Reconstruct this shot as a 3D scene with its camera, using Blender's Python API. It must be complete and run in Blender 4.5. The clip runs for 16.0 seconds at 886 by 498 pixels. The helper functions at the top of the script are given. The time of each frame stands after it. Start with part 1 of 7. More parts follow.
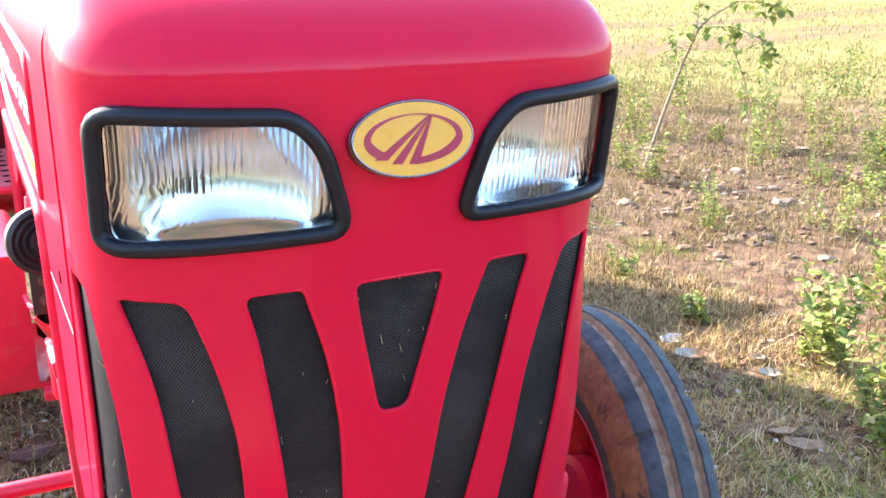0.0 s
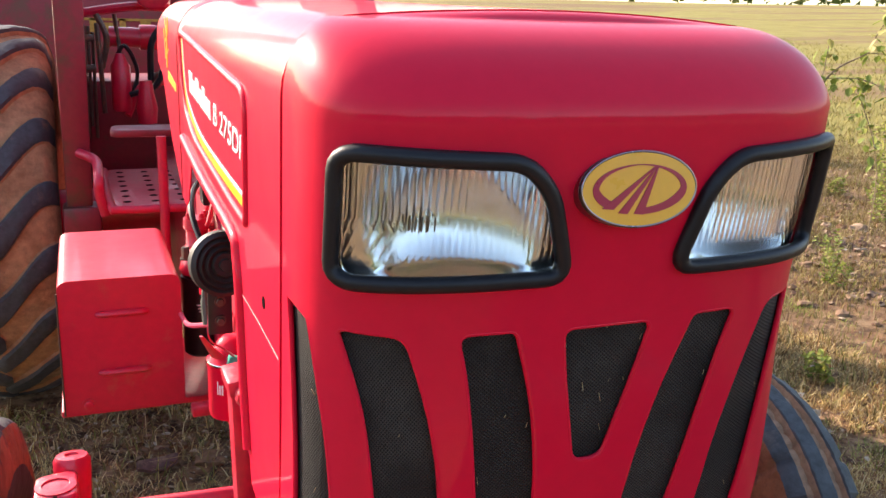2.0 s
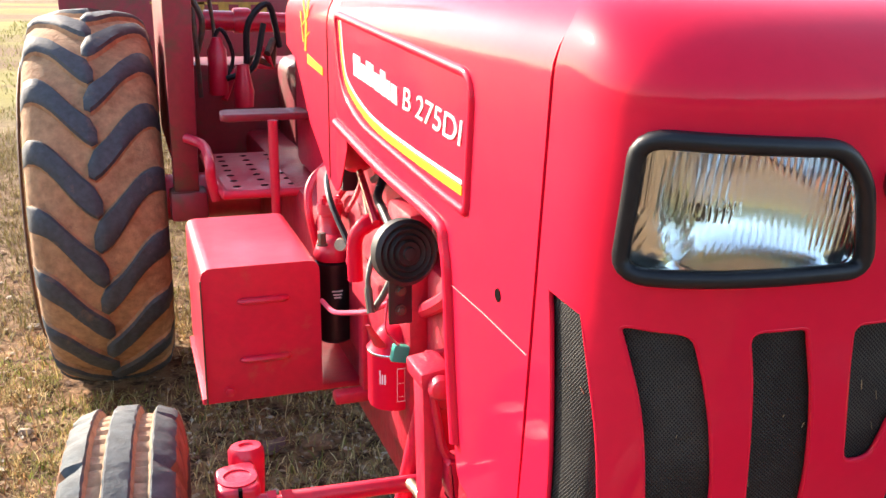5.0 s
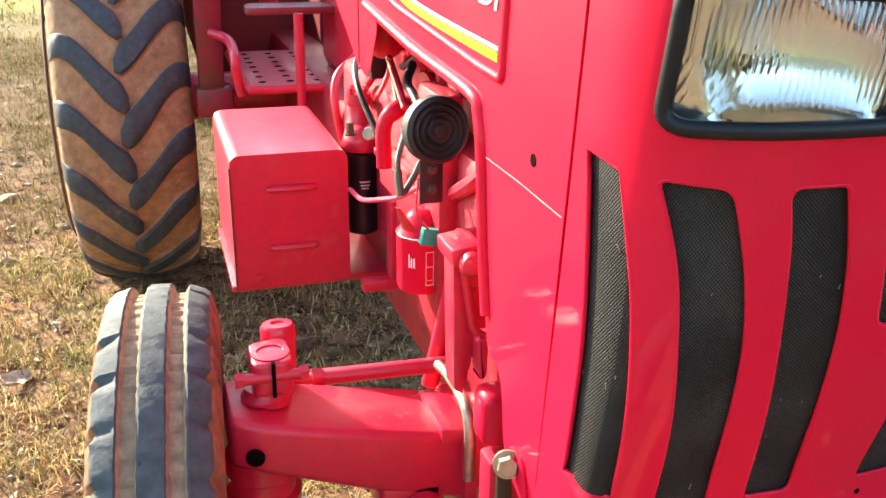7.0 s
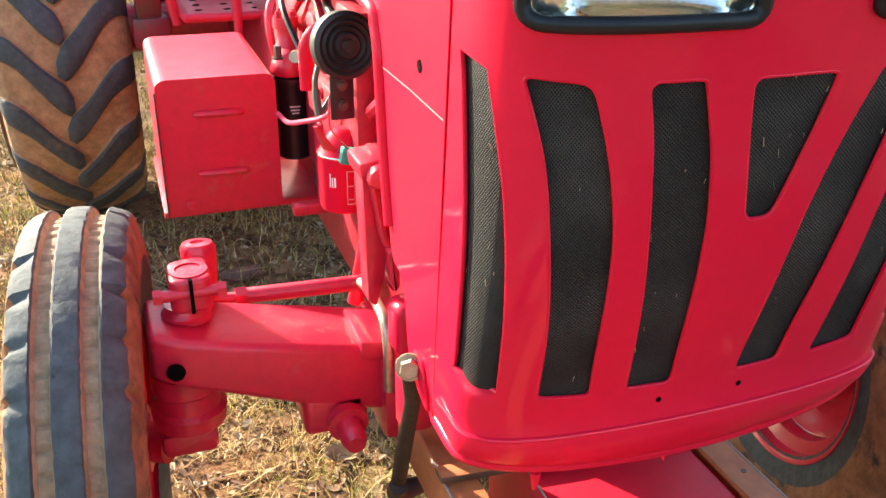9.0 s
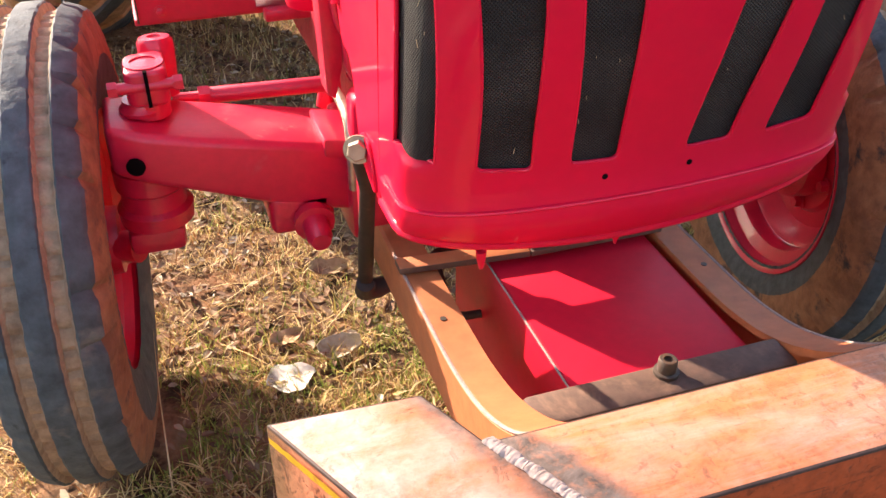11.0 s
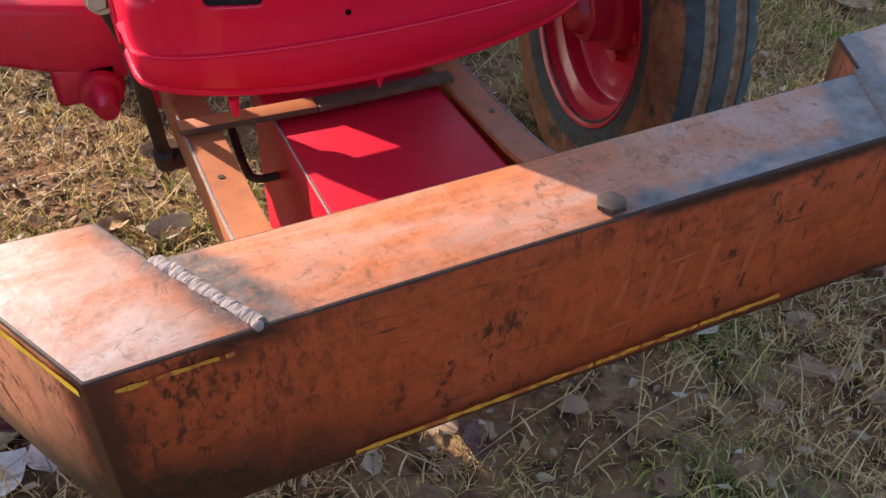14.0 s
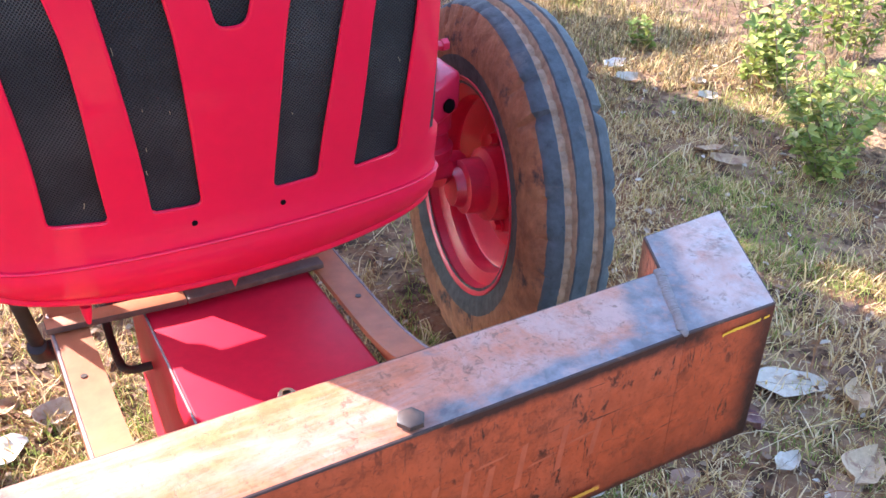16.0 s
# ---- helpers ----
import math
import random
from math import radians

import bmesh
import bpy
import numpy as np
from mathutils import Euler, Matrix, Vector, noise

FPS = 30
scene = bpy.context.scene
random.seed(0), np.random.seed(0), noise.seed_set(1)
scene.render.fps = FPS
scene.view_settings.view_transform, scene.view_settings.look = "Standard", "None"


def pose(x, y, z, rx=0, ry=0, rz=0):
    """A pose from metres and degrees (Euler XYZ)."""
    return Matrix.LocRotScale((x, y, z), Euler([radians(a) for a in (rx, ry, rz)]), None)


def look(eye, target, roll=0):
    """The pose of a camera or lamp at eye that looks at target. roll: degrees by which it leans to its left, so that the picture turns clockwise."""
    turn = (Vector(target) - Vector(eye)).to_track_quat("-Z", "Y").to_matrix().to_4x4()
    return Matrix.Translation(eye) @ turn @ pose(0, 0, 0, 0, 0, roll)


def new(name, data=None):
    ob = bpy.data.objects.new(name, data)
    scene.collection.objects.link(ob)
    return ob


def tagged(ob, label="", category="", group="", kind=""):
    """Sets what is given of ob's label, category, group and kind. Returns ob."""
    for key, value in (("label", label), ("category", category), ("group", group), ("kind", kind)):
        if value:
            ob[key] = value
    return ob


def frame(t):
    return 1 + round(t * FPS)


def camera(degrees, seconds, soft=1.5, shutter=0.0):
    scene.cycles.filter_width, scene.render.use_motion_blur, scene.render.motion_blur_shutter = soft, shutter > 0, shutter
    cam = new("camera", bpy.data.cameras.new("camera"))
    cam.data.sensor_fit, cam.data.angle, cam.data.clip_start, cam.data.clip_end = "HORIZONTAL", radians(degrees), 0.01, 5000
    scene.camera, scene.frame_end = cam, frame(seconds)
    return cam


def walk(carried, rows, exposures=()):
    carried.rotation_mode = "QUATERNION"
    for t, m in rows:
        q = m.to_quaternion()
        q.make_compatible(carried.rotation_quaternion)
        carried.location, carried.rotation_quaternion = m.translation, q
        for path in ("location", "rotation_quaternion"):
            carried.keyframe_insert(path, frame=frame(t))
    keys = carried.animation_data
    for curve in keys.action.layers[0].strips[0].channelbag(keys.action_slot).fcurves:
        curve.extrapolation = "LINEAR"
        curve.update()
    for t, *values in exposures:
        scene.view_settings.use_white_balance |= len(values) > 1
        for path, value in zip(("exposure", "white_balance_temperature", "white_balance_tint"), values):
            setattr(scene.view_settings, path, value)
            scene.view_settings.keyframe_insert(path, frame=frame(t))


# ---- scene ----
EXPOSURES = [(0.0, 2.61, 5950, 17), (0.5, 2.12, 6250, 18), (1.0, 1.92, 6550, 18), (2.0, 1.65, 7150, 17), (3.0, 1.83, 7050, 17), (3.5, 1.83, 7000, 17), (6.5, 2.21, 7000, 6), (8.0, 2.26, 7150, 2), (10.5, 2.12, 7200, 14), (11.5, 1.96, 7400, 19), (12.5, 1.6, 7350, 13), (13.5, 1.45, 6800, 13), (14.5, 1.34, 6350, 12), (15.5, 1.57, 5900, 14), (16.0, 2.72, 5750, 19)]
cam = camera(51.87, 16.0, soft=1.5)
PATH = [
    (0.0, -0.3123, 0.5414, 1.3036, 73.43, 0.16, -27.79),
    (0.5, -0.3281, 0.5474, 1.3100, 74.49, -0.25, -26.41),
    (1.0, -0.3535, 0.5569, 1.3099, 75.25, -1.05, -24.47),
    (1.5, -0.3798, 0.5700, 1.3116, 75.37, -1.41, -22.49),
    (2.0, -0.4052, 0.5839, 1.3106, 75.57, -1.62, -21.37),
    (2.5, -0.4308, 0.6019, 1.3077, 75.31, -1.80, -21.00),
    (3.0, -0.4611, 0.6226, 1.3068, 74.65, -1.60, -21.14),
    (3.5, -0.4976, 0.6451, 1.3069, 74.42, -1.20, -21.35),
    (4.0, -0.5277, 0.6610, 1.3096, 74.64, -0.89, -21.06),
    (4.2, -0.5363, 0.6678, 1.3110, 74.73, -0.70, -20.68),
    (6.3, -0.5894, 0.6890, 1.2790, 71.29, -0.89, -16.89),
    (6.5, -0.5850, 0.6851, 1.2720, 70.56, -0.79, -17.02),
    (7.0, -0.5816, 0.6757, 1.2602, 68.96, -0.75, -17.40),
    (7.5, -0.5744, 0.6680, 1.2519, 67.92, -0.51, -18.04),
    (8.0, -0.5557, 0.6591, 1.2455, 67.33, -0.83, -19.47),
    (8.2, -0.5472, 0.6558, 1.2438, 67.06, -0.83, -19.83),
    (10.3, -0.4734, 0.5665, 1.2010, 59.79, 0.05, -18.47),
    (10.5, -0.4654, 0.5691, 1.1892, 58.76, -0.12, -18.27),
    (11.0, -0.4538, 0.5768, 1.1651, 55.78, -0.04, -18.50),
    (11.5, -0.4398, 0.5756, 1.1425, 52.75, 0.55, -19.33),
    (12.0, -0.4265, 0.5626, 1.1186, 50.54, 0.84, -19.97),
    (12.5, -0.4084, 0.5415, 1.1094, 49.74, 0.80, -20.36),
    (13.0, -0.3829, 0.5264, 1.1036, 49.22, 0.78, -21.05),
    (13.5, -0.3509, 0.5107, 1.1051, 49.16, 0.19, -22.27),
    (14.0, -0.3139, 0.4909, 1.1154, 49.50, -0.49, -24.81),
    (14.5, -0.2800, 0.4767, 1.1299, 51.35, -0.66, -26.51),
    (15.0, -0.2616, 0.4615, 1.1480, 53.78, -0.97, -27.23),
    (15.5, -0.2426, 0.4498, 1.1617, 55.44, -1.13, -27.73),
    (16.0, -0.2261, 0.4489, 1.1869, 58.27, -0.85, -29.14),
]
walk(cam, [(t, pose(x, y, z, rx, ry, rz)) for t, x, y, z, rx, ry, rz in PATH], exposures=EXPOSURES)

# ---- world and sun ----
SUN_EL, SUN_AZ = 26.0, -57.5      # height of the sun; the way its light travels, degrees from +x
world = bpy.data.worlds.new("sky")
scene.world = world
world.use_nodes = True
wn = world.node_tree
wn.nodes.clear()
sky = wn.nodes.new("ShaderNodeTexSky")
sky.sky_type, sky.sun_disc = "NISHITA", False
sky.sun_elevation = radians(SUN_EL)
sky.sun_rotation = radians(90 - (SUN_AZ + 180))
sky.air_density, sky.dust_density, sky.ozone_density = 1.0, 0.9, 1.0
back = wn.nodes.new("ShaderNodeBackground")
back.inputs[1].default_value = 0.15
wout = wn.nodes.new("ShaderNodeOutputWorld")
wn.links.new(sky.outputs[0], back.inputs[0])
wn.links.new(back.outputs[0], wout.inputs[0])
sun_dir = Vector((math.cos(radians(SUN_EL)) * math.cos(radians(SUN_AZ)), math.cos(radians(SUN_EL)) * math.sin(radians(SUN_AZ)), -math.sin(radians(SUN_EL))))
sun_data = bpy.data.lights.new("sun", "SUN")
sun_data.energy, sun_data.angle, sun_data.color = 4.1, radians(0.6), (1.0, 0.91, 0.79)
sun = new("sun", sun_data)
sun.matrix_world = look(-sun_dir * 20, (0, 0, 0))


# ---- materials ----
def material(name, colour, rough=0.5, metal=0.0, coat=0.0, spots=None, spot_scale=6.0, spot_amount=0.5, spot_edge=0.12, grain=0.12,
             grain_scale=60.0, bump=0.1, bump_scale=120.0, bump_dist=0.002, spots2=None, spots2_scale=30.0, spots2_amount=0.35, spec=0.5, rand=0.0, rough_var=0.12):
    """A painted, worn or natural surface: grain at a fine scale, stains or wear in up to two colours, relief."""
    m = bpy.data.materials.new(name)
    m.use_nodes = True
    nt = m.node_tree
    n, l = nt.nodes, nt.links
    b = n["Principled BSDF"]
    geo = n.new("ShaderNodeNewGeometry")
    pos = geo.outputs["Position"]

    def noise_tex(scale, detail=6.0, rgh=0.6, distort=0.0):
        t = n.new("ShaderNodeTexNoise")
        t.inputs["Scale"].default_value, t.inputs["Detail"].default_value = scale, detail
        t.inputs["Roughness"].default_value, t.inputs["Distortion"].default_value = rgh, distort
        l.new(pos, t.inputs["Vector"])
        return t.outputs["Fac"]

    def ramp(fac, lo, hi):
        r = n.new("ShaderNodeMapRange")
        r.inputs["From Min"].default_value, r.inputs["From Max"].default_value = lo, hi
        l.new(fac, r.inputs["Value"])
        return r.outputs["Result"]

    def mix(fac, a, c):
        x = n.new("ShaderNodeMix")
        x.data_type = "RGBA"
        l.new(fac, x.inputs["Factor"])
        for s, v in ((x.inputs["A"], a), (x.inputs["B"], c)):
            if isinstance(v, tuple):
                s.default_value = (*v, 1)
            else:
                l.new(v, s)
        return x.outputs["Result"]

    fine = noise_tex(grain_scale)
    base = mix(ramp(fine, 0.3, 0.7), tuple(c * (1 - grain) for c in colour), tuple(min(1, c * (1 + grain)) for c in colour))
    if rand:
        info = n.new("ShaderNodeObjectInfo")
        base = mix(ramp(info.outputs["Random"], 0, 1 / max(rand, 0.01)), base, tuple(c * 0.4 for c in colour))
    worn = None
    if spots:
        worn = ramp(noise_tex(spot_scale, 10, 0.68, 0.4), 1 - spot_amount, 1 - spot_amount + spot_edge)
        base = mix(worn, base, spots)
    if spots2:
        w2 = ramp(noise_tex(spots2_scale, 8, 0.7, 0.2), 1 - spots2_amount, 1 - spots2_amount + 0.1)
        base = mix(w2, base, spots2)
    l.new(base, b.inputs["Base Color"])
    rr = n.new("ShaderNodeMapRange")
    rr.inputs["To Min"].default_value, rr.inputs["To Max"].default_value = max(0.03, rough - rough_var), min(1, rough + rough_var)
    l.new(noise_tex(spot_scale * 1.7, 6), rr.inputs["Value"])
    l.new(rr.outputs["Result"], b.inputs["Roughness"])
    b.inputs["Metallic"].default_value = metal
    b.inputs["Specular IOR Level"].default_value = spec
    if coat:
        b.inputs["Coat Weight"].default_value, b.inputs["Coat Roughness"].default_value = coat, 0.07
    if bump:
        bm_ = n.new("ShaderNodeBump")
        bm_.inputs["Strength"].default_value, bm_.inputs["Distance"].default_value = bump, bump_dist
        l.new(noise_tex(bump_scale, 5), bm_.inputs["Height"])
        l.new(bm_.outputs["Normal"], b.inputs["Normal"])
    return m


RED = (0.635, 0.0088, 0.0375)
red_paint = material("red_gloss_paint", RED, 0.5, coat=0.34, spec=0.05, grain=0.03, spots=(0.64, 0.016, 0.045), spot_scale=3, spot_amount=0.42, spot_edge=0.3, bump=0.03, bump_scale=18, bump_dist=0.004)
red_dusty = material("red_dusty_paint", (0.55, 0.009, 0.040), 0.42, coat=0.15, grain=0.08, spots=(0.50, 0.09, 0.06), spot_scale=7, spot_amount=0.40, spots2=(0.10, 0.03, 0.02), spots2_scale=38, spots2_amount=0.29, bump=0.12, bump_scale=60)
axle_paint = material("chipped_red_axle_paint", (0.58, 0.012, 0.046), 0.42, coat=0.12, grain=0.08, spots=(0.56, 0.12, 0.13), spot_scale=9, spot_amount=0.42, spot_edge=0.22, spots2=(0.20, 0.15, 0.13), spots2_scale=22, spots2_amount=0.37, bump=0.15, bump_scale=60)
pan_paint = material("dusty_red_pan_paint", (0.62, 0.008, 0.030), 0.48, grain=0.06, spots=(0.52, 0.05, 0.06), spot_scale=6, spot_amount=0.40, spot_edge=0.3, bump=0.06, bump_scale=40, spec=0.35)
red_cast = material("red_painted_casting", (0.57, 0.010, 0.041), 0.42, coat=0.32, grain=0.12, spots=(0.25, 0.03, 0.022), spot_scale=11, spot_amount=0.38, bump=0.35, bump_scale=150, spots2=(0.09, 0.04, 0.03), spots2_scale=45, spots2_amount=0.32)
rim_paint = material("red_rim_paint", (0.56, 0.008, 0.036), 0.36, coat=0.3, grain=0.06, spots=(0.40, 0.07, 0.05), spot_scale=9, spot_amount=0.40, spots2=(0.11, 0.04, 0.03), spots2_scale=34, spots2_amount=0.31, bump=0.12, bump_scale=60)
engine_paint = material("greasy_red_engine_paint", (0.40, 0.007, 0.028), 0.5, coat=0.08, grain=0.2, spots=(0.15, 0.02, 0.016), spot_scale=9, spot_amount=0.46, spot_edge=0.2, bump=0.5, bump_scale=70, bump_dist=0.004, spots2=(0.03, 0.014, 0.012), spots2_scale=24, spots2_amount=0.38)
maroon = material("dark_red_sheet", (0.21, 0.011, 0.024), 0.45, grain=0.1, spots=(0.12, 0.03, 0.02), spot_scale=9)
black_rubber = material("black_rubber_trim", (0.009, 0.010, 0.013), 0.42, spec=0.3, grain=0.2, bump=0.1, bump_scale=200)
black_paint = material("black_paint", (0.012, 0.012, 0.014), 0.35, grain=0.2)
# near-black that replaces the shade inside holes, slits and the seam gap
dark_hollow = material("dark_hollow", (0.006, 0.004, 0.004), 0.95, spec=0.02, grain=0.3)
tyre_rubber = material("dusty_tyre_rubber", (0.050, 0.062, 0.066), 0.78, grain=0.4, grain_scale=45, spots=(0.21, 0.175, 0.130), spot_scale=9, spot_amount=0.42, spot_edge=0.25, spots2=(0.015, 0.019, 0.024), spots2_scale=30, spots2_amount=0.38, bump=0.5, bump_scale=90, bump_dist=0.003)
tyre_mud = material("mud_caked_rubber", (0.36, 0.195, 0.098), 0.9, grain=0.3, grain_scale=40, spots=(0.22, 0.100, 0.045), spot_scale=8, spot_amount=0.48, spot_edge=0.2, spots2=(0.055, 0.045, 0.042), spots2_scale=26, spots2_amount=0.36, bump=0.7, bump_scale=70, bump_dist=0.005)
front_mud = material("red_clay_on_rubber", (0.26, 0.120, 0.055), 0.92, grain=0.3, grain_scale=40, spots=(0.15, 0.062, 0.028), spot_scale=11, spot_amount=0.47, spot_edge=0.15, spots2=(0.032, 0.030, 0.032), spots2_scale=13, spots2_amount=0.44, bump=0.8, bump_scale=60, bump_dist=0.005)
groove_mud = material("pale_dried_mud", (0.34, 0.215, 0.130), 0.9, grain=0.3, grain_scale=60, spots=(0.17, 0.085, 0.045), spot_scale=16, spot_amount=0.46, spot_edge=0.2, bump=0.7, bump_scale=80, bump_dist=0.004)
lug_rubber = material("dark_lug_rubber", (0.042, 0.048, 0.056), 0.7, grain=0.3, spots=(0.20, 0.125, 0.075), spot_scale=12, spot_amount=0.42, spot_edge=0.2, spots2=(0.12, 0.11, 0.10), spots2_scale=60, spots2_amount=0.33, bump=0.5, bump_scale=90, bump_dist=0.003)
steel = material("zinc_bolt_steel", (0.42, 0.36, 0.27), 0.42, metal=0.8, grain=0.2, spots=(0.20, 0.11, 0.06), spot_scale=40, spot_amount=0.42)
dark_steel = material("blackened_steel", (0.09, 0.065, 0.05), 0.5, metal=0.4, grain=0.3, spots=(0.16, 0.08, 0.04), spot_scale=25)
bolt_rust = material("oily_dark_rust", (0.040, 0.023, 0.017), 0.6, grain=0.3, spots=(0.13, 0.07, 0.04), spot_scale=20, spot_amount=0.42)
rusty_tube = material("rusty_dusty_steel", (0.10, 0.052, 0.034), 0.7, grain=0.3, spots=(0.24, 0.13, 0.075), spot_scale=14, spot_amount=0.44, spot_edge=0.2, bump=0.3)
chrome = material("bright_trim", (0.75, 0.75, 0.76), 0.16, metal=1.0, grain=0.05, bump=0)
arm_paint = material("dusty_orange_arm_paint", (0.41, 0.125, 0.046), 0.55, grain=0.15, grain_scale=40, spots=(0.45, 0.23, 0.13), spot_scale=8, spot_amount=0.42, spot_edge=0.25, spots2=(0.15, 0.07, 0.036), spots2_scale=26, spots2_amount=0.37, bump=0.25, bump_scale=60)
dull_yellow = material("rubbed_yellow_paint", (0.56, 0.27, 0.022), 0.6, grain=0.25, spots=(0.34, 0.085, 0.02), spot_scale=60, spot_amount=0.5, spot_edge=0.05)
yellow_paint = material("yellow_paint", (0.72, 0.40, 0.02), 0.5, grain=0.15, spots=(0.45, 0.17, 0.05), spot_scale=35, spot_amount=0.42)
decal_yellow = material("yellow_sticker", (0.80, 0.50, 0.02), 0.35, grain=0.05, spots=(0.80, 0.24, 0.02), spot_scale=14, spot_amount=0.46)
emblem_yellow = material("yellow_enamel", (0.80, 0.42, 0.05), 0.3, coat=0.5, grain=0.05, bump=0)
emblem_red = material("maroon_enamel", (0.36, 0.012, 0.05), 0.3, coat=0.5, grain=0.05, bump=0)
pale_scratch = material("pale_scratched_paint", (0.66, 0.22, 0.20), 0.6, grain=0.2)
horn_black = material("matt_black_horn", (0.020, 0.017, 0.016), 0.6, grain=0.25, spots=(0.05, 0.04, 0.03), spot_scale=30, spot_amount=0.4)
white_decal = material("white_sticker", (0.78, 0.76, 0.74), 0.4, grain=0.04)
green_tag = material("green_plastic", (0.01, 0.36, 0.27), 0.4, grain=0.1)
weld = material("bare_weld_bead", (0.30, 0.225, 0.20), 0.8, spec=0.25, metal=0.0, grain=0.25, spots=(0.24, 0.17, 0.14), spot_scale=60, bump=0.3, bump_scale=160, bump_dist=0.002)
scorch = material("scorched_primer", (0.17, 0.13, 0.115), 0.6, grain=0.3, spots=(0.34, 0.25, 0.20), spot_scale=22, spot_amount=0.42, spot_edge=0.2, bump=0.3)
wire_pink = material("pink_cable", (0.6, 0.06, 0.12), 0.4)
wire_grey = material("grey_cable", (0.085, 0.09, 0.065), 0.6)


def mesh_screen(name):
    """Woven black wire screen: crossed wires of about 3 mm in relief and tone."""
    m = bpy.data.materials.new(name)
    m.use_nodes = True
    n, l = m.node_tree.nodes, m.node_tree.links
    b = n["Principled BSDF"]
    geo = n.new("ShaderNodeNewGeometry")
    sep = n.new("ShaderNodeSeparateXYZ")
    l.new(geo.outputs["Position"], sep.inputs[0])

    def op(kind, a, c=None):
        x = n.new("ShaderNodeMath")
        x.operation = kind
        for i, v in enumerate((a, c)):
            if v is None:
                continue
            if isinstance(v, (int, float)):
                x.inputs[i].default_value = v
            else:
                l.new(v, x.inputs[i])
        return x.outputs[0]

    across = op("ADD", sep.outputs[0], op("MULTIPLY", sep.outputs[1], -1.0))
    a = op("SINE", op("MULTIPLY", op("ADD", across, sep.outputs[2]), 2 * math.pi / 0.0038))
    c = op("SINE", op("MULTIPLY", op("SUBTRACT", across, sep.outputs[2]), 2 * math.pi / 0.0038))
    wires = op("MAXIMUM", a, c)
    tex = n.new("ShaderNodeTexNoise")
    tex.inputs["Scale"].default_value, tex.inputs["Detail"].default_value = 11, 9
    l.new(geo.outputs["Position"], tex.inputs["Vector"])
    dust = n.new("ShaderNodeMapRange")
    dust.inputs["From Min"].default_value, dust.inputs["From Max"].default_value = 0.45, 0.8
    l.new(tex.outputs["Fac"], dust.inputs["Value"])
    tone = op("MULTIPLY", op("GREATER_THAN", wires, 0.55), op("ADD", 0.36, op("MULTIPLY", dust.outputs[0], 1.0)))
    mx = n.new("ShaderNodeMix")
    mx.data_type = "RGBA"
    mx.inputs["A"].default_value, mx.inputs["B"].default_value = (0.004, 0.004, 0.005, 1), (0.066, 0.064, 0.058, 1)
    l.new(tone, mx.inputs["Factor"])
    l.new(mx.outputs["Result"], b.inputs["Base Color"])
    b.inputs["Roughness"].default_value, b.inputs["Specular IOR Level"].default_value = 0.6, 0.2
    bp = n.new("ShaderNodeBump")
    bp.inputs["Strength"].default_value, bp.inputs["Distance"].default_value = 0.7, 0.001
    l.new(wires, bp.inputs["Height"])
    l.new(bp.outputs["Normal"], b.inputs["Normal"])
    return m


screen_mat = mesh_screen("black_wire_screen")


def glass_material(name):
    m = bpy.data.materials.new(name)
    m.use_nodes = True
    n, l = m.node_tree.nodes, m.node_tree.links
    b = n["Principled BSDF"]
    b.inputs["Base Color"].default_value = (0.93, 0.96, 0.95, 1)
    b.inputs["Transmission Weight"].default_value = 1.0
    b.inputs["Roughness"].default_value = 0.02
    b.inputs["IOR"].default_value = 1.45
    return m


lamp_glass = glass_material("fluted_lamp_glass")
reflector_mat = material("lamp_reflector", (0.88, 0.90, 0.90), 0.18, metal=1.0, grain=0.03, bump=0, rough_var=0.06)


# ---- building helpers ----
def finish(name, bm, mat, smooth=None, parent=None, label=""):
    """Links a bmesh as one mesh object. smooth: the angle in degrees up to which edges are shaded round; None: flat."""
    bmesh.ops.recalc_face_normals(bm, faces=bm.faces)
    me = bpy.data.meshes.new(name)
    if smooth is not None:
        lim = radians(smooth)
        for f in bm.faces:
            f.smooth = True
        for e in bm.edges:
            e.smooth = len(e.link_faces) == 2 and e.calc_face_angle(0.0) < lim
    bm.to_mesh(me)
    bm.free()
    for m in mat if isinstance(mat, (list, tuple)) else (mat,):
        me.materials.append(m)
    ob = new(name, me)
    if parent is not None:
        bpy.context.view_layer.update()
        ob.parent = parent
        ob.matrix_parent_inverse = parent.matrix_world.inverted()
    if label:
        ob["label"] = label
    return ob


def part(name, bm, mat, parent, label="", smooth=40):
    return finish(name, bm, mat, smooth, parent, label)


def group_part(name, parent, at=(0, 0, 0), label=""):
    """A part that is only the sum of its pieces."""
    ob = new(name)
    ob.location = at
    bpy.context.view_layer.update()
    ob.parent = parent
    ob.matrix_parent_inverse = parent.matrix_world.inverted()
    bpy.context.view_layer.update()
    if label:
        ob["label"] = label
    return ob


def add_box(bm, lo, hi, bevel=0.0, segs=2, m=None):
    c = (Vector(lo) + Vector(hi)) / 2
    s = Vector(hi) - Vector(lo)
    made = bmesh.ops.create_cube(bm, size=1.0, matrix=(m or Matrix()) @ Matrix.Translation(c) @ Matrix.Diagonal((*s, 1)))
    if bevel:
        edges = list({e for v in made["verts"] for e in v.link_edges})
        bmesh.ops.bevel(bm, geom=edges, offset=bevel, segments=segs, profile=0.5, affect="EDGES")
    return bm


def box(lo, hi, bevel=0.0, segs=2, m=None):
    return add_box(bmesh.new(), lo, hi, bevel, segs, m)


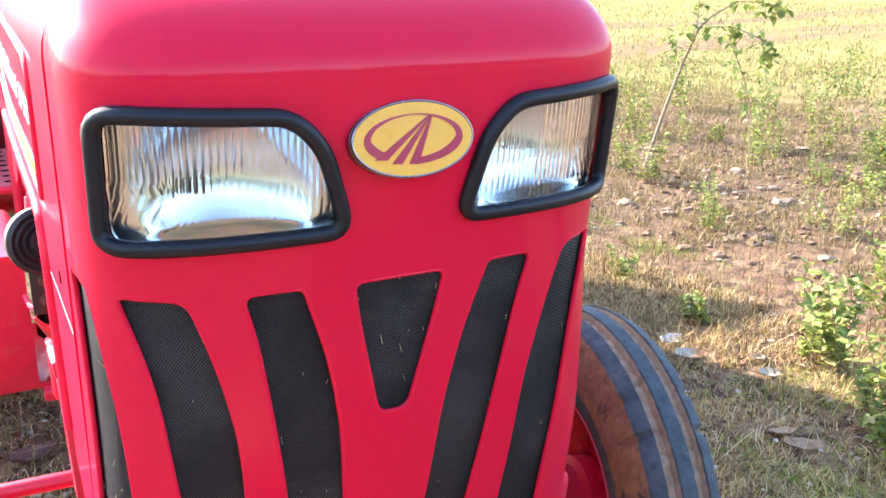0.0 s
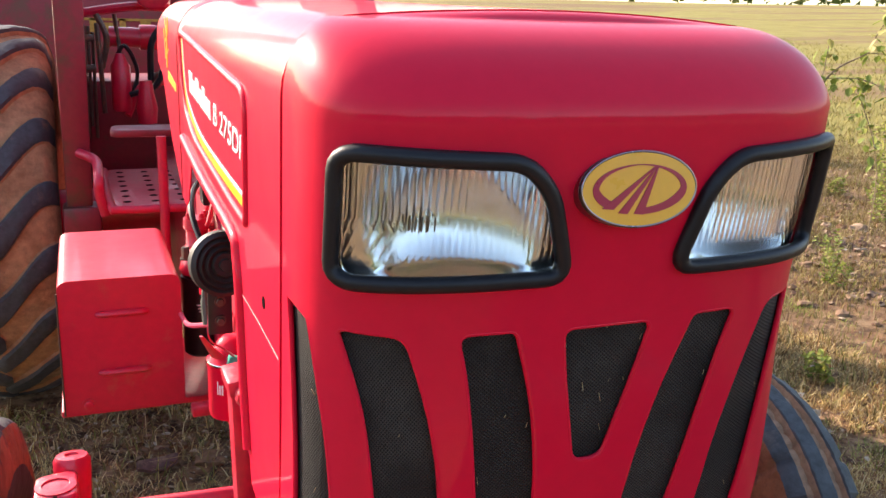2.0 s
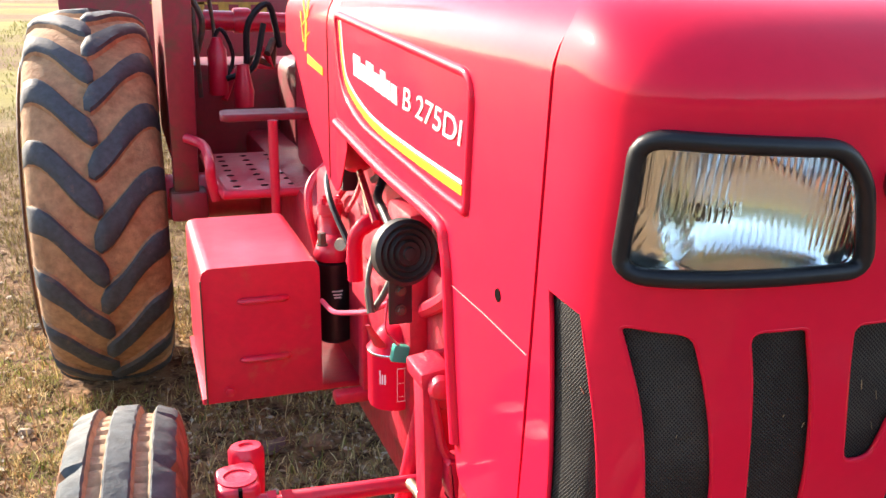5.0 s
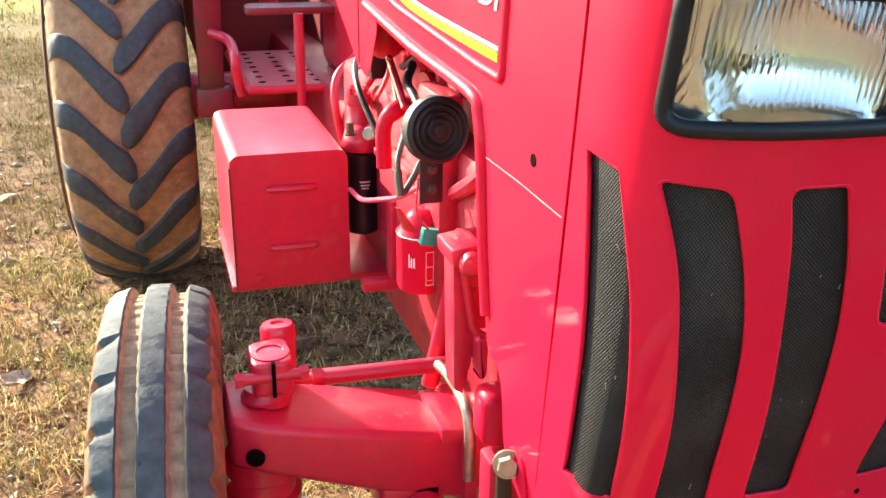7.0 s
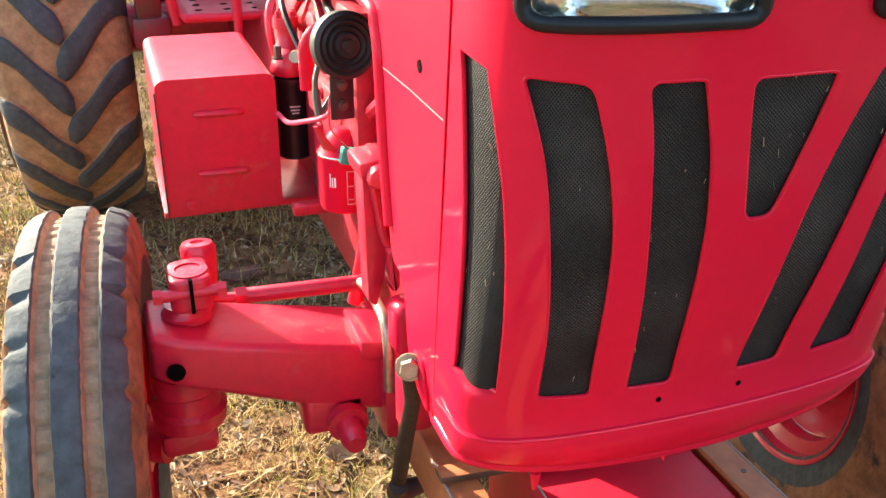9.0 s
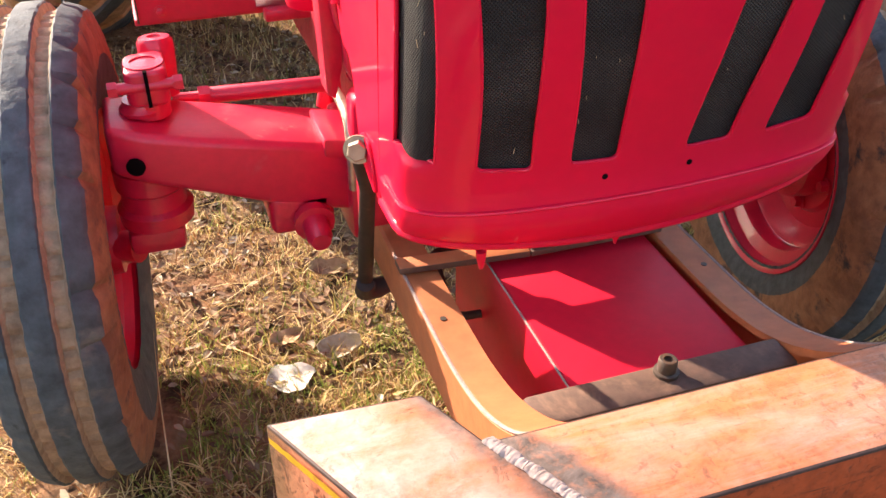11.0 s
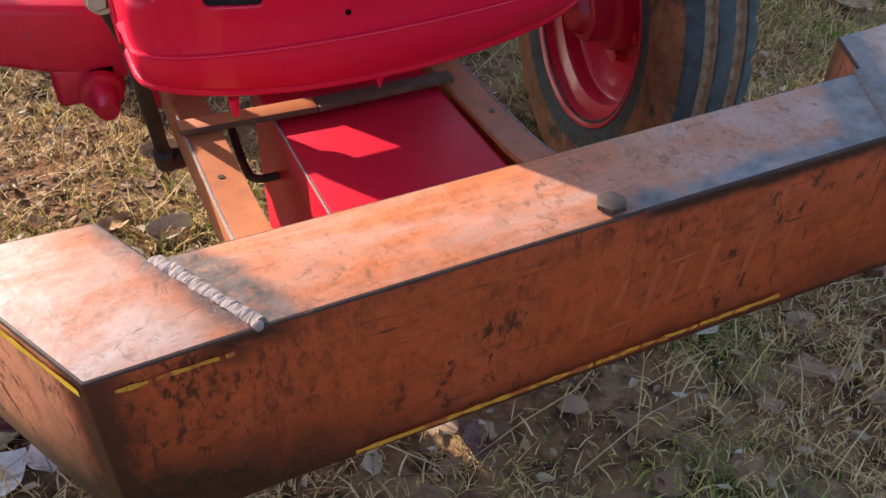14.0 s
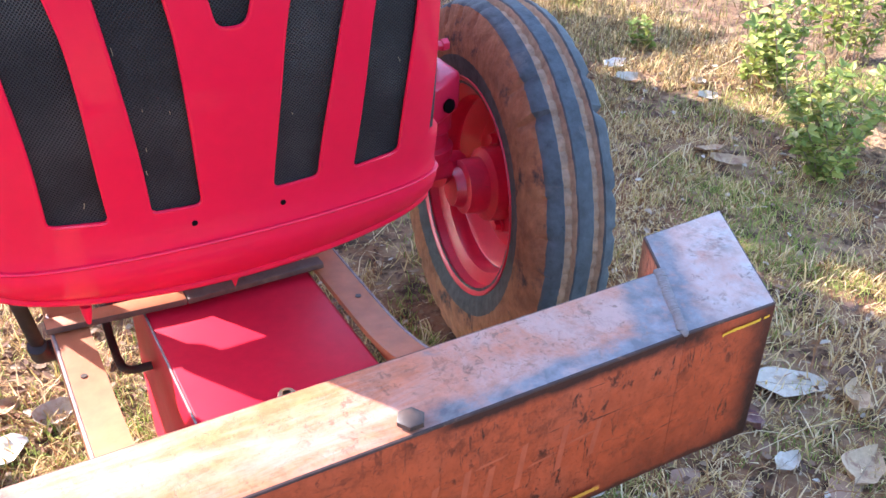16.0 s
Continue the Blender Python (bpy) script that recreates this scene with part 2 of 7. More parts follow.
def add_prism(bm, poly, axis, lo, hi):
    """A closed outline of 2D points drawn out along an axis ('x': points are y, z; 'y': x, z; 'z': x, y)."""
    def at(p, d):
        return {"x": (d, p[0], p[1]), "y": (p[0], d, p[1]), "z": (p[0], p[1], d)}[axis]
    a = [bm.verts.new(at(p, lo)) for p in poly]
    b = [bm.verts.new(at(p, hi)) for p in poly]
    bm.faces.new(a)
    bm.faces.new(b[::-1])
    for i in range(len(poly)):
        j = (i + 1) % len(poly)
        bm.faces.new((a[i], b[i], b[j], a[j]))
    return bm


def prism(poly, axis, lo, hi, bevel=0.0, segs=2):
    bm = add_prism(bmesh.new(), poly, axis, lo, hi)
    if bevel:
        bmesh.ops.recalc_face_normals(bm, faces=bm.faces)
        bmesh.ops.bevel(bm, geom=[e for e in bm.edges if e.calc_face_angle(0) > radians(25)], offset=bevel, segments=segs, profile=0.5, affect="EDGES")
    return bm


def spline(points, per=6, closed=False):
    """A Catmull-Rom curve through points."""
    pts = [Vector(p) for p in points]
    n = len(pts)
    out = []
    for i in range(n if closed else n - 1):
        p0, p1 = pts[(i - 1) % n] if closed or i else pts[0] * 2 - pts[1], pts[i]
        p2 = pts[(i + 1) % n]
        p3 = pts[(i + 2) % n] if closed or i + 2 < n else pts[-1] * 2 - pts[-2]
        for k in range(per):
            t = k / per
            out.append(0.5 * (2 * p1 + (p2 - p0) * t + (2 * p0 - 5 * p1 + 4 * p2 - p3) * t * t + (3 * p1 - p0 - 3 * p2 + p3) * t ** 3))
    if not closed:
        out.append(pts[-1])
    return out


def add_tube(bm, path, radius, sides=10, closed=False, flat=1.0, up=None, caps=True):
    """A round or flattened bar swept along a path. radius: a number, or one for each point."""
    pts = [Vector(p) for p in path]
    n = len(pts)
    rings = []
    side = None
    for i, p in enumerate(pts):
        d = (pts[(i + 1) % n] - pts[(i - 1) % n]) if closed else pts[min(i + 1, n - 1)] - pts[max(i - 1, 0)]
        d = d.normalized() if d.length > 1e-9 else Vector((0, 0, 1))
        if up is not None:
            u = (up[i] if isinstance(up, list) else Vector(up))
            s = d.cross(u)
        elif side is None:
            s = d.cross(Vector((0, 0, 1)) if abs(d.z) < 0.9 else Vector((1, 0, 0)))
        else:
            s = side - d * side.dot(d)
        s = s.normalized() if s.length > 1e-9 else Vector((1, 0, 0))
        side = s
        u = s.cross(d).normalized()
        r = radius[i] if isinstance(radius, (list, tuple)) else radius
        rings.append([bm.verts.new(p + s * math.cos(2 * math.pi * k / sides) * r + u * math.sin(2 * math.pi * k / sides) * r * flat) for k in range(sides)])
    for i in range(n if closed else n - 1):
        a, b = rings[i], rings[(i + 1) % n]
        for k in range(sides):
            bm.faces.new((a[k], a[(k + 1) % sides], b[(k + 1) % sides], b[k]))
    if caps and not closed:
        bm.faces.new(rings[0][::-1])
        bm.faces.new(rings[-1])
    return bm


def tube(path, radius, sides=10, closed=False, flat=1.0, up=None):
    return add_tube(bmesh.new(), path, radius, sides, closed, flat, up)


def add_lathe(bm, profile, m=None, segs=32, cap=True):
    """Radius and height pairs turned about the local z axis, then placed by m."""
    m = m or Matrix()
    rings = []
    for r, h in profile:
        if r < 1e-6:
            rings.append([bm.verts.new(m @ Vector((0, 0, h)))])
        else:
            rings.append([bm.verts.new(m @ Vector((r * math.cos(2 * math.pi * k / segs), r * math.sin(2 * math.pi * k / segs), h))) for k in range(segs)])
    for a, b in zip(rings, rings[1:]):
        for k in range(segs):
            j = (k + 1) % segs
            if len(a) == 1 and len(b) == 1:
                continue
            if len(a) == 1:
                bm.faces.new((a[0], b[k], b[j]))
            elif len(b) == 1:
                bm.faces.new((a[k], a[j], b[0]))
            else:
                bm.faces.new((a[k], a[j], b[j], b[k]))
    if cap:
        for ring in (rings[0], rings[-1]):
            if len(ring) > 1:
                bm.faces.new(ring)
    return bm


def lathe(profile, m=None, segs=32, cap=True):
    return add_lathe(bmesh.new(), profile, m, segs, cap)


def axis_pose(at, axis):
    """A pose whose z axis points along axis."""
    return Matrix.Translation(at) @ Vector((0, 0, 1)).rotation_difference(Vector(axis)).to_matrix().to_4x4()


def hex_bolt(at, axis, r=0.010, h=0.008, washer=True):
    bm = bmesh.new()
    m = axis_pose(at, axis)
    if washer:
        add_lathe(bm, [(r * 1.35, -0.001), (r * 1.35, 0.0025), (r * 0.8, 0.0025)], m, 20)
    add_lathe(bm, [(r, 0.002), (r, h * 0.85), (r * 0.86, h), (0, h)], m, 6)
    return bm


def rounded(corners, radius, per=5):
    """A closed 2D outline with its corners rounded. radius: a number or one a corner."""
    out = []
    n = len(corners)
    for i in range(n):
        p, a, b = (Vector(corners[j % n]).to_2d() for j in (i, i - 1, i + 1))
        r = radius[i] if isinstance(radius, (list, tuple)) else radius
        da, db = (a - p), (b - p)
        k = min(r, da.length * 0.45, db.length * 0.45)
        s, e = p + da.normalized() * k, p + db.normalized() * k
        for q in range(per + 1):
            t = q / per
            out.append((1 - t) ** 2 * s + 2 * t * (1 - t) * p + t * t * e)
    return out


def text_mesh(body, size, depth=0.0006, shear=0.0):
    cu = bpy.data.curves.new("lettering", "FONT")
    cu.body, cu.size, cu.extrude, cu.shear = body, size, depth, shear
    ob = new("lettering", cu)
    bpy.context.view_layer.update()
    me = bpy.data.meshes.new_from_object(ob.evaluated_get(bpy.context.evaluated_depsgraph_get()))
    bpy.data.objects.remove(ob)
    bm = bmesh.new()
    bm.from_mesh(me)
    return bm



# ---- the bumper's paint ----
def bumper_paint(name, base, pale, dark, top):
    """Old brushed paint: scratches, grime low down the sides, bare and scorched metal along the welds and the scraped front edge of the top."""
    m = bpy.data.materials.new(name)
    m.use_nodes = True
    n, l = m.node_tree.nodes, m.node_tree.links
    b = n["Principled BSDF"]
    geo = n.new("ShaderNodeNewGeometry")
    pos = geo.outputs["Position"]
    sep = n.new("ShaderNodeSeparateXYZ")
    l.new(pos, sep.inputs[0])

    def tex(scale, stretch=(1, 1, 1), detail=9, rough=0.68, turn=0.0, distort=0.3):
        mp = n.new("ShaderNodeMapping")
        mp.inputs["Scale"].default_value, mp.inputs["Rotation"].default_value = stretch, (0, radians(turn), 0)
        l.new(pos, mp.inputs["Vector"])
        t = n.new("ShaderNodeTexNoise")
        t.inputs["Scale"].default_value, t.inputs["Detail"].default_value = scale, detail
        t.inputs["Roughness"].default_value, t.inputs["Distortion"].default_value = rough, distort
        l.new(mp.outputs[0], t.inputs["Vector"])
        return t.outputs["Fac"]

    def rng(f, lo, hi, a=0.0, c=1.0):
        r = n.new("ShaderNodeMapRange")
        for k, v in zip(("From Min", "From Max", "To Min", "To Max"), (lo, hi, a, c)):
            r.inputs[k].default_value = v
        l.new(f, r.inputs["Value"])
        return r.outputs[0]

    def op(kind, a, c=None, d=None):
        x = n.new("ShaderNodeMath")
        x.operation = kind
        for i, v in enumerate((a, c, d)):
            if v is None:
                continue
            if isinstance(v, (int, float)):
                x.inputs[i].default_value = v
            else:
                l.new(v, x.inputs[i])
        return x.outputs[0]

    def mix(f, a, c):
        x = n.new("ShaderNodeMix")
        x.data_type = "RGBA"
        l.new(f, x.inputs["Factor"])
        for s, v in ((x.inputs["A"], a), (x.inputs["B"], c)):
            if isinstance(v, tuple):
                s.default_value = (*v, 1)
            else:
                l.new(v, s)
        return x.outputs["Result"]

    patches, fine = tex(9), tex(42)
    col = mix(rng(tex(24), 0.35, 0.68), base, tuple(c * 1.25 for c in base))
    col = mix(rng(patches, 0.50, 0.68, 0, 0.75), col, pale)
    col = mix(rng(tex(64), 0.44, 0.66, 0, 0.55), col, tuple(c * 0.62 for c in base))
    col = mix(rng(tex(210, detail=5), 0.55, 0.68, 0, 0.6), col, tuple(c * 0.42 for c in base))
    streak_a, streak_b = tex(60, (0.30, 1, 1.6), turn=18, distort=1.2), tex(80, (1.4, 1, 0.34), turn=-34, distort=1.2)
    grime = op("MULTIPLY", op("MULTIPLY", rng(streak_b, 0.55, 0.62), rng(tex(8), 0.44, 0.60)), 0.85)
    grime = op("MAXIMUM", grime, op("MULTIPLY", rng(streak_a, 0.60, 0.68), 0.5))
    grime = op("MAXIMUM", grime, op("MULTIPLY", op("MULTIPLY", rng(tex(12), 0.46, 0.66), rng(tex(110), 0.45, 0.60)), 0.7))
    grime = op("MAXIMUM", grime, op("MULTIPLY", rng(tex(75, (1, 1, 0.5), turn=20), 0.56, 0.62), rng(tex(9), 0.42, 0.56, 0.0, 0.8)))
    bare = None
    if top:
        # distance to the two mitred welds
        ax = op("ABSOLUTE", sep.outputs[0])
        line = op("SUBTRACT", ax, op("MULTIPLY_ADD", op("SUBTRACT", sep.outputs[1], 0.876), 0.51, 0.2505))
        near = op("ABSOLUTE", op("ADD", op("ADD", line, 0.010), op("MULTIPLY", op("SUBTRACT", tex(34), 0.5), 0.035)))
        burn = op("MULTIPLY", rng(op("SUBTRACT", near, rng(sep.outputs[0], 0.0, 0.01, 0.0, 0.016)), 0.012, 0.030, 1, 0), rng(tex(90), 0.32, 0.52, 0.45, 1.0))
        scrape = op("MULTIPLY", rng(op("ADD", op("SUBTRACT", sep.outputs[1], 0.876), op("MULTIPLY", op("SUBTRACT", tex(20, (0.4, 1, 1)), 0.5), 0.05)), 0.014, 0.026, 1, 0), rng(op("ADD", sep.outputs[0], op("MULTIPLY", tex(18), 0.05)), 0.02, 0.05))
        patch_b = op("MULTIPLY", rng(tex(11), 0.55, 0.62), rng(op("ADD", sep.outputs[1], op("MULTIPLY", tex(30), 0.02)), 0.945, 0.965))
        bare = op("MAXIMUM", burn, op("MULTIPLY", op("MAXIMUM", scrape, op("MULTIPLY", patch_b, rng(sep.outputs[0], -0.05, 0.0))), rng(tex(40), 0.35, 0.5, 0.5, 1.0)))
        bare = op("MULTIPLY", bare, rng(line, 0.022, 0.045, 1.0, 0.15))
        chalk = op("MAXIMUM", rng(tex(26, (0.30, 1.2, 1), turn=0), 0.42, 0.66, 0, 0.7), op("MULTIPLY", rng(tex(110, (0.16, 1.3, 1), turn=0, detail=8, distort=0.8), 0.44, 0.66, 0, 0.55), rng(tex(9), 0.40, 0.56, 0.0, 1.0)))
        chalk = op("MAXIMUM", chalk, op("MULTIPLY", rng(sep.outputs[0], 0.0, 0.08, 0.0, 0.8), rng(tex(20), 0.32, 0.58)))
        bleached = op("MULTIPLY", rng(line, 0.012, 0.045, 0.0, 0.9), rng(tex(16), 0.34, 0.56))
        col = mix(bleached, mix(chalk, col, (0.45, 0.295, 0.240)), mix(rng(tex(9), 0.45, 0.60), (0.50, 0.335, 0.270), (0.47, 0.425, 0.390)))
        b.inputs["Specular IOR Level"].default_value = 0.22
        grime = op("MAXIMUM", op("MULTIPLY", grime, 0.72), op("MULTIPLY", rng(tex(150, (0.35, 1.3, 1), turn=12, distort=1.0), 0.62, 0.70), 0.8))
    else:
        b.inputs["Specular IOR Level"].default_value = 0.2
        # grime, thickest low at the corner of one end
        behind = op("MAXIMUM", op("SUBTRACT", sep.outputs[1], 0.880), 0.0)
        away = op("ADD", op("MULTIPLY", op("ABSOLUTE", op("ADD", sep.outputs[0], 0.352)), 0.34), op("MULTIPLY", behind, 0.55))
        rise = op("ADD", op("SUBTRACT", sep.outputs[2], 0.58), op("MULTIPLY", op("SUBTRACT", tex(15), 0.5), 0.10))
        thick = rng(op("ADD", rise, op("MINIMUM", away, 0.075)), 0.050, 0.120, 0.97, 0)
        grime = op("MAXIMUM", grime, op("MULTIPLY", thick, rng(tex(120), 0.30, 0.55, 0.85, 1.0)))
        away = op("MULTIPLY", op("ABSOLUTE", op("SUBTRACT", sep.outputs[0], 0.36)), 0.38)
        grime = op("MAXIMUM", grime, rng(op("ADD", rise, away), 0.012, 0.060, 0.93, 0))
        grime = op("MAXIMUM", grime, rng(rise, -0.012, 0.014, 0.75, 0))
        # dark rubbed corners where front and ends meet
        corner = op("ADD", op("ADD", op("ABSOLUTE", op("SUBTRACT", op("ABSOLUTE", sep.outputs[0]), 0.353)), behind), op("MULTIPLY", op("SUBTRACT", tex(40), 0.5), 0.03))
        grime = op("MAXIMUM", grime, op("MULTIPLY", rng(corner, 0.010, 0.036, 0.97, 0), rng(sep.outputs[2], 0.60, 0.72, 1.0, 0.85)))
        grime = op("MAXIMUM", grime, op("MULTIPLY", op("MULTIPLY", rng(op("ADD", sep.outputs[0], op("MULTIPLY", behind, 4.0)), -0.12, -0.30), rng(tex(120, (1, 1, 0.45), turn=35), 0.50, 0.58)), 0.8))
        # dark bands along the upper and lower rims of the front
        wob = op("ADD", sep.outputs[2], op("MULTIPLY", op("SUBTRACT", tex(18, (1, 1, 0.3)), 0.5), 0.022))
        grime = op("MAXIMUM", grime, op("MULTIPLY", op("MULTIPLY", rng(wob, 0.718, 0.726, 0, 0.92), rng(sep.outputs[0], 0.0, 0.03)), rng(sep.outputs[0], 0.24, 0.28, 1, 0)))
        grime = op("MAXIMUM", grime, rng(wob, 0.728, 0.734, 0, 0.7))
        grime = op("MAXIMUM", grime, rng(wob, 0.584, 0.592, 0.85, 0))
        # burnt paint below the mitred joints
        joint = op("ABSOLUTE", op("ADD", op("SUBTRACT", op("ABSOLUTE", sep.outputs[0]), 0.258), op("MULTIPLY", op("SUBTRACT", tex(22), 0.5), 0.05)))
        under = op("ADD", sep.outputs[2], op("MULTIPLY", op("SUBTRACT", tex(30), 0.5), 0.05))
        grime = op("MAXIMUM", grime, op("MULTIPLY", rng(joint, 0.012, 0.040, 0.9, 0), rng(under, 0.708, 0.724)))
    if not top:
        # long thin scratches
        for turn, lo in ((8, 0.655), (-62, 0.665), (35, 0.665)):
            grime = op("MAXIMUM", grime, rng(tex(95, (0.10, 1, 2.2), turn=turn, detail=4, distort=0.6), lo, lo + 0.03, 0.0, 0.75))
        # paler orange on the two end faces
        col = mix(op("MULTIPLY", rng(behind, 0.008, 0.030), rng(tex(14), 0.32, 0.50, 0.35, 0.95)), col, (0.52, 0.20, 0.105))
        # brown dirt along the lower and rear edges of the ends
        lip = op("ADD", op("MINIMUM", op("SUBTRACT", sep.outputs[2], 0.585), op("SUBTRACT", 1.02, sep.outputs[1])), op("MULTIPLY", op("SUBTRACT", tex(26), 0.5), 0.05))
        col = mix(op("MULTIPLY", rng(behind, 0.004, 0.012), rng(lip, 0.008, 0.034, 0.9, 0)), col, (0.16, 0.085, 0.042))
    col = mix(grime, col, dark)
    if bare is not None:
        metal = mix(rng(sep.outputs[0], -0.1, 0.1), mix(rng(fine, 0.4, 0.65), (0.050, 0.036, 0.030), (0.17, 0.125, 0.105)), mix(rng(fine, 0.4, 0.65), (0.15, 0.135, 0.135), (0.26, 0.235, 0.23)))
        col = mix(bare, col, metal)
    l.new(col, b.inputs["Base Color"])
    l.new(rng(patches, 0.3, 0.7, 0.46, 0.68), b.inputs["Roughness"])
    bp = n.new("ShaderNodeBump")
    bp.inputs["Strength"].default_value, bp.inputs["Distance"].default_value = 0.45, 0.0015
    l.new(op("SUBTRACT", tex(70), op("MULTIPLY", grime, 0.6)), bp.inputs["Height"])
    l.new(bp.outputs["Normal"], b.inputs["Normal"])
    return m


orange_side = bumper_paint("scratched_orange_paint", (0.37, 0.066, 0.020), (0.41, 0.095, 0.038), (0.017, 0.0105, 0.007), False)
bumper_top = bumper_paint("bleached_orange_paint", (0.42, 0.125, 0.050), (0.42, 0.190, 0.115), (0.10, 0.052, 0.030), True)
worn_edge = material("edge_worn_dark", (0.060, 0.034, 0.026), 0.6, grain=0.3, spots=(0.24, 0.11, 0.06), spot_scale=40, spot_amount=0.42, spec=0.2)
# ---- tractor: nose cowl ----
tractor = new("tractor")
tractor.location = (0, 2.8, 0)
bpy.context.view_layer.update()
tagged(tractor, "red farm tractor with orange front bumper, parked on dry grass", "tractor")

ARC_Z, TOP_Z, ARC_LEN, CAP_LEN, HALF = 1.242, 1.316, 0.11, 0.16, 0.28
# height, front line, half width, corner depth, squareness of the corner
NOSE = [(0.626, 1.300, 0.249, 0.070, 5.5), (0.645, 1.286, 0.252, 0.070, 5.5), (0.666, 1.278, 0.253, 0.070, 5.5), (0.682, 1.2755, 0.2535, 0.070, 5.5), (0.695, 1.2795, 0.252, 0.070, 5.5),
        (0.735, 1.275, 0.252, 0.070, 5.5), (0.85, 1.247, 0.251, 0.090, 4.4), (0.934, 1.231, 0.250, 0.110, 3.7), (1.056, 1.212, 0.250, 0.130, 3.2),
        (1.19, 1.191, 0.250, 0.130, 3.2), (1.242, 1.186, 0.250, 0.130, 3.2)]


def curve_at(table, z, k):
    if z <= table[0][0]:
        return table[0][k]
    if z >= table[-1][0]:
        return table[-1][k]
    i = max(j for j in range(len(table) - 1) if table[j][0] <= z)
    h = table[i + 1][0] - table[i][0]
    t = (z - table[i][0]) / h

    def slope(j):
        a, b = table[max(j - 1, 0)], table[min(j + 1, len(table) - 1)]
        return (b[k] - a[k]) / (b[0] - a[0])
    return (table[i][k] * (2 * t ** 3 - 3 * t * t + 1) + table[i + 1][k] * (3 * t * t - 2 * t ** 3)
            + h * (slope(i) * (t ** 3 - 2 * t * t + t) + slope(i + 1) * (t ** 3 - t * t)))


def seam_y(z):
    return 1.388 - 0.0907 * (z - 0.70)


def level(v):
    """Height, front line, half width, corner depth, squareness at a level; above ARC_Z the nose rounds over into its top."""
    if v <= ARC_Z:
        return (v, *(curve_at(NOSE, v, k) for k in (1, 2, 3, 4)))
    _, y0, w, d, n = NOSE[-1]
    if v <= ARC_Z + ARC_LEN:
        k = (v - ARC_Z) / ARC_LEN
        a = radians(18 + 72 * k)
        c, s = (math.cos(radians(18)) - math.cos(a)) / math.cos(radians(18)), (math.sin(a) - math.sin(radians(18))) / (1 - math.sin(radians(18)))
        e = math.pi / 2 * k
        return ARC_Z + (TOP_Z - 0.008 - ARC_Z) * s, y0 + 0.125 * c, w - 0.048 * (1 - math.cos(e)), d - 0.07 * c, n
    k = min(1.0, (v - ARC_Z - ARC_LEN) / CAP_LEN)
    yb = seam_y(TOP_Z) - 0.001
    return TOP_Z - 0.008 * (1 - k) ** 2, y0 + 0.125 + (yb - y0 - 0.125) * k, (w - 0.048) * (1 - k) + 1e-4, 0.06 * (1 - k) + 1e-4, n


TABLES = {}


def plan(v):
    """The half outline of the nose at a level: x, y and the share of its length so far."""
    key = round(v, 5)
    if key not in TABLES:
        z, y0, w, d, n = level(v)
        th = np.linspace(0, math.pi / 2, 160) ** 1.0
        x = w * np.sin(th) ** (2 / n)
        x[0] = 0
        y = y0 + d * (1 - np.maximum(np.cos(th), 0) ** (2 / n))
        s = np.concatenate(([0], np.cumsum(np.hypot(np.diff(x), np.diff(y)))))
        TABLES[key] = (z, x, y, s / s[-1])
    return TABLES[key]


def nose(s, v, inward=0.0):
    """A point of the nose: s to either side of the middle line, v up; inward: metres behind the surface."""
    z, x, y, share = plan(v)
    p = abs(s) / HALF
    if v < 0.735:
        z = 0.735 - (0.735 - v) * (0.111 - 0.032 * min(1.0, (p / 0.8) ** 2)) / 0.109
    if p <= 1:
        px, py = float(np.interp(p, share, x)), float(np.interp(p, share, y))
    else:
        px, py = float(x[-1]), float(y[-1] + (max(seam_y(z), y[-1] + 1e-4) - y[-1]) * (p - 1) / 0.15)
    if inward:
        lo, hi = max(p - 0.02, 0), min(p + 0.02, 1)
        tx = float(np.interp(hi, share, x) - np.interp(lo, share, x))
        ty = float(np.interp(hi, share, y) - np.interp(lo, share, y))
        ln = math.hypot(tx, ty) or 1
        px, py = px - ty / ln * inward, py + tx / ln * inward
    return Vector((math.copysign(px, s) if s else 0.0, py, z))


def across(x, v):
    """The s of a point of the nose that lies x to the side of the middle line."""
    z, xs, ys, share = plan(v)
    return math.copysign(HALF * float(np.interp(abs(x), xs, share)), x)


def along(y, v, side):
    """The s of a point of the nose's corner that lies at the given y."""
    z, xs, ys, share = plan(v)
    return side * HALF * float(np.interp(y, ys, share))


def nose_y(x, z):
    return nose(across(x, z), z).y


def densify(poly, step=0.008):
    out = []
    for a, b in zip(poly, poly[1:] + poly[:1]):
        k = max(1, round((Vector(b) - Vector(a)).length / step))
        out += [Vector(a).lerp(Vector(b), i / k) for i in range(k)]
    return out


def ring(left, right, radii):
    """A slot's outline: its left side from the top down, its right side from the bottom up, and the radii of its four corners."""
    l = [p.to_2d() for p in spline([(*p, 0) for p in left], 5)]
    r = [p.to_2d() for p in spline([(*p, 0) for p in right], 5)]
    rad = [radii[0]] + [0] * (len(l) - 2) + [radii[1], radii[2]] + [0] * (len(r) - 2) + [radii[3]]
    pts = l + r
    out = []
    n = len(pts)
    for i, p in enumerate(pts):
        if rad[i] == 0:
            near = any(rad[j % n] and (pts[j % n] - p).length < rad[j % n] for j in range(i - 3, i + 4))
            if not near:
                out.append(p)
            continue
        a, b = pts[i - 1] - p, pts[(i + 1) % n] - p
        s, e = p + a.normalized() * rad[i], p + b.normalized() * rad[i]
        out += [(1 - t) ** 2 * s + 2 * t * (1 - t) * p + t * t * e for t in (0, 0.25, 0.5, 0.75, 1)]
    return out


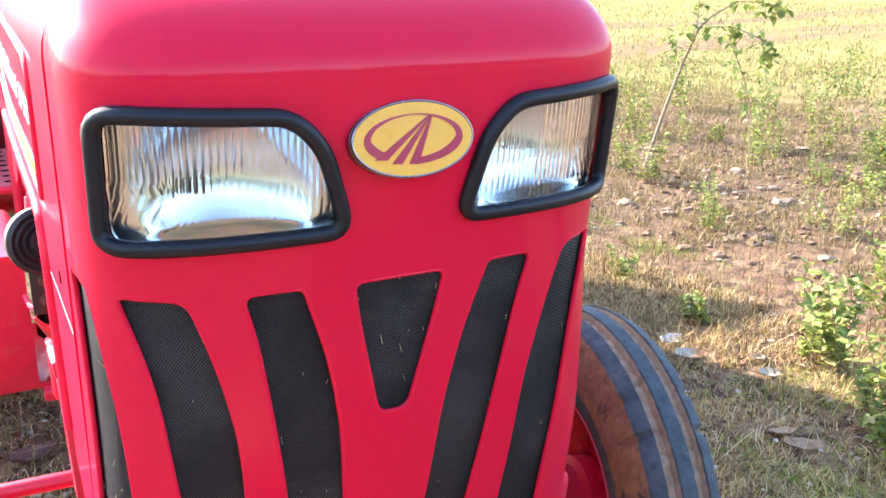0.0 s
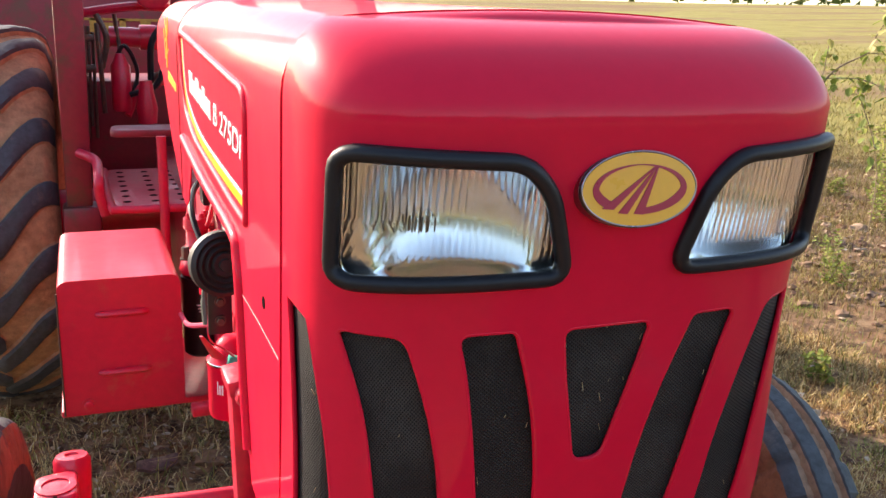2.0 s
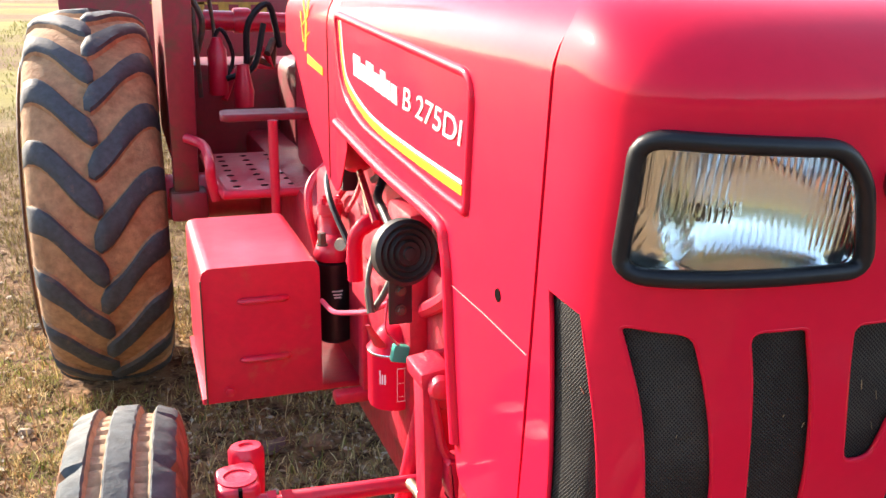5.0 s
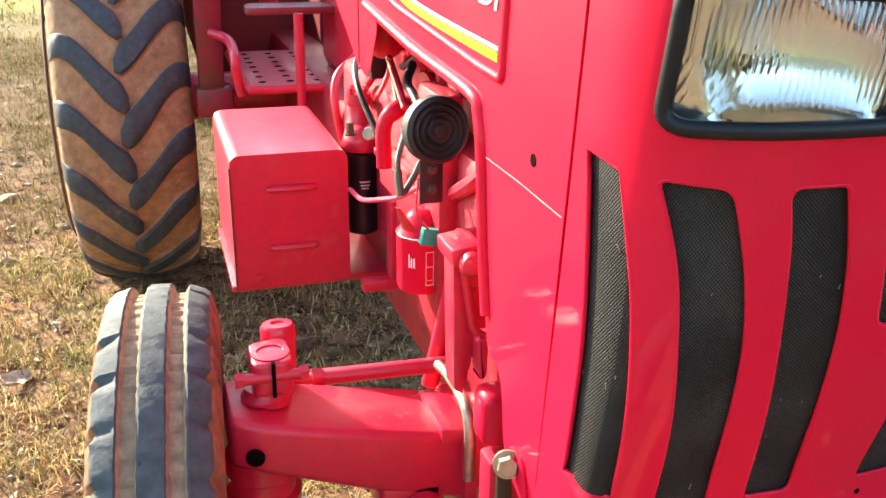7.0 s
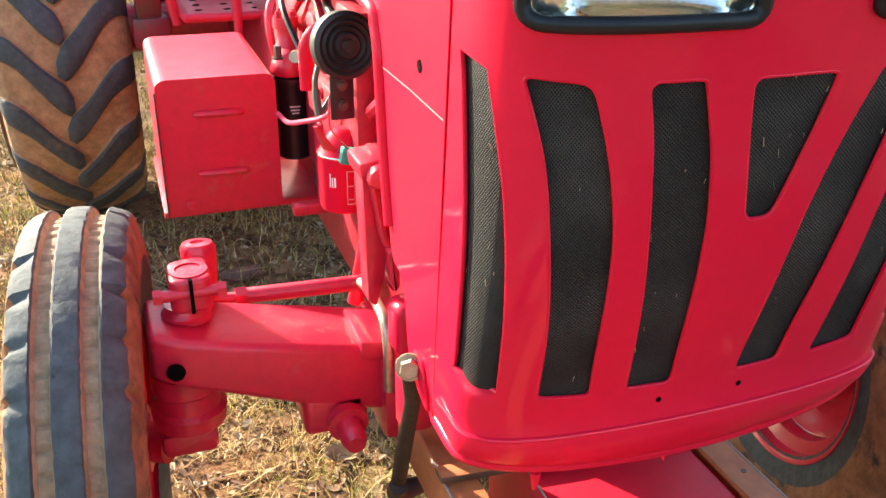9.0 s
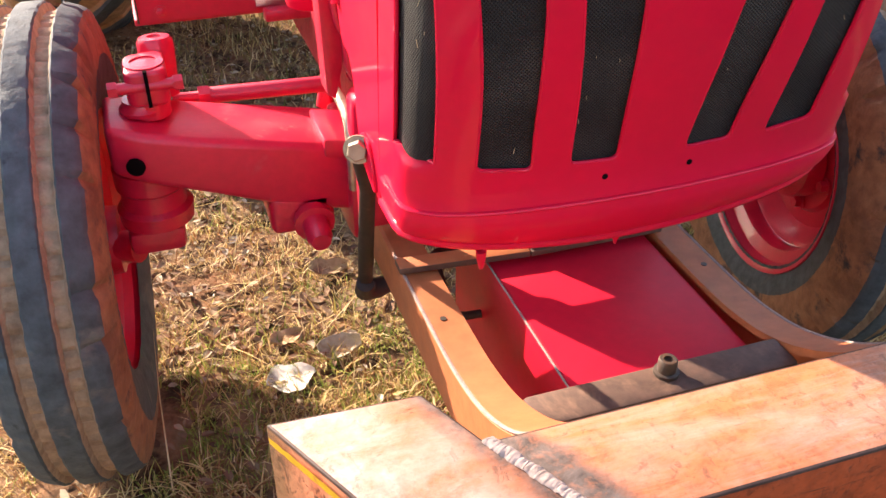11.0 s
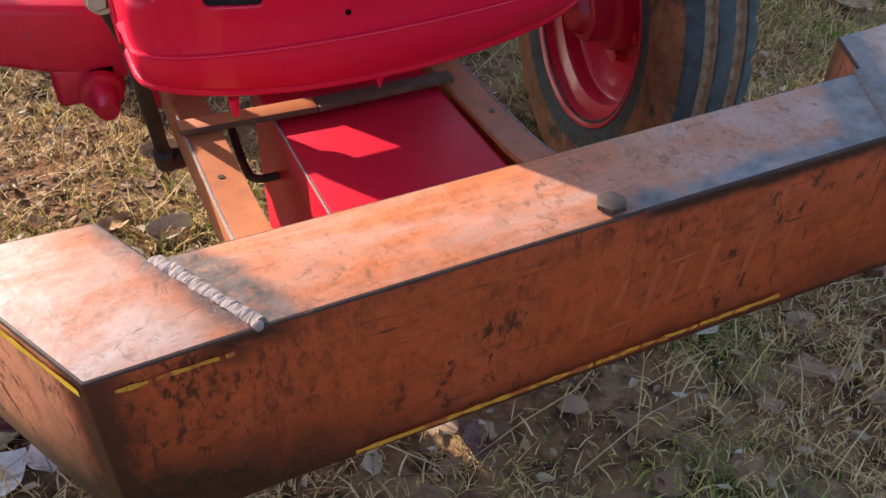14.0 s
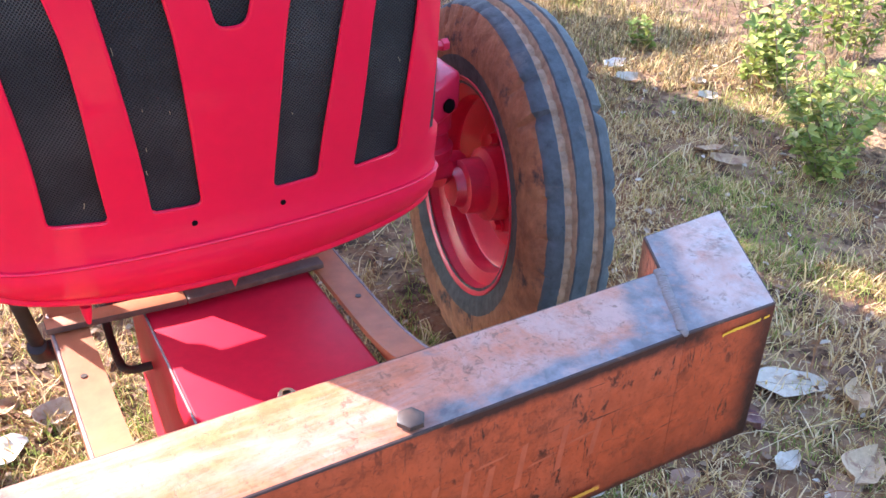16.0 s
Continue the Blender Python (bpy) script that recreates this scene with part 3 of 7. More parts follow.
# the slots of the nose in x and z, on one side of the middle line
slot_outer = ring([(-0.225, 1.063), (-0.207, 0.994), (-0.197, 0.922), (-0.188, 0.83), (-0.185, 0.746)],
                  [(-0.131, 0.738), (-0.135, 0.79), (-0.142, 0.906), (-0.152, 0.966), (-0.164, 1.012), (-0.180, 1.060)], (0.004, 0.006, 0.006, 0.012))
slot_inner = ring([(-0.134, 1.060), (-0.121, 1.004), (-0.104, 0.892), (-0.093, 0.80), (-0.088, 0.737)],
                  [(-0.039, 0.734), (-0.042, 0.78), (-0.050, 0.890), (-0.056, 0.940), (-0.068, 0.997), (-0.088, 1.060)], (0.009, 0.006, 0.008, 0.005))
slot_mid = ring([(-0.041, 1.058), (-0.032, 1.010), (-0.013, 0.926)], [(0.013, 0.926), (0.032, 1.010), (0.041, 1.058)], (0.008, 0.010, 0.010, 0.008))
lamp_edge = rounded([(-0.229, 1.210), (-0.098, 1.2035), (-0.074, 1.178), (-0.0545, 1.111), (-0.229, 1.1095)], [0.014, 0.030, 0.024, 0.016, 0.014])


def widened(outline, d):
    """A closed outline moved outwards by d."""
    pts = [Vector(p) for p in outline]
    n = len(pts)
    area = sum(pts[i].x * pts[(i + 1) % n].y - pts[(i + 1) % n].x * pts[i].y for i in range(n))
    sg = 1 if area > 0 else -1
    out = []
    for i in range(n):
        t = pts[(i + 1) % n] - pts[i - 1]
        if t.length > 1e-9:
            t.normalize()
            out.append(pts[i] + Vector((t.y, -t.x)) * d * sg)
    return out


def on_nose(outline, side=1, wider=0.0):
    """An outline in x and z laid out flat on the nose."""
    pts = [(across(p.x * side, p.y), p.y) for p in densify(widened(outline, wider) if wider else list(outline))]
    return pts if side == 1 else pts[::-1]


side_front = [(-0.2445, 1.066), (-0.2385, 1.01), (-0.233, 0.959), (-0.229, 0.898), (-0.2265, 0.82), (-0.2255, 0.756)]
side_back = [(1.332, 0.760), (1.324, 0.83), (1.319, 0.901), (1.323, 0.983), (1.332, 1.072)]


def corner_slot(side):
    a = [(across(x, z), z) for x, z in ((p.x, p.y) for p in spline([(*p, 0) for p in side_front], 4))]
    b = [(along(y, z, -1), z) for y, z in ((p.x, p.y) for p in spline([(*p, 0) for p in side_back], 4))]
    pts = [(s * side, z) for s, z in a + b]
    return pts if side == 1 else pts[::-1]


slots = [on_nose(slot_outer, 1, 0.0028), on_nose(slot_inner, 1, 0.0028), on_nose(slot_mid, 1, 0.0028), on_nose(slot_inner, -1, 0.0028), on_nose(slot_outer, -1, 0.0028), corner_slot(1), corner_slot(-1)]
lamp_holes = [on_nose(lamp_edge), on_nose(lamp_edge, -1)]


def inside(p, poly):
    hit = False
    for (ax, ay), (bx, by) in zip(poly, poly[1:] + poly[:1]):
        if (ay > p[1]) != (by > p[1]) and p[0] < ax + (p[1] - ay) * (bx - ax) / (by - ay):
            hit = not hit
    return hit


from mathutils.geometry import delaunay_2d_cdt


def cut_sheet(holes, s_list, v_list, keep_inside=None, clear=0.005):
    """A flat net of triangles over a grid, with holes left out. keep_inside: build only what lies in that outline."""
    pts, edges = [], []
    for h in holes:
        k = len(pts)
        pts += [Vector(p) for p in h]
        edges += [(k + i, k + (i + 1) % len(h)) for i in range(len(h))]
    rim = np.array([tuple(p) for p in pts]) if pts else np.zeros((0, 2))
    for v in v_list:
        for s in s_list:
            border = keep_inside is None and (s in (s_list[0], s_list[-1]) or v in (v_list[0], v_list[-1]))
            if keep_inside is not None and not inside((s, v), keep_inside):
                continue
            if border or not len(rim) or np.min((rim[:, 0] - s) ** 2 + (rim[:, 1] - v) ** 2) > clear ** 2:
                pts.append(Vector((s, v)))
    vs, _, fs, *_ = delaunay_2d_cdt(pts, edges, [], 0, 1e-7)
    out = []
    for f in fs:
        c = (sum(vs[i][0] for i in f) / len(f), sum(vs[i][1] for i in f) / len(f))
        if keep_inside is not None:
            if inside(c, keep_inside):
                out.append(f)
        elif not any(inside(c, h) for h in holes):
            out.append(f)
    return vs, out


S_LIST = sorted({round(x, 5) for x in [HALF * (i / 22) for i in range(-22, 23)] + [sg * HALF * (1 + 0.05 * k) for k in (1, 2, 3) for sg in (-1, 1)]})
V_LIST = [0.626 + (ARC_Z - 0.626) * i / 48 for i in range(49)]
flat_vs, flat_fs = cut_sheet(slots + lamp_holes, S_LIST, V_LIST)
bm = bmesh.new()
verts = [bm.verts.new(nose(p[0], p[1])) for p in flat_vs]
for f in flat_fs:
    bm.faces.new([verts[i] for i in f])
UP_LIST = [ARC_Z + ARC_LEN * i / 12 for i in range(13)] + [ARC_Z + ARC_LEN + CAP_LEN * i / 8 for i in range(1, 9)]
grid = [[bm.verts.new(nose(s, v)) for s in S_LIST] for v in UP_LIST]
for a, b in zip(grid, grid[1:]):
    for i in range(len(S_LIST) - 1):
        bm.faces.new((a[i], a[i + 1], b[i + 1], b[i]))
bmesh.ops.remove_doubles(bm, verts=bm.verts, dist=2e-5)
cowl = part("front_cowl", bm, red_paint, tractor, "glossy red sheet-metal nose with curved slots", 60)
solid = cowl.modifiers.new("sheet", "SOLIDIFY")
solid.thickness, solid.offset = 0.003, -1
if sum((f.normal.y for f in cowl.data.polygons)) > 0:
    cowl.data.flip_normals()

# rolled rims of the slots, and of the cowl's lower edge
for s_ring in slots:
    part("slot_rim", tube([nose(s, v, 0.0023) for s, v in s_ring], 0.0026, 8, closed=True), red_paint, cowl)
part("lower_lip", tube([nose(s, 0.628) for s in S_LIST], 0.005, 8), red_paint, cowl)
for x in (-0.048, 0.048):
    at = Vector((x, nose_y(x, 0.713), 0.713))
    part("small_hole", lathe([(0.0032, 0.0), (0.0032, 0.003)], axis_pose(at + Vector((0, -0.0006, 0)), (0, -1, 0.0)) @ pose(0, 0, -0.0028), 12), dark_hollow, cowl)
part("drip_tab", prism([(-0.006, 0.600), (0.006, 0.628), (-0.014, 0.628)], "y", 1.312, 1.316), red_paint, cowl)

# wire screen behind the slots
bm = bmesh.new()
sl = [HALF * (i / 28) for i in range(-31, 32)]
vl = [0.70 + 0.40 * i / 30 for i in range(31)]
g = [[bm.verts.new(nose(s, v, 0.0060) if abs(s) <= HALF else nose(s, v) - Vector((math.copysign(0.0065, s), 0, 0))) for s in sl] for v in vl]
for a, b in zip(g, g[1:]):
    for i in range(len(sl) - 1):
        bm.faces.new((a[i], a[i + 1], b[i + 1], b[i]))
scr = part("wire_screen", bm, screen_mat, tractor, "black woven wire screen behind the slots, with chaff caught in it", 60)
bm = bmesh.new()
rnd = random.Random(4)
for _ in range(34):
    s_ring = rnd.choice(slots)
    k = rnd.choice(s_ring)
    c = (sum(p[0] for p in s_ring) / len(s_ring), sum(p[1] for p in s_ring) / len(s_ring))
    f = rnd.uniform(0.05, 0.9) ** 0.5
    s, v = c[0] + (k[0] - c[0]) * f, c[1] + (k[1] - c[1]) * f
    p = nose(s, v, 0.0050)
    d = Vector((rnd.uniform(-0.4, 0.4), 0, rnd.uniform(0.5, 1))).normalized() * rnd.uniform(0.002, 0.009)
    add_tube(bm, [p - d / 2, p + d / 2], rnd.uniform(0.0002, 0.0005), 4)
straw_bits = material("straw", (0.34, 0.27, 0.16), 0.8, grain=0.3)
tagged(part("chaff", bm, straw_bits, scr, "straw-coloured chaff"), kind="stuff")

# pressed crease low on the nose
part("pressed_crease", tube([nose(HALF * (-1.08 + 2.16 * i / 90), 0.687, 0.0016) for i in range(91)], 0.0040, 8, flat=0.6), red_paint, tractor)

# headlamps
for side in (1, -1):
    lamp = group_part("headlamp", tractor, (0.14 * -side, 1.24, 1.16), "rectangular headlamp with black rubber surround")
    edge = on_nose(lamp_edge, side)
    n_e = len(edge)
    part("rubber_surround", tube([nose(s, v, -0.003) for s, v in on_nose(lamp_edge, side, 0.0019)], 0.0072, 12, closed=True, flat=0.95), black_rubber, lamp, "black rubber surround")
    glass_vs, glass_fs = cut_sheet([edge], [edge[0][0] * 0 + side * -1 * (0.05 + 0.0007 * i) for i in range(300)], [1.105 + 0.0036 * i for i in range(31)], keep_inside=edge, clear=0.0006)
    bm = bmesh.new()

    def flute(s, v):
        # scalloped flutes, leaning in the outer lower corner, with a plain strip below and a fine rib across
        out = min(1.0, max(0.0, (abs(s) - lamp_mid) / 0.004)) * min(1.0, max(0.0, (lamp_half - v) / 0.004))
        lean_s = s + (v - lamp_half) * 0.45 * out * (1 if s > 0 else -1)
        deep = 0.0019 * (1.0 if v > lamp_low + 0.016 else 0.15)
        return deep * (abs(math.sin(lean_s * math.pi / (0.0050 + 0.0022 * out))) - 0.5) - 0.0010 * max(0.0, 1 - abs(v - lamp_half) / 0.004) * (1 - out)
    lamp_low, lamp_half = min(p[1] for p in edge), 0.5 * (min(p[1] for p in edge) + max(p[1] for p in edge)) - 0.004
    lamp_mid = min(abs(p[0]) for p in edge) * 0.30 + max(abs(p[0]) for p in edge) * 0.70
    front = [bm.verts.new(nose(p[0], p[1], 0.006 + flute(p[0], p[1]))) for p in glass_vs]
    rear = [bm.verts.new(nose(p[0], p[1], 0.0095)) for p in glass_vs]
    for f in glass_fs:
        bm.faces.new([front[i] for i in f])
        bm.faces.new([rear[i] for i in f[::-1]])
    number = {v: i for i, v in enumerate(front)}
    for e in [e for e in bm.edges if len(e.link_faces) == 1 and e.verts[0] in number]:
        i, j = number[e.verts[0]], number[e.verts[1]]
        bm.faces.new((front[i], front[j], rear[j], rear[i]))
    lens = part("lens", bm, lamp_glass, lamp, "clear fluted glass", 50)
    lens.visible_shadow = False
    bm = bmesh.new()
    c = (sum(p[0] for p in edge) / n_e, sum(p[1] for p in edge) / n_e)
    rings_ = []
    mid = nose(c[0], c[1])
    # a parabolic bowl cut off by the lamp's outline, with steep walls at its rim
    for k in [1.03, 1.0, 0.97, 0.94, 0.91, 0.87, 0.83, 0.8, 0.74, 0.68, 0.6, 0.52, 0.44, 0.36, 0.28, 0.2, 0.12]:
        row = []
        for s_, v_ in edge:
            p = nose(c[0] + (s_ - c[0]) * k, c[1] + (v_ - c[1]) * k)
            bowl = mid.y + 0.060 - ((p.x - mid.x) ** 2 + (p.z - mid.z) ** 2) / 0.140
            deep = max(p.y + 0.013, bowl)
            p.y = p.y + 0.011 if k > 0.99 else p.y + 0.012 + (deep - p.y - 0.012) * min(1.0, (1 - k) / 0.13)
            row.append(bm.verts.new(p))
        rings_.append(row)
    for a, b in zip(rings_, rings_[1:]):
        for i in range(n_e):
            bm.faces.new((a[i], a[(i + 1) % n_e], b[(i + 1) % n_e], b[i]))
    bm.faces.new(rings_[-1])
    part("reflector", bm, reflector_mat, lamp, "bright mirrored reflector", 60)
    at = nose(c[0], c[1]) + Vector((0, 0.036, 0))
    part("bulb", lathe([(0.006, 0.0), (0.006, 0.008), (0.0045, 0.014), (0.002, 0.017), (0, 0.0175)], axis_pose(at, (0, -1, 0)), 20), lamp_glass, lamp, "small glass bulb")
    # added dark cap, set aside to draw the bulb's reflection as a blob
    part("bulb_cap", lathe([(0.0055, 0.0), (0.0060, 0.002), (0.0060, 0.008), (0.0045, 0.010), (0, 0.0105)], axis_pose(at + Vector((-0.010 * side, 0.008, -0.006)), (0, -1, 0)), 20), dark_steel, lamp, "dull grey cap standing for the bulb's dark reflection")

# oval emblem
emblem = group_part("emblem", tractor, (0, 1.19, 1.184), "oval yellow and maroon emblem in a bright rim")
slope = math.degrees(math.atan((nose_y(0, 1.21) - nose_y(0, 1.16)) / 0.05))
em = Matrix.Translation((0, nose_y(0, 1.181) - 0.001, 1.181)) @ pose(0, 0, 0, 90 + slope, 0, 0) @ pose(0, 0, 0, 0, 0, 0)


def oval(a, b, depth_lo, depth_hi, inner=None, n=48, start=0.0, end=2 * math.pi):
    bm = bmesh.new()
    full = end - start > 6.28
    cnt = n if full else n + 1
    vals = [start + (end - start) * i / n for i in range(cnt)]
    if inner is None:
        lo = [bm.verts.new(em @ Vector((a * math.cos(t), b * math.sin(t), depth_lo))) for t in vals]
        hi = [bm.verts.new(em @ Vector((a * math.cos(t), b * math.sin(t), depth_hi))) for t in vals]
        bm.faces.new(hi)
        for i in range(n):
            bm.faces.new((lo[i], lo[(i + 1) % n], hi[(i + 1) % n], hi[i]))
        return bm
    rows = []
    for r, d in ((inner, depth_lo), (inner, depth_hi), (1.0, depth_hi), (1.0, depth_lo)):
        rows.append([])
        for t in vals:
            f = r if not callable(inner) or r == 1.0 else inner(t)
            rows[-1].append(bm.verts.new(em @ Vector((a * f * math.cos(t), b * f * math.sin(t), d))))
    for q in range(3):
        for i in range(n if full else n):
            j = (i + 1) % cnt
            bm.faces.new((rows[q][i], rows[q][j], rows[q + 1][j], rows[q + 1][i]))
    return bm


dark_chrome = material("dull_chrome_edge", (0.30, 0.26, 0.27), 0.28, metal=1.0, grain=0.08, bump=0)
part("base_plate", oval(0.0544, 0.0310, -0.006, 0.0056), dark_chrome, emblem, "thick plate with a dull chrome edge")
part("edge_bead", tube([em @ Vector((0.0526 * math.cos(t), 0.0296 * math.sin(t), 0.0078)) for t in [2 * math.pi * i / 64 for i in range(64)]], 0.0011, 8, closed=True), dark_chrome, emblem)
part("face", oval(0.0518, 0.0288, 0.0, 0.0084), emblem_yellow, emblem, "golden yellow enamel face")
part("oval_mark", oval(0.0432, 0.0198, 0.0070, 0.0091, inner=lambda t: 0.955 - 0.20 * max(0, -math.sin(t)) ** 0.7 - 0.08 * abs(math.cos(t)), start=radians(-88), end=radians(222)), emblem_red, emblem, "maroon oval stroke")
for x0, y0, x1, w0 in ((-0.0300, -0.0140, 0.0140, 0.0105), (-0.0165, -0.0180, 0.0152, 0.0085), (-0.0020, -0.0192, 0.0164, 0.0085)):
    bm = bmesh.new()
    pts = [(x0 - w0 / 2, y0), (x0 + w0 / 2, y0 - 0.001), (x1 + 0.0008, 0.0178), (x1 - 0.0004, 0.0178)]
    a = [bm.verts.new(em @ Vector((x, y, 0.0070))) for x, y in pts]
    b = [bm.verts.new(em @ Vector((x, y, 0.0092))) for x, y in pts]
    bm.faces.new(b)
    for i in range(4):
        bm.faces.new((a[i], a[(i + 1) % 4], b[(i + 1) % 4], b[i]))
    part("slanted_mark", bm, emblem_red, emblem, "maroon stroke")

# ---- tractor: bonnet behind the seam ----
HOOD_LOW = [(1.345, 0.650), (1.375, 0.662), (1.412, 0.668), (1.458, 0.690), (1.478, 0.755), (1.500, 0.780), (1.533, 0.790), (1.552, 0.86), (1.565, 0.93), (1.575, 1.00), (1.588, 1.038), (1.62, 1.058), (1.86, 1.072), (2.13, 1.098)]
LOW_PTS = spline([(0, y, z) for y, z in HOOD_LOW], 4)


def bonnet_section(zlow, half=0.250, rise=0.0, arc=ARC_Z, top=TOP_Z):
    """x, z pairs from one lower edge over the top to the other."""
    side = [(half, zlow + (arc - zlow) * i / 10) for i in range(10)]
    over = [(half - 0.065 * (1 - math.cos(a)), arc + (top - 0.008 - arc) * math.sin(a)) for a in [math.pi / 2 * i / 8 for i in range(9)]]
    flat_ = [((half - 0.065) * (1 - k), top - 0.008 * (1 - k) ** 2) for k in (0.2, 0.4, 0.6, 0.8)]
    r = [(x, z + rise * max(0, (z - 1.0) / 0.3)) for x, z in side + over + flat_]
    mid = [(0.0, top + rise)]
    return r + mid + [(-x, z) for x, z in r[::-1]]


bm = bmesh.new()
rows = []
for p in LOW_PTS:
    f = max(0.0, (p.y - 1.345) / (2.13 - 1.345))
    sec = bonnet_section(p.z, rise=0.012 * f)
    rows.append([bm.verts.new((x, max(p.y, 0) * 1.0 + (seam_y(z) + 0.003 - 1.345) * (1 - f) ** 6, z)) for x, z in sec])
for a, b in zip(rows, rows[1:]):
    for i in range(len(a) - 1):
        bm.faces.new((a[i], a[i + 1], b[i + 1], b[i]))
bonnet = part("bonnet", bm, red_paint, tractor, "glossy red bonnet with recessed side panels", 50)
sol = bonnet.modifiers.new("sheet", "SOLIDIFY")
sol.thickness, sol.offset = 0.003, 0
for sx in (-1, 1):
    low = [Vector((sx * 0.250, p.y, p.z)) for p in LOW_PTS]
    part("lower_edge", tube([p + Vector((sx * 0.001, 0, 0.004)) for p in low[26:]], 0.0085, 10, flat=1.0), red_paint, bonnet)
    rim = rounded([(2.118, 1.272), (1.512, 1.230), (1.524, 1.092), (1.60, 1.095), (1.97, 1.122), (2.085, 1.160)], [0.02, 0.03, 0.01, 0.02, 0.06, 0.05])
    part("panel_rim", tube([Vector((sx * 0.2505, p.x, p.y)) for p in rim], 0.0058, 10, closed=True), red_paint, bonnet)
    part("panel_field", prism([(p.x, p.y) for p in rim], "x", sx * 0.2500, sx * 0.2525), red_paint, bonnet)

    def on_side(pts, x0, x1, mat, nm, lb=""):
        return part(nm, prism(pts, "x", sx * x0, sx * x1), mat, bonnet, lb)
    # white keyline and yellow flash along the lower and rear edge of the panel
    lower = spline([(0, 1.536, 1.1075), (0, 1.70, 1.114), (0, 1.86, 1.124), (0, 1.96, 1.140), (0, 2.045, 1.168), (0, 2.075, 1.205), (0, 2.092, 1.262)], 6)
    for d0, d1, mat, nm, x1 in ((0.000, 0.0095, decal_yellow, "yellow_flash", 0.2536), (0.0115, 0.0155, white_decal, "white_line", 0.2536)):
        bm = bmesh.new()
        q = []
        for i, p in enumerate(lower):
            t = (lower[min(i + 1, len(lower) - 1)] - lower[max(i - 1, 0)]).normalized()
            nrm = Vector((0, -t.z, t.y))
            q.append([bm.verts.new((sx * xx, p.y + nrm.y * d, p.z + nrm.z * d)) for xx, d in ((0.2526, d0), (x1, d0), (x1, d1), (0.2526, d1))])
        for a, b in zip(q, q[1:]):
            for i in range(4):
                bm.faces.new((a[i], a[(i + 1) % 4], b[(i + 1) % 4], b[i]))
        for e in (q[0], q[-1]):
            bm.faces.new(e)
        part(nm, bm, mat, bonnet)
    # maker's name as plain bars; model lettering
    at = 1.996
    for wide, h in ((0.040, 0.0305), (0.025, 0.0225), (0.025, 0.0310), (0.008, 0.0300), (0.025, 0.0225), (0.025, 0.0310), (0.017, 0.0225), (0.025, 0.0225)):
        zz = 1.1915 - (1.996 - at + wide / 2) * 0.083
        on_side([(at, zz), (at - wide, zz - wide * 0.083), (at - wide + 0.002, zz - wide * 0.083 + h), (at + 0.002, zz + h)], 0.2526, 0.2538, white_decal, "name_bar")
        at -= wide + 0.0052
    full = text_mesh("B 275DI", 0.0385, 0.0006, 0.12)
    w = max(v.co.x for v in full.verts)
    full.free()
    if sx < 0:
        m = Matrix(((0, 0, -1, -0.2533), (-1, 0, 0, 1.750), (0, 1, 0, 1.1715), (0, 0, 0, 1))) @ Matrix.Rotation(-0.068, 4, "Z") @ Matrix.Diagonal((0.214 / w, 1, 1, 1))
    else:
        m = Matrix(((0, 0, 1, 0.2533), (1, 0, 0, 1.54), (0, 1, 0, 1.157), (0, 0, 0, 1))) @ Matrix.Rotation(0.055, 4, "Z") @ Matrix.Diagonal((0.214 / w, 1, 1, 1))
    for i, ch in enumerate("B 275DI"):
        if ch == " ":
            continue
        so_far, one = text_mesh("B 275DI"[:i + 1], 0.0385, 0.0006, 0.12), text_mesh(ch, 0.0385, 0.0006, 0.12)
        shift = max(v.co.x for v in so_far.verts) - max(v.co.x for v in one.verts)
        so_far.free()
        one.transform(m @ Matrix.Translation((shift, 0, 0)))
        part("letter", one, white_decal, bonnet, "white model lettering", None)
part("side_hole", lathe([(0.0065, 0), (0.0065, 0.002)], axis_pose((-0.2504, 1.436, 1.033), (-1, 0, 0)), 16), dark_hollow, bonnet)
part("scratch", tube([(-0.2514, 1.368, 0.999), (-0.2514, 1.47, 1.002), (-0.2514, 1.571, 1.002)], 0.0007, 5), pale_scratch, bonnet, "thin pale scratch")

# tapering rear strip of the bonnet, then the fuel tank cover past a black gap
bm = bmesh.new()
rows = []
for y, zl, half, rise in ((2.078, 1.068, 0.2465, -0.006), (2.10, 1.036, 0.2465, -0.006), (2.126, 0.998, 0.2475, -0.004), (2.136, 0.988, 0.250, 0.004), (2.150, 0.987, 0.250, 0.012), (2.186, 0.995, 0.250, 0.015)):
    rows.append([bm.verts.new((x, y, z)) for x, z in bonnet_section(zl, half, rise)])
for a, b in zip(rows, rows[1:]):
    for i in range(len(a) - 1):
        bm.faces.new((a[i], a[i + 1], b[i + 1], b[i]))
strip = part("rear_strip", bm, red_paint, bonnet, "narrow red strip tapering to a point", 50)
sol = strip.modifiers.new("sheet", "SOLIDIFY")
sol.thickness, sol.offset = 0.002, 0
bm = bmesh.new()
rows = []
for y, zl in ((2.199, 0.985), (2.215, 1.00), (2.30, 1.04), (2.36, 1.065), (2.42, 1.11), (2.50, 1.17), (2.60, 1.19)):
    rows.append([bm.verts.new((x, y, z)) for x, z in bonnet_section(zl, 0.250, 0.016)])
for a, b in zip(rows, rows[1:]):
    for i in range(len(a) - 1):
        bm.faces.new((a[i], a[i + 1], b[i + 1], b[i]))
bm.faces.new(rows[-1])
tank = part("tank_cover", bm, red_paint, tractor, "red fuel tank cover", 50)
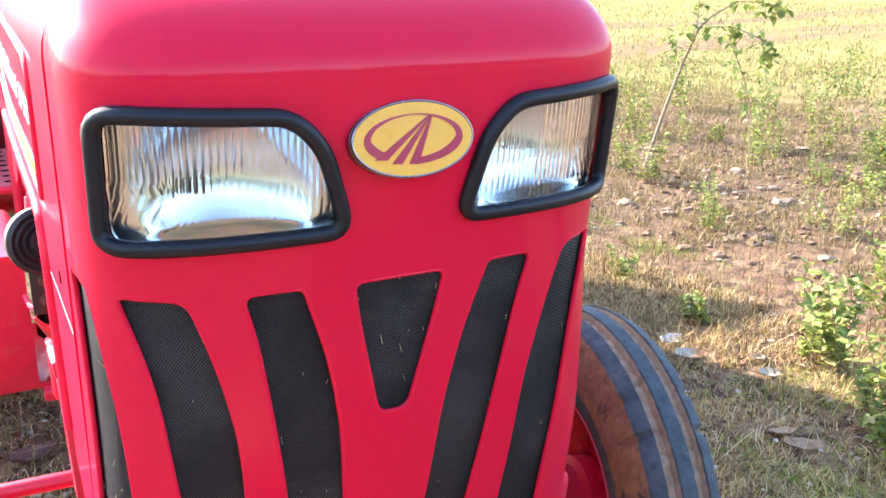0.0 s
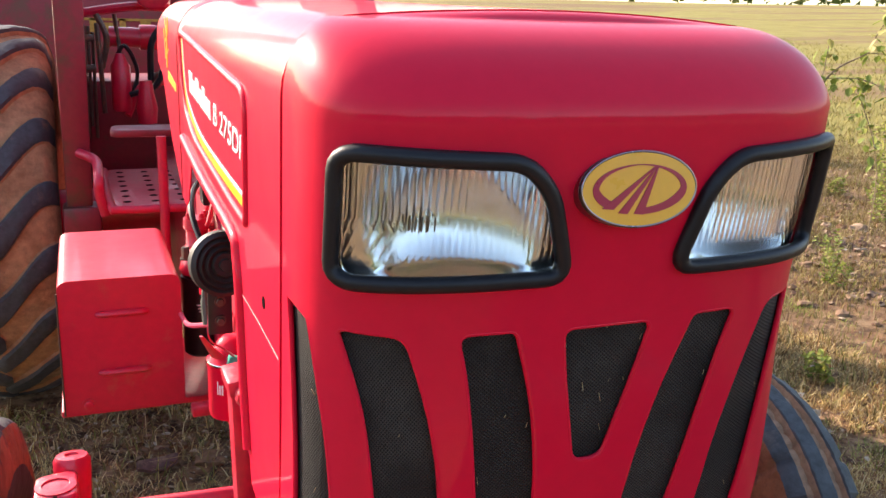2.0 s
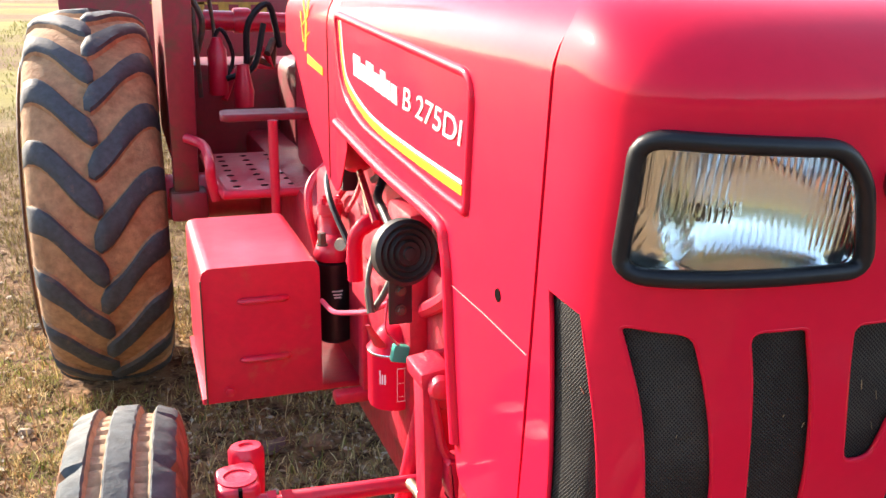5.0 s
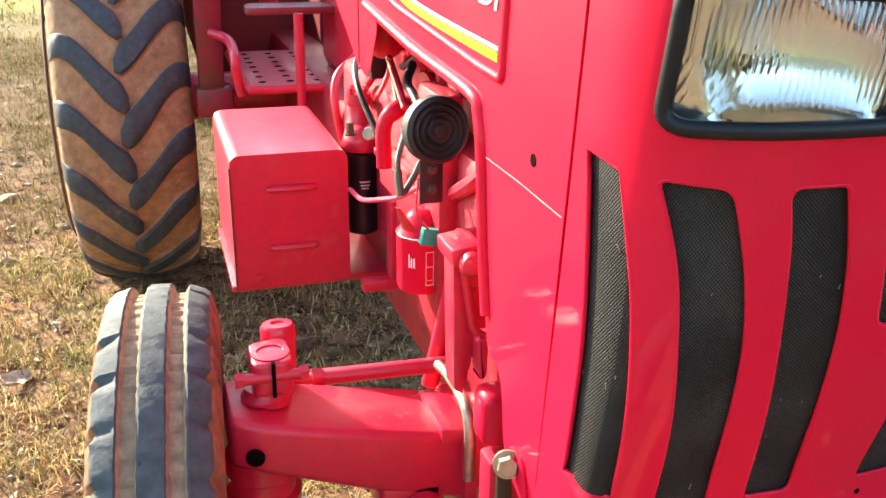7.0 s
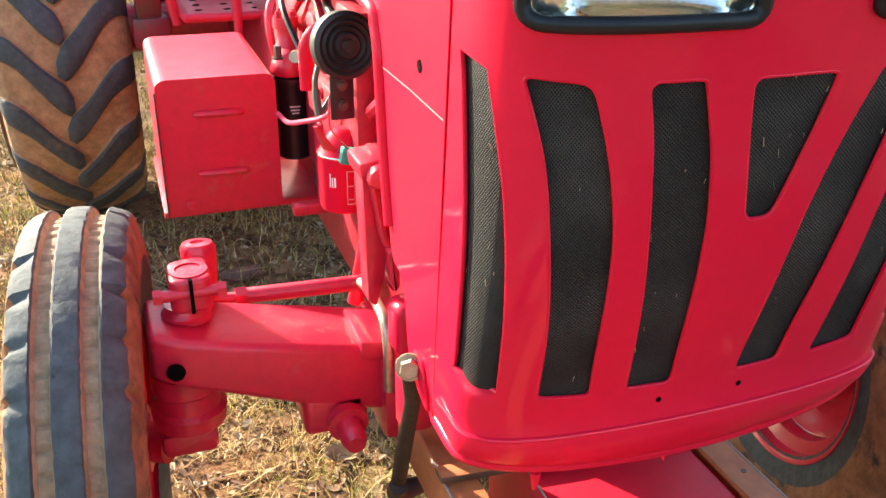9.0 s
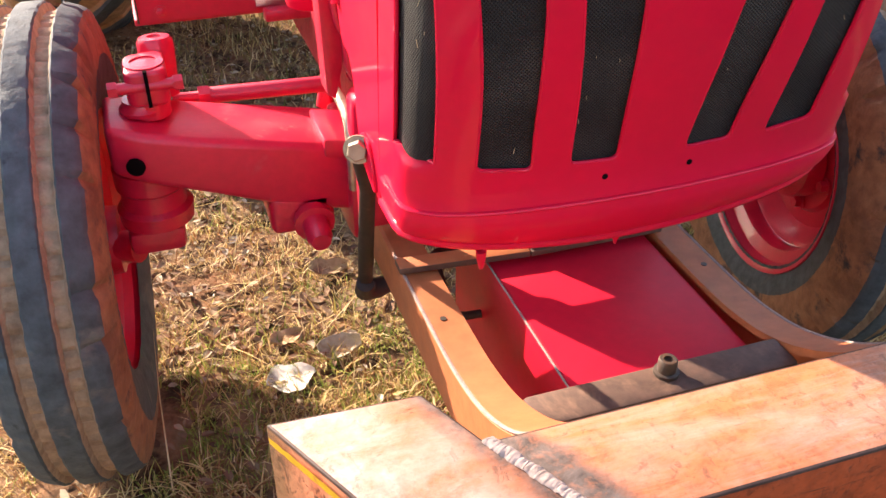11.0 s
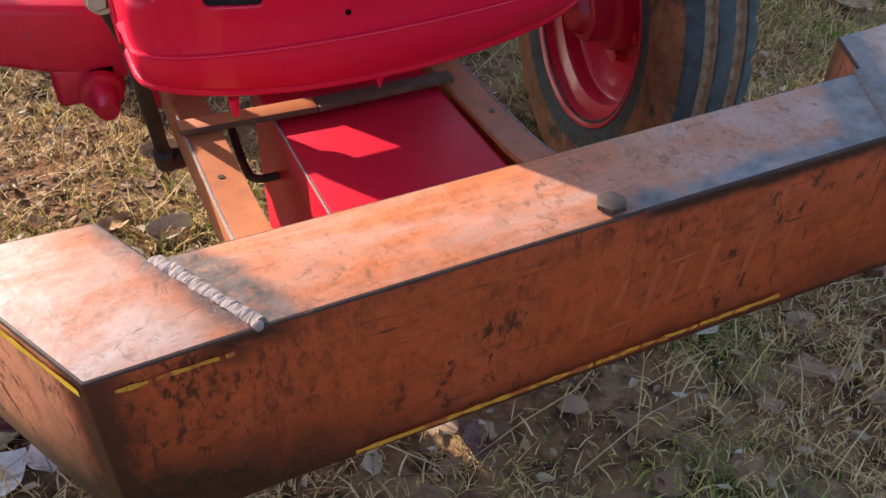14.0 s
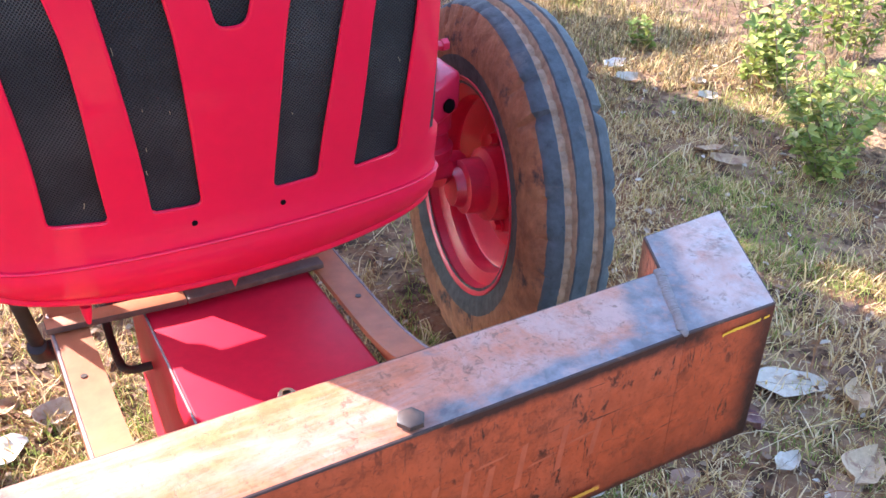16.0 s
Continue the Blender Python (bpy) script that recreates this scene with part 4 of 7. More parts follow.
# dark strip laid in the seam in place of the gap's shade
part("seam_gasket", tube([(x, 2.1925, z) for x, z in bonnet_section(1.0, 0.2458, 0.003)], 0.0060, 8), dark_hollow, tank, "near-black strip standing for the dark gap behind the bonnet")
for (y0, z0), (y1, z1), w in (((2.335, 1.292), (2.355, 1.262), 0.014), ((2.390, 1.290), (2.365, 1.250), 0.012), ((2.355, 1.262), (2.420, 1.242), 0.010), ((2.420, 1.270), (2.400, 1.215), 0.011), ((2.365, 1.250), (2.380, 1.200), 0.016), ((2.340, 1.236), (2.380, 1.222), 0.010)):
    part("sticker_stroke", prism([(y0, z0), (y1, z1), (y1 + w, z1), (y0 + w, z0)], "x", -0.2502, -0.2512), decal_yellow, tank, "worn yellow script")
part("sticker_stroke", prism([(2.370, 1.196), (2.370, 1.179), (2.235, 1.168), (2.235, 1.181)], "x", -0.2502, -0.2512), decal_yellow, tank, "worn yellow bar")
# ---- tractor: front bumper and its frame ----
B_TOP, B_LOW, B_FRONT, B_BACK = 0.733, 0.580, 0.876, 0.962
bumper = group_part("bumper", tractor, (0, 0.92, 0.58), "heavy welded bumper in scratched orange paint")


def beam(poly, mats, name, label=""):
    """A hollow-section beam end: sides in one paint, the weathered top in another."""
    bm = prism(poly, "z", B_LOW, B_TOP)
    bmesh.ops.recalc_face_normals(bm, faces=bm.faces)
    mitre = [v for v in bm.verts if 0.25 < abs(v.co.x) < 0.2509 or 0.29 < abs(v.co.x) < 0.296]
    bmesh.ops.bevel(bm, geom=[e for e in bm.edges if not (e.verts[0] in mitre and e.verts[1] in mitre and e.verts[0].co.x * e.verts[1].co.x > 0)], offset=0.0022, segments=2, profile=0.5, affect="EDGES")
    bm.normal_update()
    for f in bm.faces:
        straight = max(abs(f.normal.z), Vector((f.normal.x, f.normal.y)).length) > 0.995 and f.calc_area() > 2e-4
        f.material_index = (1 if f.normal.z > 0.85 else 0) if straight else 2
    return part(name, bm, mats, bumper, label, 40)


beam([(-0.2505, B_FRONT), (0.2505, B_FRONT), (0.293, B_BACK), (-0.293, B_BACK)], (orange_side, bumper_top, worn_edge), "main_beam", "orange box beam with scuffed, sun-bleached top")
for sx in (-1, 1):
    pts = [(0.2508, B_FRONT), (0.352, B_FRONT - 0.003), (0.428, 1.022), (0.322, 1.017), (0.2955, B_BACK)]
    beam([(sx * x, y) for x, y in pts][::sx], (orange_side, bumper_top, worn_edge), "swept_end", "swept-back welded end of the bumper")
    # weld seam
    a, b = Vector((sx * 0.294, B_BACK, B_TOP)), Vector((sx * 0.250, B_FRONT + 0.004, B_TOP))
    rnd = random.Random(7 + sx)
    bm = bmesh.new()
    n_w = 150
    path = [a.lerp(b, i / n_w) + Vector((rnd.uniform(-1, 1) * 0.00025, rnd.uniform(-1, 1) * 0.00025, rnd.uniform(0.0002, 0.0008))) for i in range(n_w + 1)]
    add_tube(bm, path, [0.0052 * (0.92 + 0.16 * abs(noise.noise(Vector((i * 0.07, sx, 0)))) + rnd.uniform(-0.035, 0.035)) for i in range(len(path))], 12, flat=0.42)
    bmesh.ops.create_icosphere(bm, subdivisions=2, radius=0.0040, matrix=Matrix.Translation(b + Vector((sx * 0.001, -0.001, 0.0)) - Vector((0, 0, 0.0012))))
    part("weld_bead", bm, weld if sx < 0 else scorch, bumper, "rough grey weld bead")
    # yellow edge line
    c0, c1 = Vector((sx * 0.3525, B_FRONT - 0.002)), Vector((sx * 0.4285, 1.021))
    out = Vector((sx * abs(c1.y - c0.y), -abs(c1.x - c0.x))).normalized() * 0.0012
    bm = bmesh.new()
    prev = None
    for i in range(31):
        p = c0.lerp(c1, 0.02 + 0.95 * i / 30)
        w = 0.0036 * (0.75 + 0.5 * abs(noise.noise(Vector((i * 0.3, sx * 3, 1))))) + rnd.uniform(-0.0006, 0.0006)
        row = [bm.verts.new((p.x + out.x, p.y + out.y, B_TOP - 0.0095 + s * w)) for s in (-1, 1)]
        if prev:
            bm.faces.new((prev[0], row[0], row[1], prev[1]))
        prev = row
    part("yellow_line", bm, yellow_paint, bumper, "hand-painted yellow edge line")


def front_line(x0, x1, z0, z1, width, seed, gaps=0.0, mat=yellow_paint):
    rnd = random.Random(seed)
    bm = bmesh.new()
    prev = None
    n = max(4, int(abs(x1 - x0) / 0.0013))
    for i in range(n + 1):
        t = i / n
        at = (x0 + (x1 - x0) * t) * 90
        w = width * (0.80 + 0.55 * noise.noise(Vector((at, seed, 0))) + rnd.uniform(-0.12, 0.12))
        w = max(w, width * 0.15)
        z = z0 + (z1 - z0) * t + 0.0008 * noise.noise(Vector((at * 0.6, seed, 7)))
        row = [bm.verts.new((x0 + (x1 - x0) * t, B_FRONT - 0.0042, z + s * w)) for s in (-1, 1)]
        if prev and noise.noise(Vector((at * 1.6, seed, 3))) > gaps - 0.35:
            bm.faces.new((prev[0], row[0], row[1], prev[1]))
        prev = row
    return part("yellow_line", bm, mat, bumper, "flaking yellow line")


front_line(-0.338, -0.268, B_TOP - 0.012, B_TOP - 0.0105, 0.0019, 3, 0.14, dull_yellow)
front_line(0.285, 0.345, B_TOP - 0.013, B_TOP - 0.011, 0.0018, 5, 0.10)
front_line(-0.20, 0.178, B_LOW + 0.011, B_LOW + 0.017, 0.0027, 6, -0.16, dull_yellow)
for x, y, r in ((0.000, 0.8885, 0.0112),):
    part("top_bolt", hex_bolt((x, y, B_TOP), (0, 0, 1), r, 0.0068, False), bolt_rust, bumper, "rusty hexagon bolt head in the bumper top")
# ghost of old painted lettering
faint = material("faded_orange_stroke", (0.385, 0.074, 0.024), 0.6, grain=0.2, spots=(0.30, 0.055, 0.018), spot_scale=30, spot_amount=0.5, spot_edge=0.2)
for x, z, w, h in ((-0.020, 0.622, 0.006, 0.046), (0.000, 0.622, 0.030, 0.006), (0.006, 0.640, 0.006, 0.032), (0.034, 0.626, 0.006, 0.050), (0.048, 0.672, 0.026, 0.005), (0.056, 0.630, 0.006, 0.040), (0.086, 0.632, 0.006, 0.048), (0.098, 0.652, 0.022, 0.005), (0.126, 0.634, 0.006, 0.050), (0.136, 0.660, 0.026, 0.005), (0.160, 0.636, 0.006, 0.040)):
    part("faded_stroke", prism([(x, z), (x + w, z + 0.002), (x + w + 0.006, z + h), (x + 0.006, z + h - 0.002)], "y", B_FRONT - 0.00012, B_FRONT + 0.002), faint, bumper, "faint trace of old lettering")
# side arms that carry the bumper, rising to it in front
ARM = [(1.95, 0.478), (1.60, 0.478), (1.36, 0.478), (1.27, 0.486), (1.20, 0.507), (1.13, 0.548), (1.07, 0.605), (1.02, 0.655), (0.962, 0.690)]
arm_top = spline([(0, y, z) for y, z in ARM], 5)
for sx in (-1, 1):
    bm = bmesh.new()
    rows = []
    for i, p in enumerate(arm_top):
        t = (arm_top[min(i + 1, len(arm_top) - 1)] - arm_top[max(i - 1, 0)]).normalized()
        dn = Vector((0, t.z, -t.y)) if t.y > 0 else Vector((0, -t.z, t.y))
        th = 0.075
        rows.append([bm.verts.new((sx * x, p.y + dn.y * d, p.z + dn.z * d)) for x, d in ((0.155, 0.0), (0.196, 0.0), (0.200, 0.004), (0.200, th), (0.192, th), (0.192, 0.009), (0.155, 0.009))])
    for a, b in zip(rows, rows[1:]):
        for i in range(7):
            bm.faces.new((a[i], a[(i + 1) % 7], b[(i + 1) % 7], b[i]))
    bm.faces.new(rows[0])
    bm.faces.new(rows[-1])
    arm = part("side_arm", bm, arm_paint, bumper, "orange angle-iron arm curving up to the bumper", 30)
    part("bolt_hole", lathe([(0.004, 0), (0.004, 0.0008)], Matrix.Translation((sx * 0.180, 1.393, 0.478)), 14), dark_steel, arm)
    part("worn_edge", tube([Vector((sx * 0.1985, p.y, p.z - 0.001)) for p in arm_top[6:30]], 0.0022, 6), weld, arm, "bare metal edge")
# one plate in two colours: dark stands for the nose's shadow
part("cross_plate", prism([(-0.029, 1.4765), (0.165, 1.476), (0.165, 1.498), (-0.029, 1.5045)], "z", 0.480, 0.489, 0.002), rusty_tube, bumper, "cross plate coloured dark for the nose's shadow")
# sunlit end: orange on top only, its other faces in the dark colour
bm = prism([(-0.205, 1.492), (-0.030, 1.477), (-0.030, 1.505), (-0.205, 1.518)], "z", 0.480, 0.490, 0.002)
bm.normal_update()
for f in bm.faces:
    f.material_index = 0 if f.normal.z > 0.7 else 1
part("plate_end", bm, (arm_paint, rusty_tube), bumper, "dusty orange end of the cross plate, coloured as sunlit")
tube_x = part("cross_tube", box((-0.155, 1.165, 0.462), (0.155, 1.212, 0.506), 0.006), rusty_tube, bumper, "dark rusty square cross tube")
part("tube_bolt", lathe([(0.014, 0.0), (0.014, 0.004), (0.0105, 0.005), (0.0105, 0.018), (0.009, 0.020), (0.005, 0.020), (0.005, 0.016), (0, 0.016)], Matrix.Translation((0.006, 1.196, 0.506)), 18), dark_steel, bumper, "hollow round bolt")

# red pan between the arms, its depth extended to block low sun
pan = part("front_pan", prism([(-0.085, 0.16), (-0.085, 0.470), (-0.083, 0.472), (0.144, 0.472), (0.146, 0.470), (0.146, 0.16)], "y", 1.225, 1.62, 0.003, 2), pan_paint, tractor, "red sheet-metal pan between the bumper arms")
part("bright_edge", tube([(-0.0845, 1.228, 0.4715), (-0.0845, 1.51, 0.4715)], 0.0015, 6), weld, pan, "thin pale line along the pan's edge")
part("handle", tube(spline([(-0.085, 1.60, 0.425), (-0.115, 1.605, 0.425), (-0.125, 1.59, 0.42), (-0.125, 1.53, 0.385), (-0.115, 1.515, 0.375), (-0.085, 1.51, 0.375)], 5), 0.0060, 10), bolt_rust, pan, "bent rusty rod handle")

# ---- tractor: front axle ----
axle = group_part("front_axle", tractor, (0, 1.79, 0.5), "red painted swept front axle beam")
part("axle_centre", box((-0.22, 1.70, 0.40), (0.22, 1.86, 0.565), 0.015), red_cast, axle)
for sx in (-1, 1):
    bm = bmesh.new()
    rows = []
    for x, zl, zh, y0, y1 in ((0.20, 0.444, 0.553, 1.715, 1.850), (0.30, 0.468, 0.574, 1.715, 1.850), (0.42, 0.515, 0.599, 1.715, 1.850), (0.49, 0.540, 0.616, 1.717, 1.850), (0.535, 0.555, 0.628, 1.730, 1.840)):
        rows.append([bm.verts.new((sx * x, y, z)) for y, z in ((y0, zl), (y0, zh), (y1, zh + 0.002), (y1, zl))])
    for a, b in zip(rows, rows[1:]):
        for i in range(4):
            bm.faces.new((a[i], a[(i + 1) % 4], b[(i + 1) % 4], b[i]))
    bm.faces.new(rows[0])
    bm.faces.new(rows[-1])
    bmesh.ops.recalc_face_normals(bm, faces=bm.faces)
    bmesh.ops.bevel(bm, geom=[e for e in bm.edges if e.calc_face_angle(0) > radians(40)], offset=0.012, segments=3, profile=0.5, affect="EDGES")
    arm = part("axle_beam", bm, axle_paint, axle, "red box-section axle beam with chipped edges", 35)
    part("beam_hole", lathe([(0.0, 0.0), (0.0125, 0), (0.0125, 0.004), (0.0, 0.0045)], axis_pose((sx * 0.503, 1.7185, 0.572), (sx * 0.28, -1, 0)), 20), dark_hollow, arm)
    part("flange", lathe([(0.030, 0.0), (0.031, 0.005), (0.026, 0.010), (0.025, 0.018)], Matrix.Translation((sx * 0.482, 1.785, 0.622)), 24), red_cast, axle)
    part("king_pin", lathe([(0.026, 0.0), (0.026, 0.055), (0.024, 0.065), (0.0, 0.065)], Matrix.Translation((sx * 0.470, 1.785, 0.615)), 24), red_cast, axle)
    clamp = part("steering_clamp", prism(rounded([(sx * 0.442, 1.752), (sx * 0.498, 1.752), (sx * 0.498, 1.822), (sx * 0.442, 1.832)][::sx], 0.016), "z", 0.638, 0.688, 0.006, 3), red_cast, axle, "red split clamp on the king pin")
    part("clamp_slit", box((sx * 0.470 - 0.0025, 1.747, 0.640), (sx * 0.470 + 0.0025, 1.755, 0.690)), dark_hollow, clamp)
    part("pin_end", lathe([(0.026, 0.0), (0.026, 0.004), (0.018, 0.005), (0.018, 0.003), (0.008, 0.003), (0, 0.004)], Matrix.Translation((sx * 0.470, 1.785, 0.686)), 24), red_cast, clamp)
    part("cross_bolt", tube([(sx * 0.430, 1.757, 0.667), (sx * 0.514, 1.757, 0.667)], 0.008, 10), red_cast, clamp)
    for x in (0.430, 0.514):
        part("nut", lathe([(0.011, -0.006), (0.011, 0.006)], axis_pose((sx * x, 1.757, 0.667), (1, 0, 0)), 6), red_cast, clamp)
    part("steering_boss", lathe([(0.0, -0.040), (0.022, -0.040), (0.025, 0.02), (0.025, 0.036), (0.021, 0.042), (0.010, 0.043), (0.009, 0.040), (0, 0.040)], axis_pose((sx * 0.450, 1.850, 0.655), (0, 0.12, 1)), 24), red_cast, axle)
    part("spindle_housing", lathe([(0.036, 0.0), (0.052, 0.008), (0.054, 0.03), (0.046, 0.036), (0.044, 0.06), (0.050, 0.066), (0.050, 0.095), (0.040, 0.10)], Matrix.Translation((sx * 0.490, 1.785, 0.445)), 26), red_cast, axle)
    part("stub_bracket", prism([(sx * 0.456, 0.412), (sx * 0.535, 0.412), (sx * 0.535, 0.45), (sx * 0.455, 0.45)][::sx], "y", 1.745, 1.83, 0.01, 2), red_cast, axle)
    part("stub_axle", tube([(sx * 0.525, 1.80, 0.395), (sx * 0.60, 1.85, 0.386)], 0.024, 14), red_cast, axle)
    part("tie_rod", tube([(sx * 0.440, 1.872, 0.594), (sx * 0.400, 1.872, 0.592), (sx * 0.392, 1.872, 0.592), (sx * 0.19, 1.872, 0.585)], [0.008, 0.008, 0.0125, 0.0125], 12), red_dusty, axle, "slim red steering rod")
    part("rod_nut", lathe([(0.016, -0.008), (0.016, 0.008)], axis_pose((sx * 0.394, 1.872, 0.592), (1, 0, 0)), 6), red_cast, axle)
    part("clamp_plate", prism([(sx * 0.202, 0.534), (sx * 0.250, 0.544), (sx * 0.250, 0.574), (sx * 0.202, 0.566)][::sx], "y", 1.711, 1.82, 0.005, 2), red_dusty, axle, "red clamp plate with chalky edges")
    part("u_bolt", tube(spline([(sx * 0.215, 1.69, 0.50), (sx * 0.214, 1.695, 0.57), (sx * 0.213, 1.722, 0.604), (sx * 0.212, 1.80, 0.606), (sx * 0.212, 1.85, 0.598)], 5), 0.008, 10), steel, axle, "brassy bare steel U-bolt")
    part("trunnion_block", box((min(sx * 0.24, sx * 0.335), 1.715, 0.425), (max(sx * 0.24, sx * 0.335), 1.84, 0.490), 0.012, 3), red_cast, axle)
    part("trunnion_bolt", lathe([(0.028, 0.0), (0.030, 0.018), (0.020, 0.020), (0.019, 0.05), (0.014, 0.062), (0, 0.064)], axis_pose((sx * 0.275, 1.715, 0.450), (0.0, -1, -0.12)), 14), red_cast, axle)
bolt = part("long_bolt", tube([(-0.262, 1.452, 0.690), (-0.240, 1.50, 0.61), (-0.226, 1.59, 0.46), (-0.217, 1.645, 0.365)], [0.0075, 0.010, 0.011, 0.011], 10, flat=0.7), bolt_rust, tractor, "long rusty hook bolt beside the nose")
part("bolt_head", hex_bolt((-0.262, 1.440, 0.698), (-0.35, -0.9, 0.2), 0.012, 0.012), steel, bolt, "zinc-plated hexagon head")
part("bolt_foot", tube([(-0.219, 1.635, 0.372), (-0.216, 1.655, 0.345), (-0.195, 1.66, 0.340), (-0.17, 1.66, 0.345)], [0.014, 0.017, 0.016, 0.012], 12), bolt_rust, bolt)
casting = part("front_casting", prism([(-0.2545, 0.846), (-0.2520, 0.760), (-0.2495, 0.664), (-0.2380, 0.656), (-0.2270, 0.700), (-0.2246, 0.745), (-0.2311, 0.772), (-0.2416, 0.832)], "y", 1.660, 1.700, 0.003, 2), red_cast, tractor, "red cast bracket beside the radiator")
part("casting_lip", tube(spline([(-0.2416, 1.660, 0.834), (-0.2345, 1.657, 0.790), (-0.2285, 1.655, 0.757), (-0.216, 1.655, 0.742), (-0.196, 1.657, 0.738)], 6), 0.0055, 8), red_cast, casting)
part("casting_tongue", prism(rounded([(-0.2270, 0.746), (-0.2105, 0.742), (-0.2115, 0.690), (-0.2190, 0.683), (-0.2255, 0.705)], 0.006), "y", 1.640, 1.672, 0.004, 2), red_cast, casting)
part("casting_back", box((-0.236, 1.702, 0.725), (-0.172, 1.716, 0.868), 0.004), red_cast, casting)
part("hollow_nut", hex_bolt((-0.2175, 1.690, 0.812), (-0.2, -1, 0.1), 0.013, 0.018), red_cast, casting)
part("trunnion_boss", box((-0.2310, 1.595, 0.606), (-0.186, 1.648, 0.684), 0.016, 4), red_paint, tractor, "rounded glossy red boss above the axle")
# boxes added around an opening that shapes the sun patch on the pan
for lo, hi in (((-0.08, 1.56, 0.50), (0.215, 1.72, 0.77)), ((-0.228, 1.58, 0.50), (-0.186, 1.62, 0.60)), ((-0.185, 1.58, 0.50), (-0.081, 1.62, 0.532)), ((-0.185, 1.58, 0.612), (-0.081, 1.62, 0.77))):
    part("casting_web", box(lo, hi, 0.006), red_cast, tractor)
part("drip_tab", lathe([(0.006, 0.0), (0.005, -0.010), (0.0025, -0.022), (0, -0.024)], Matrix.Translation((-0.166, 1.310, 0.628)), 12), red_paint, tractor)
part("support_lug", box((-0.260, 1.650, 0.842), (-0.218, 1.715, 0.866), 0.005, 2, Matrix.Translation((-0.24, 1.69, 0.86)) @ Matrix.Rotation(radians(-8), 4, "Y") @ Matrix.Translation((0.24, -1.69, -0.86))), red_cast, tractor, "chalky red support lug")
part("lug_bolt", lathe([(0.015, 0.0), (0.016, 0.006), (0.012, 0.014), (0.007, 0.016), (0, 0.017)], axis_pose((-0.236, 1.648, 0.846), (-0.15, -1, 0.1)), 16), red_cast, tractor)
part("bolt_plate", prism(rounded([(1.400, 0.660), (1.452, 0.676), (1.456, 0.712), (1.420, 0.712)], 0.008), "x", -0.2555, -0.2505, 0.0015, 2), red_paint, tractor, "small red plate under the bolt head")
part("drag_link", tube([(-0.165, 1.90, 0.76), (-0.185, 1.90, 0.657), (-0.210, 1.90, 0.536)], 0.014, 12), red_cast, tractor)

# ---- tractor: wheels ----
def tyre_ring(bm, profile, segs, centre, mats=None):
    """profile: x from the wheel's middle plane and radius; turned about the wheel's axle (x)."""
    rings_ = []
    for x, r in profile:
        rings_.append([bm.verts.new(centre @ Vector((x, r * math.cos(2 * math.pi * k / segs), r * math.sin(2 * math.pi * k / segs)))) for k in range(segs)])
    for q, (a, b) in enumerate(zip(rings_, rings_[1:])):
        for k in range(segs):
            f = bm.faces.new((a[k], a[(k + 1) % segs], b[(k + 1) % segs], b[k]))
            f.material_index = mats[q] if mats else 0
    return rings_


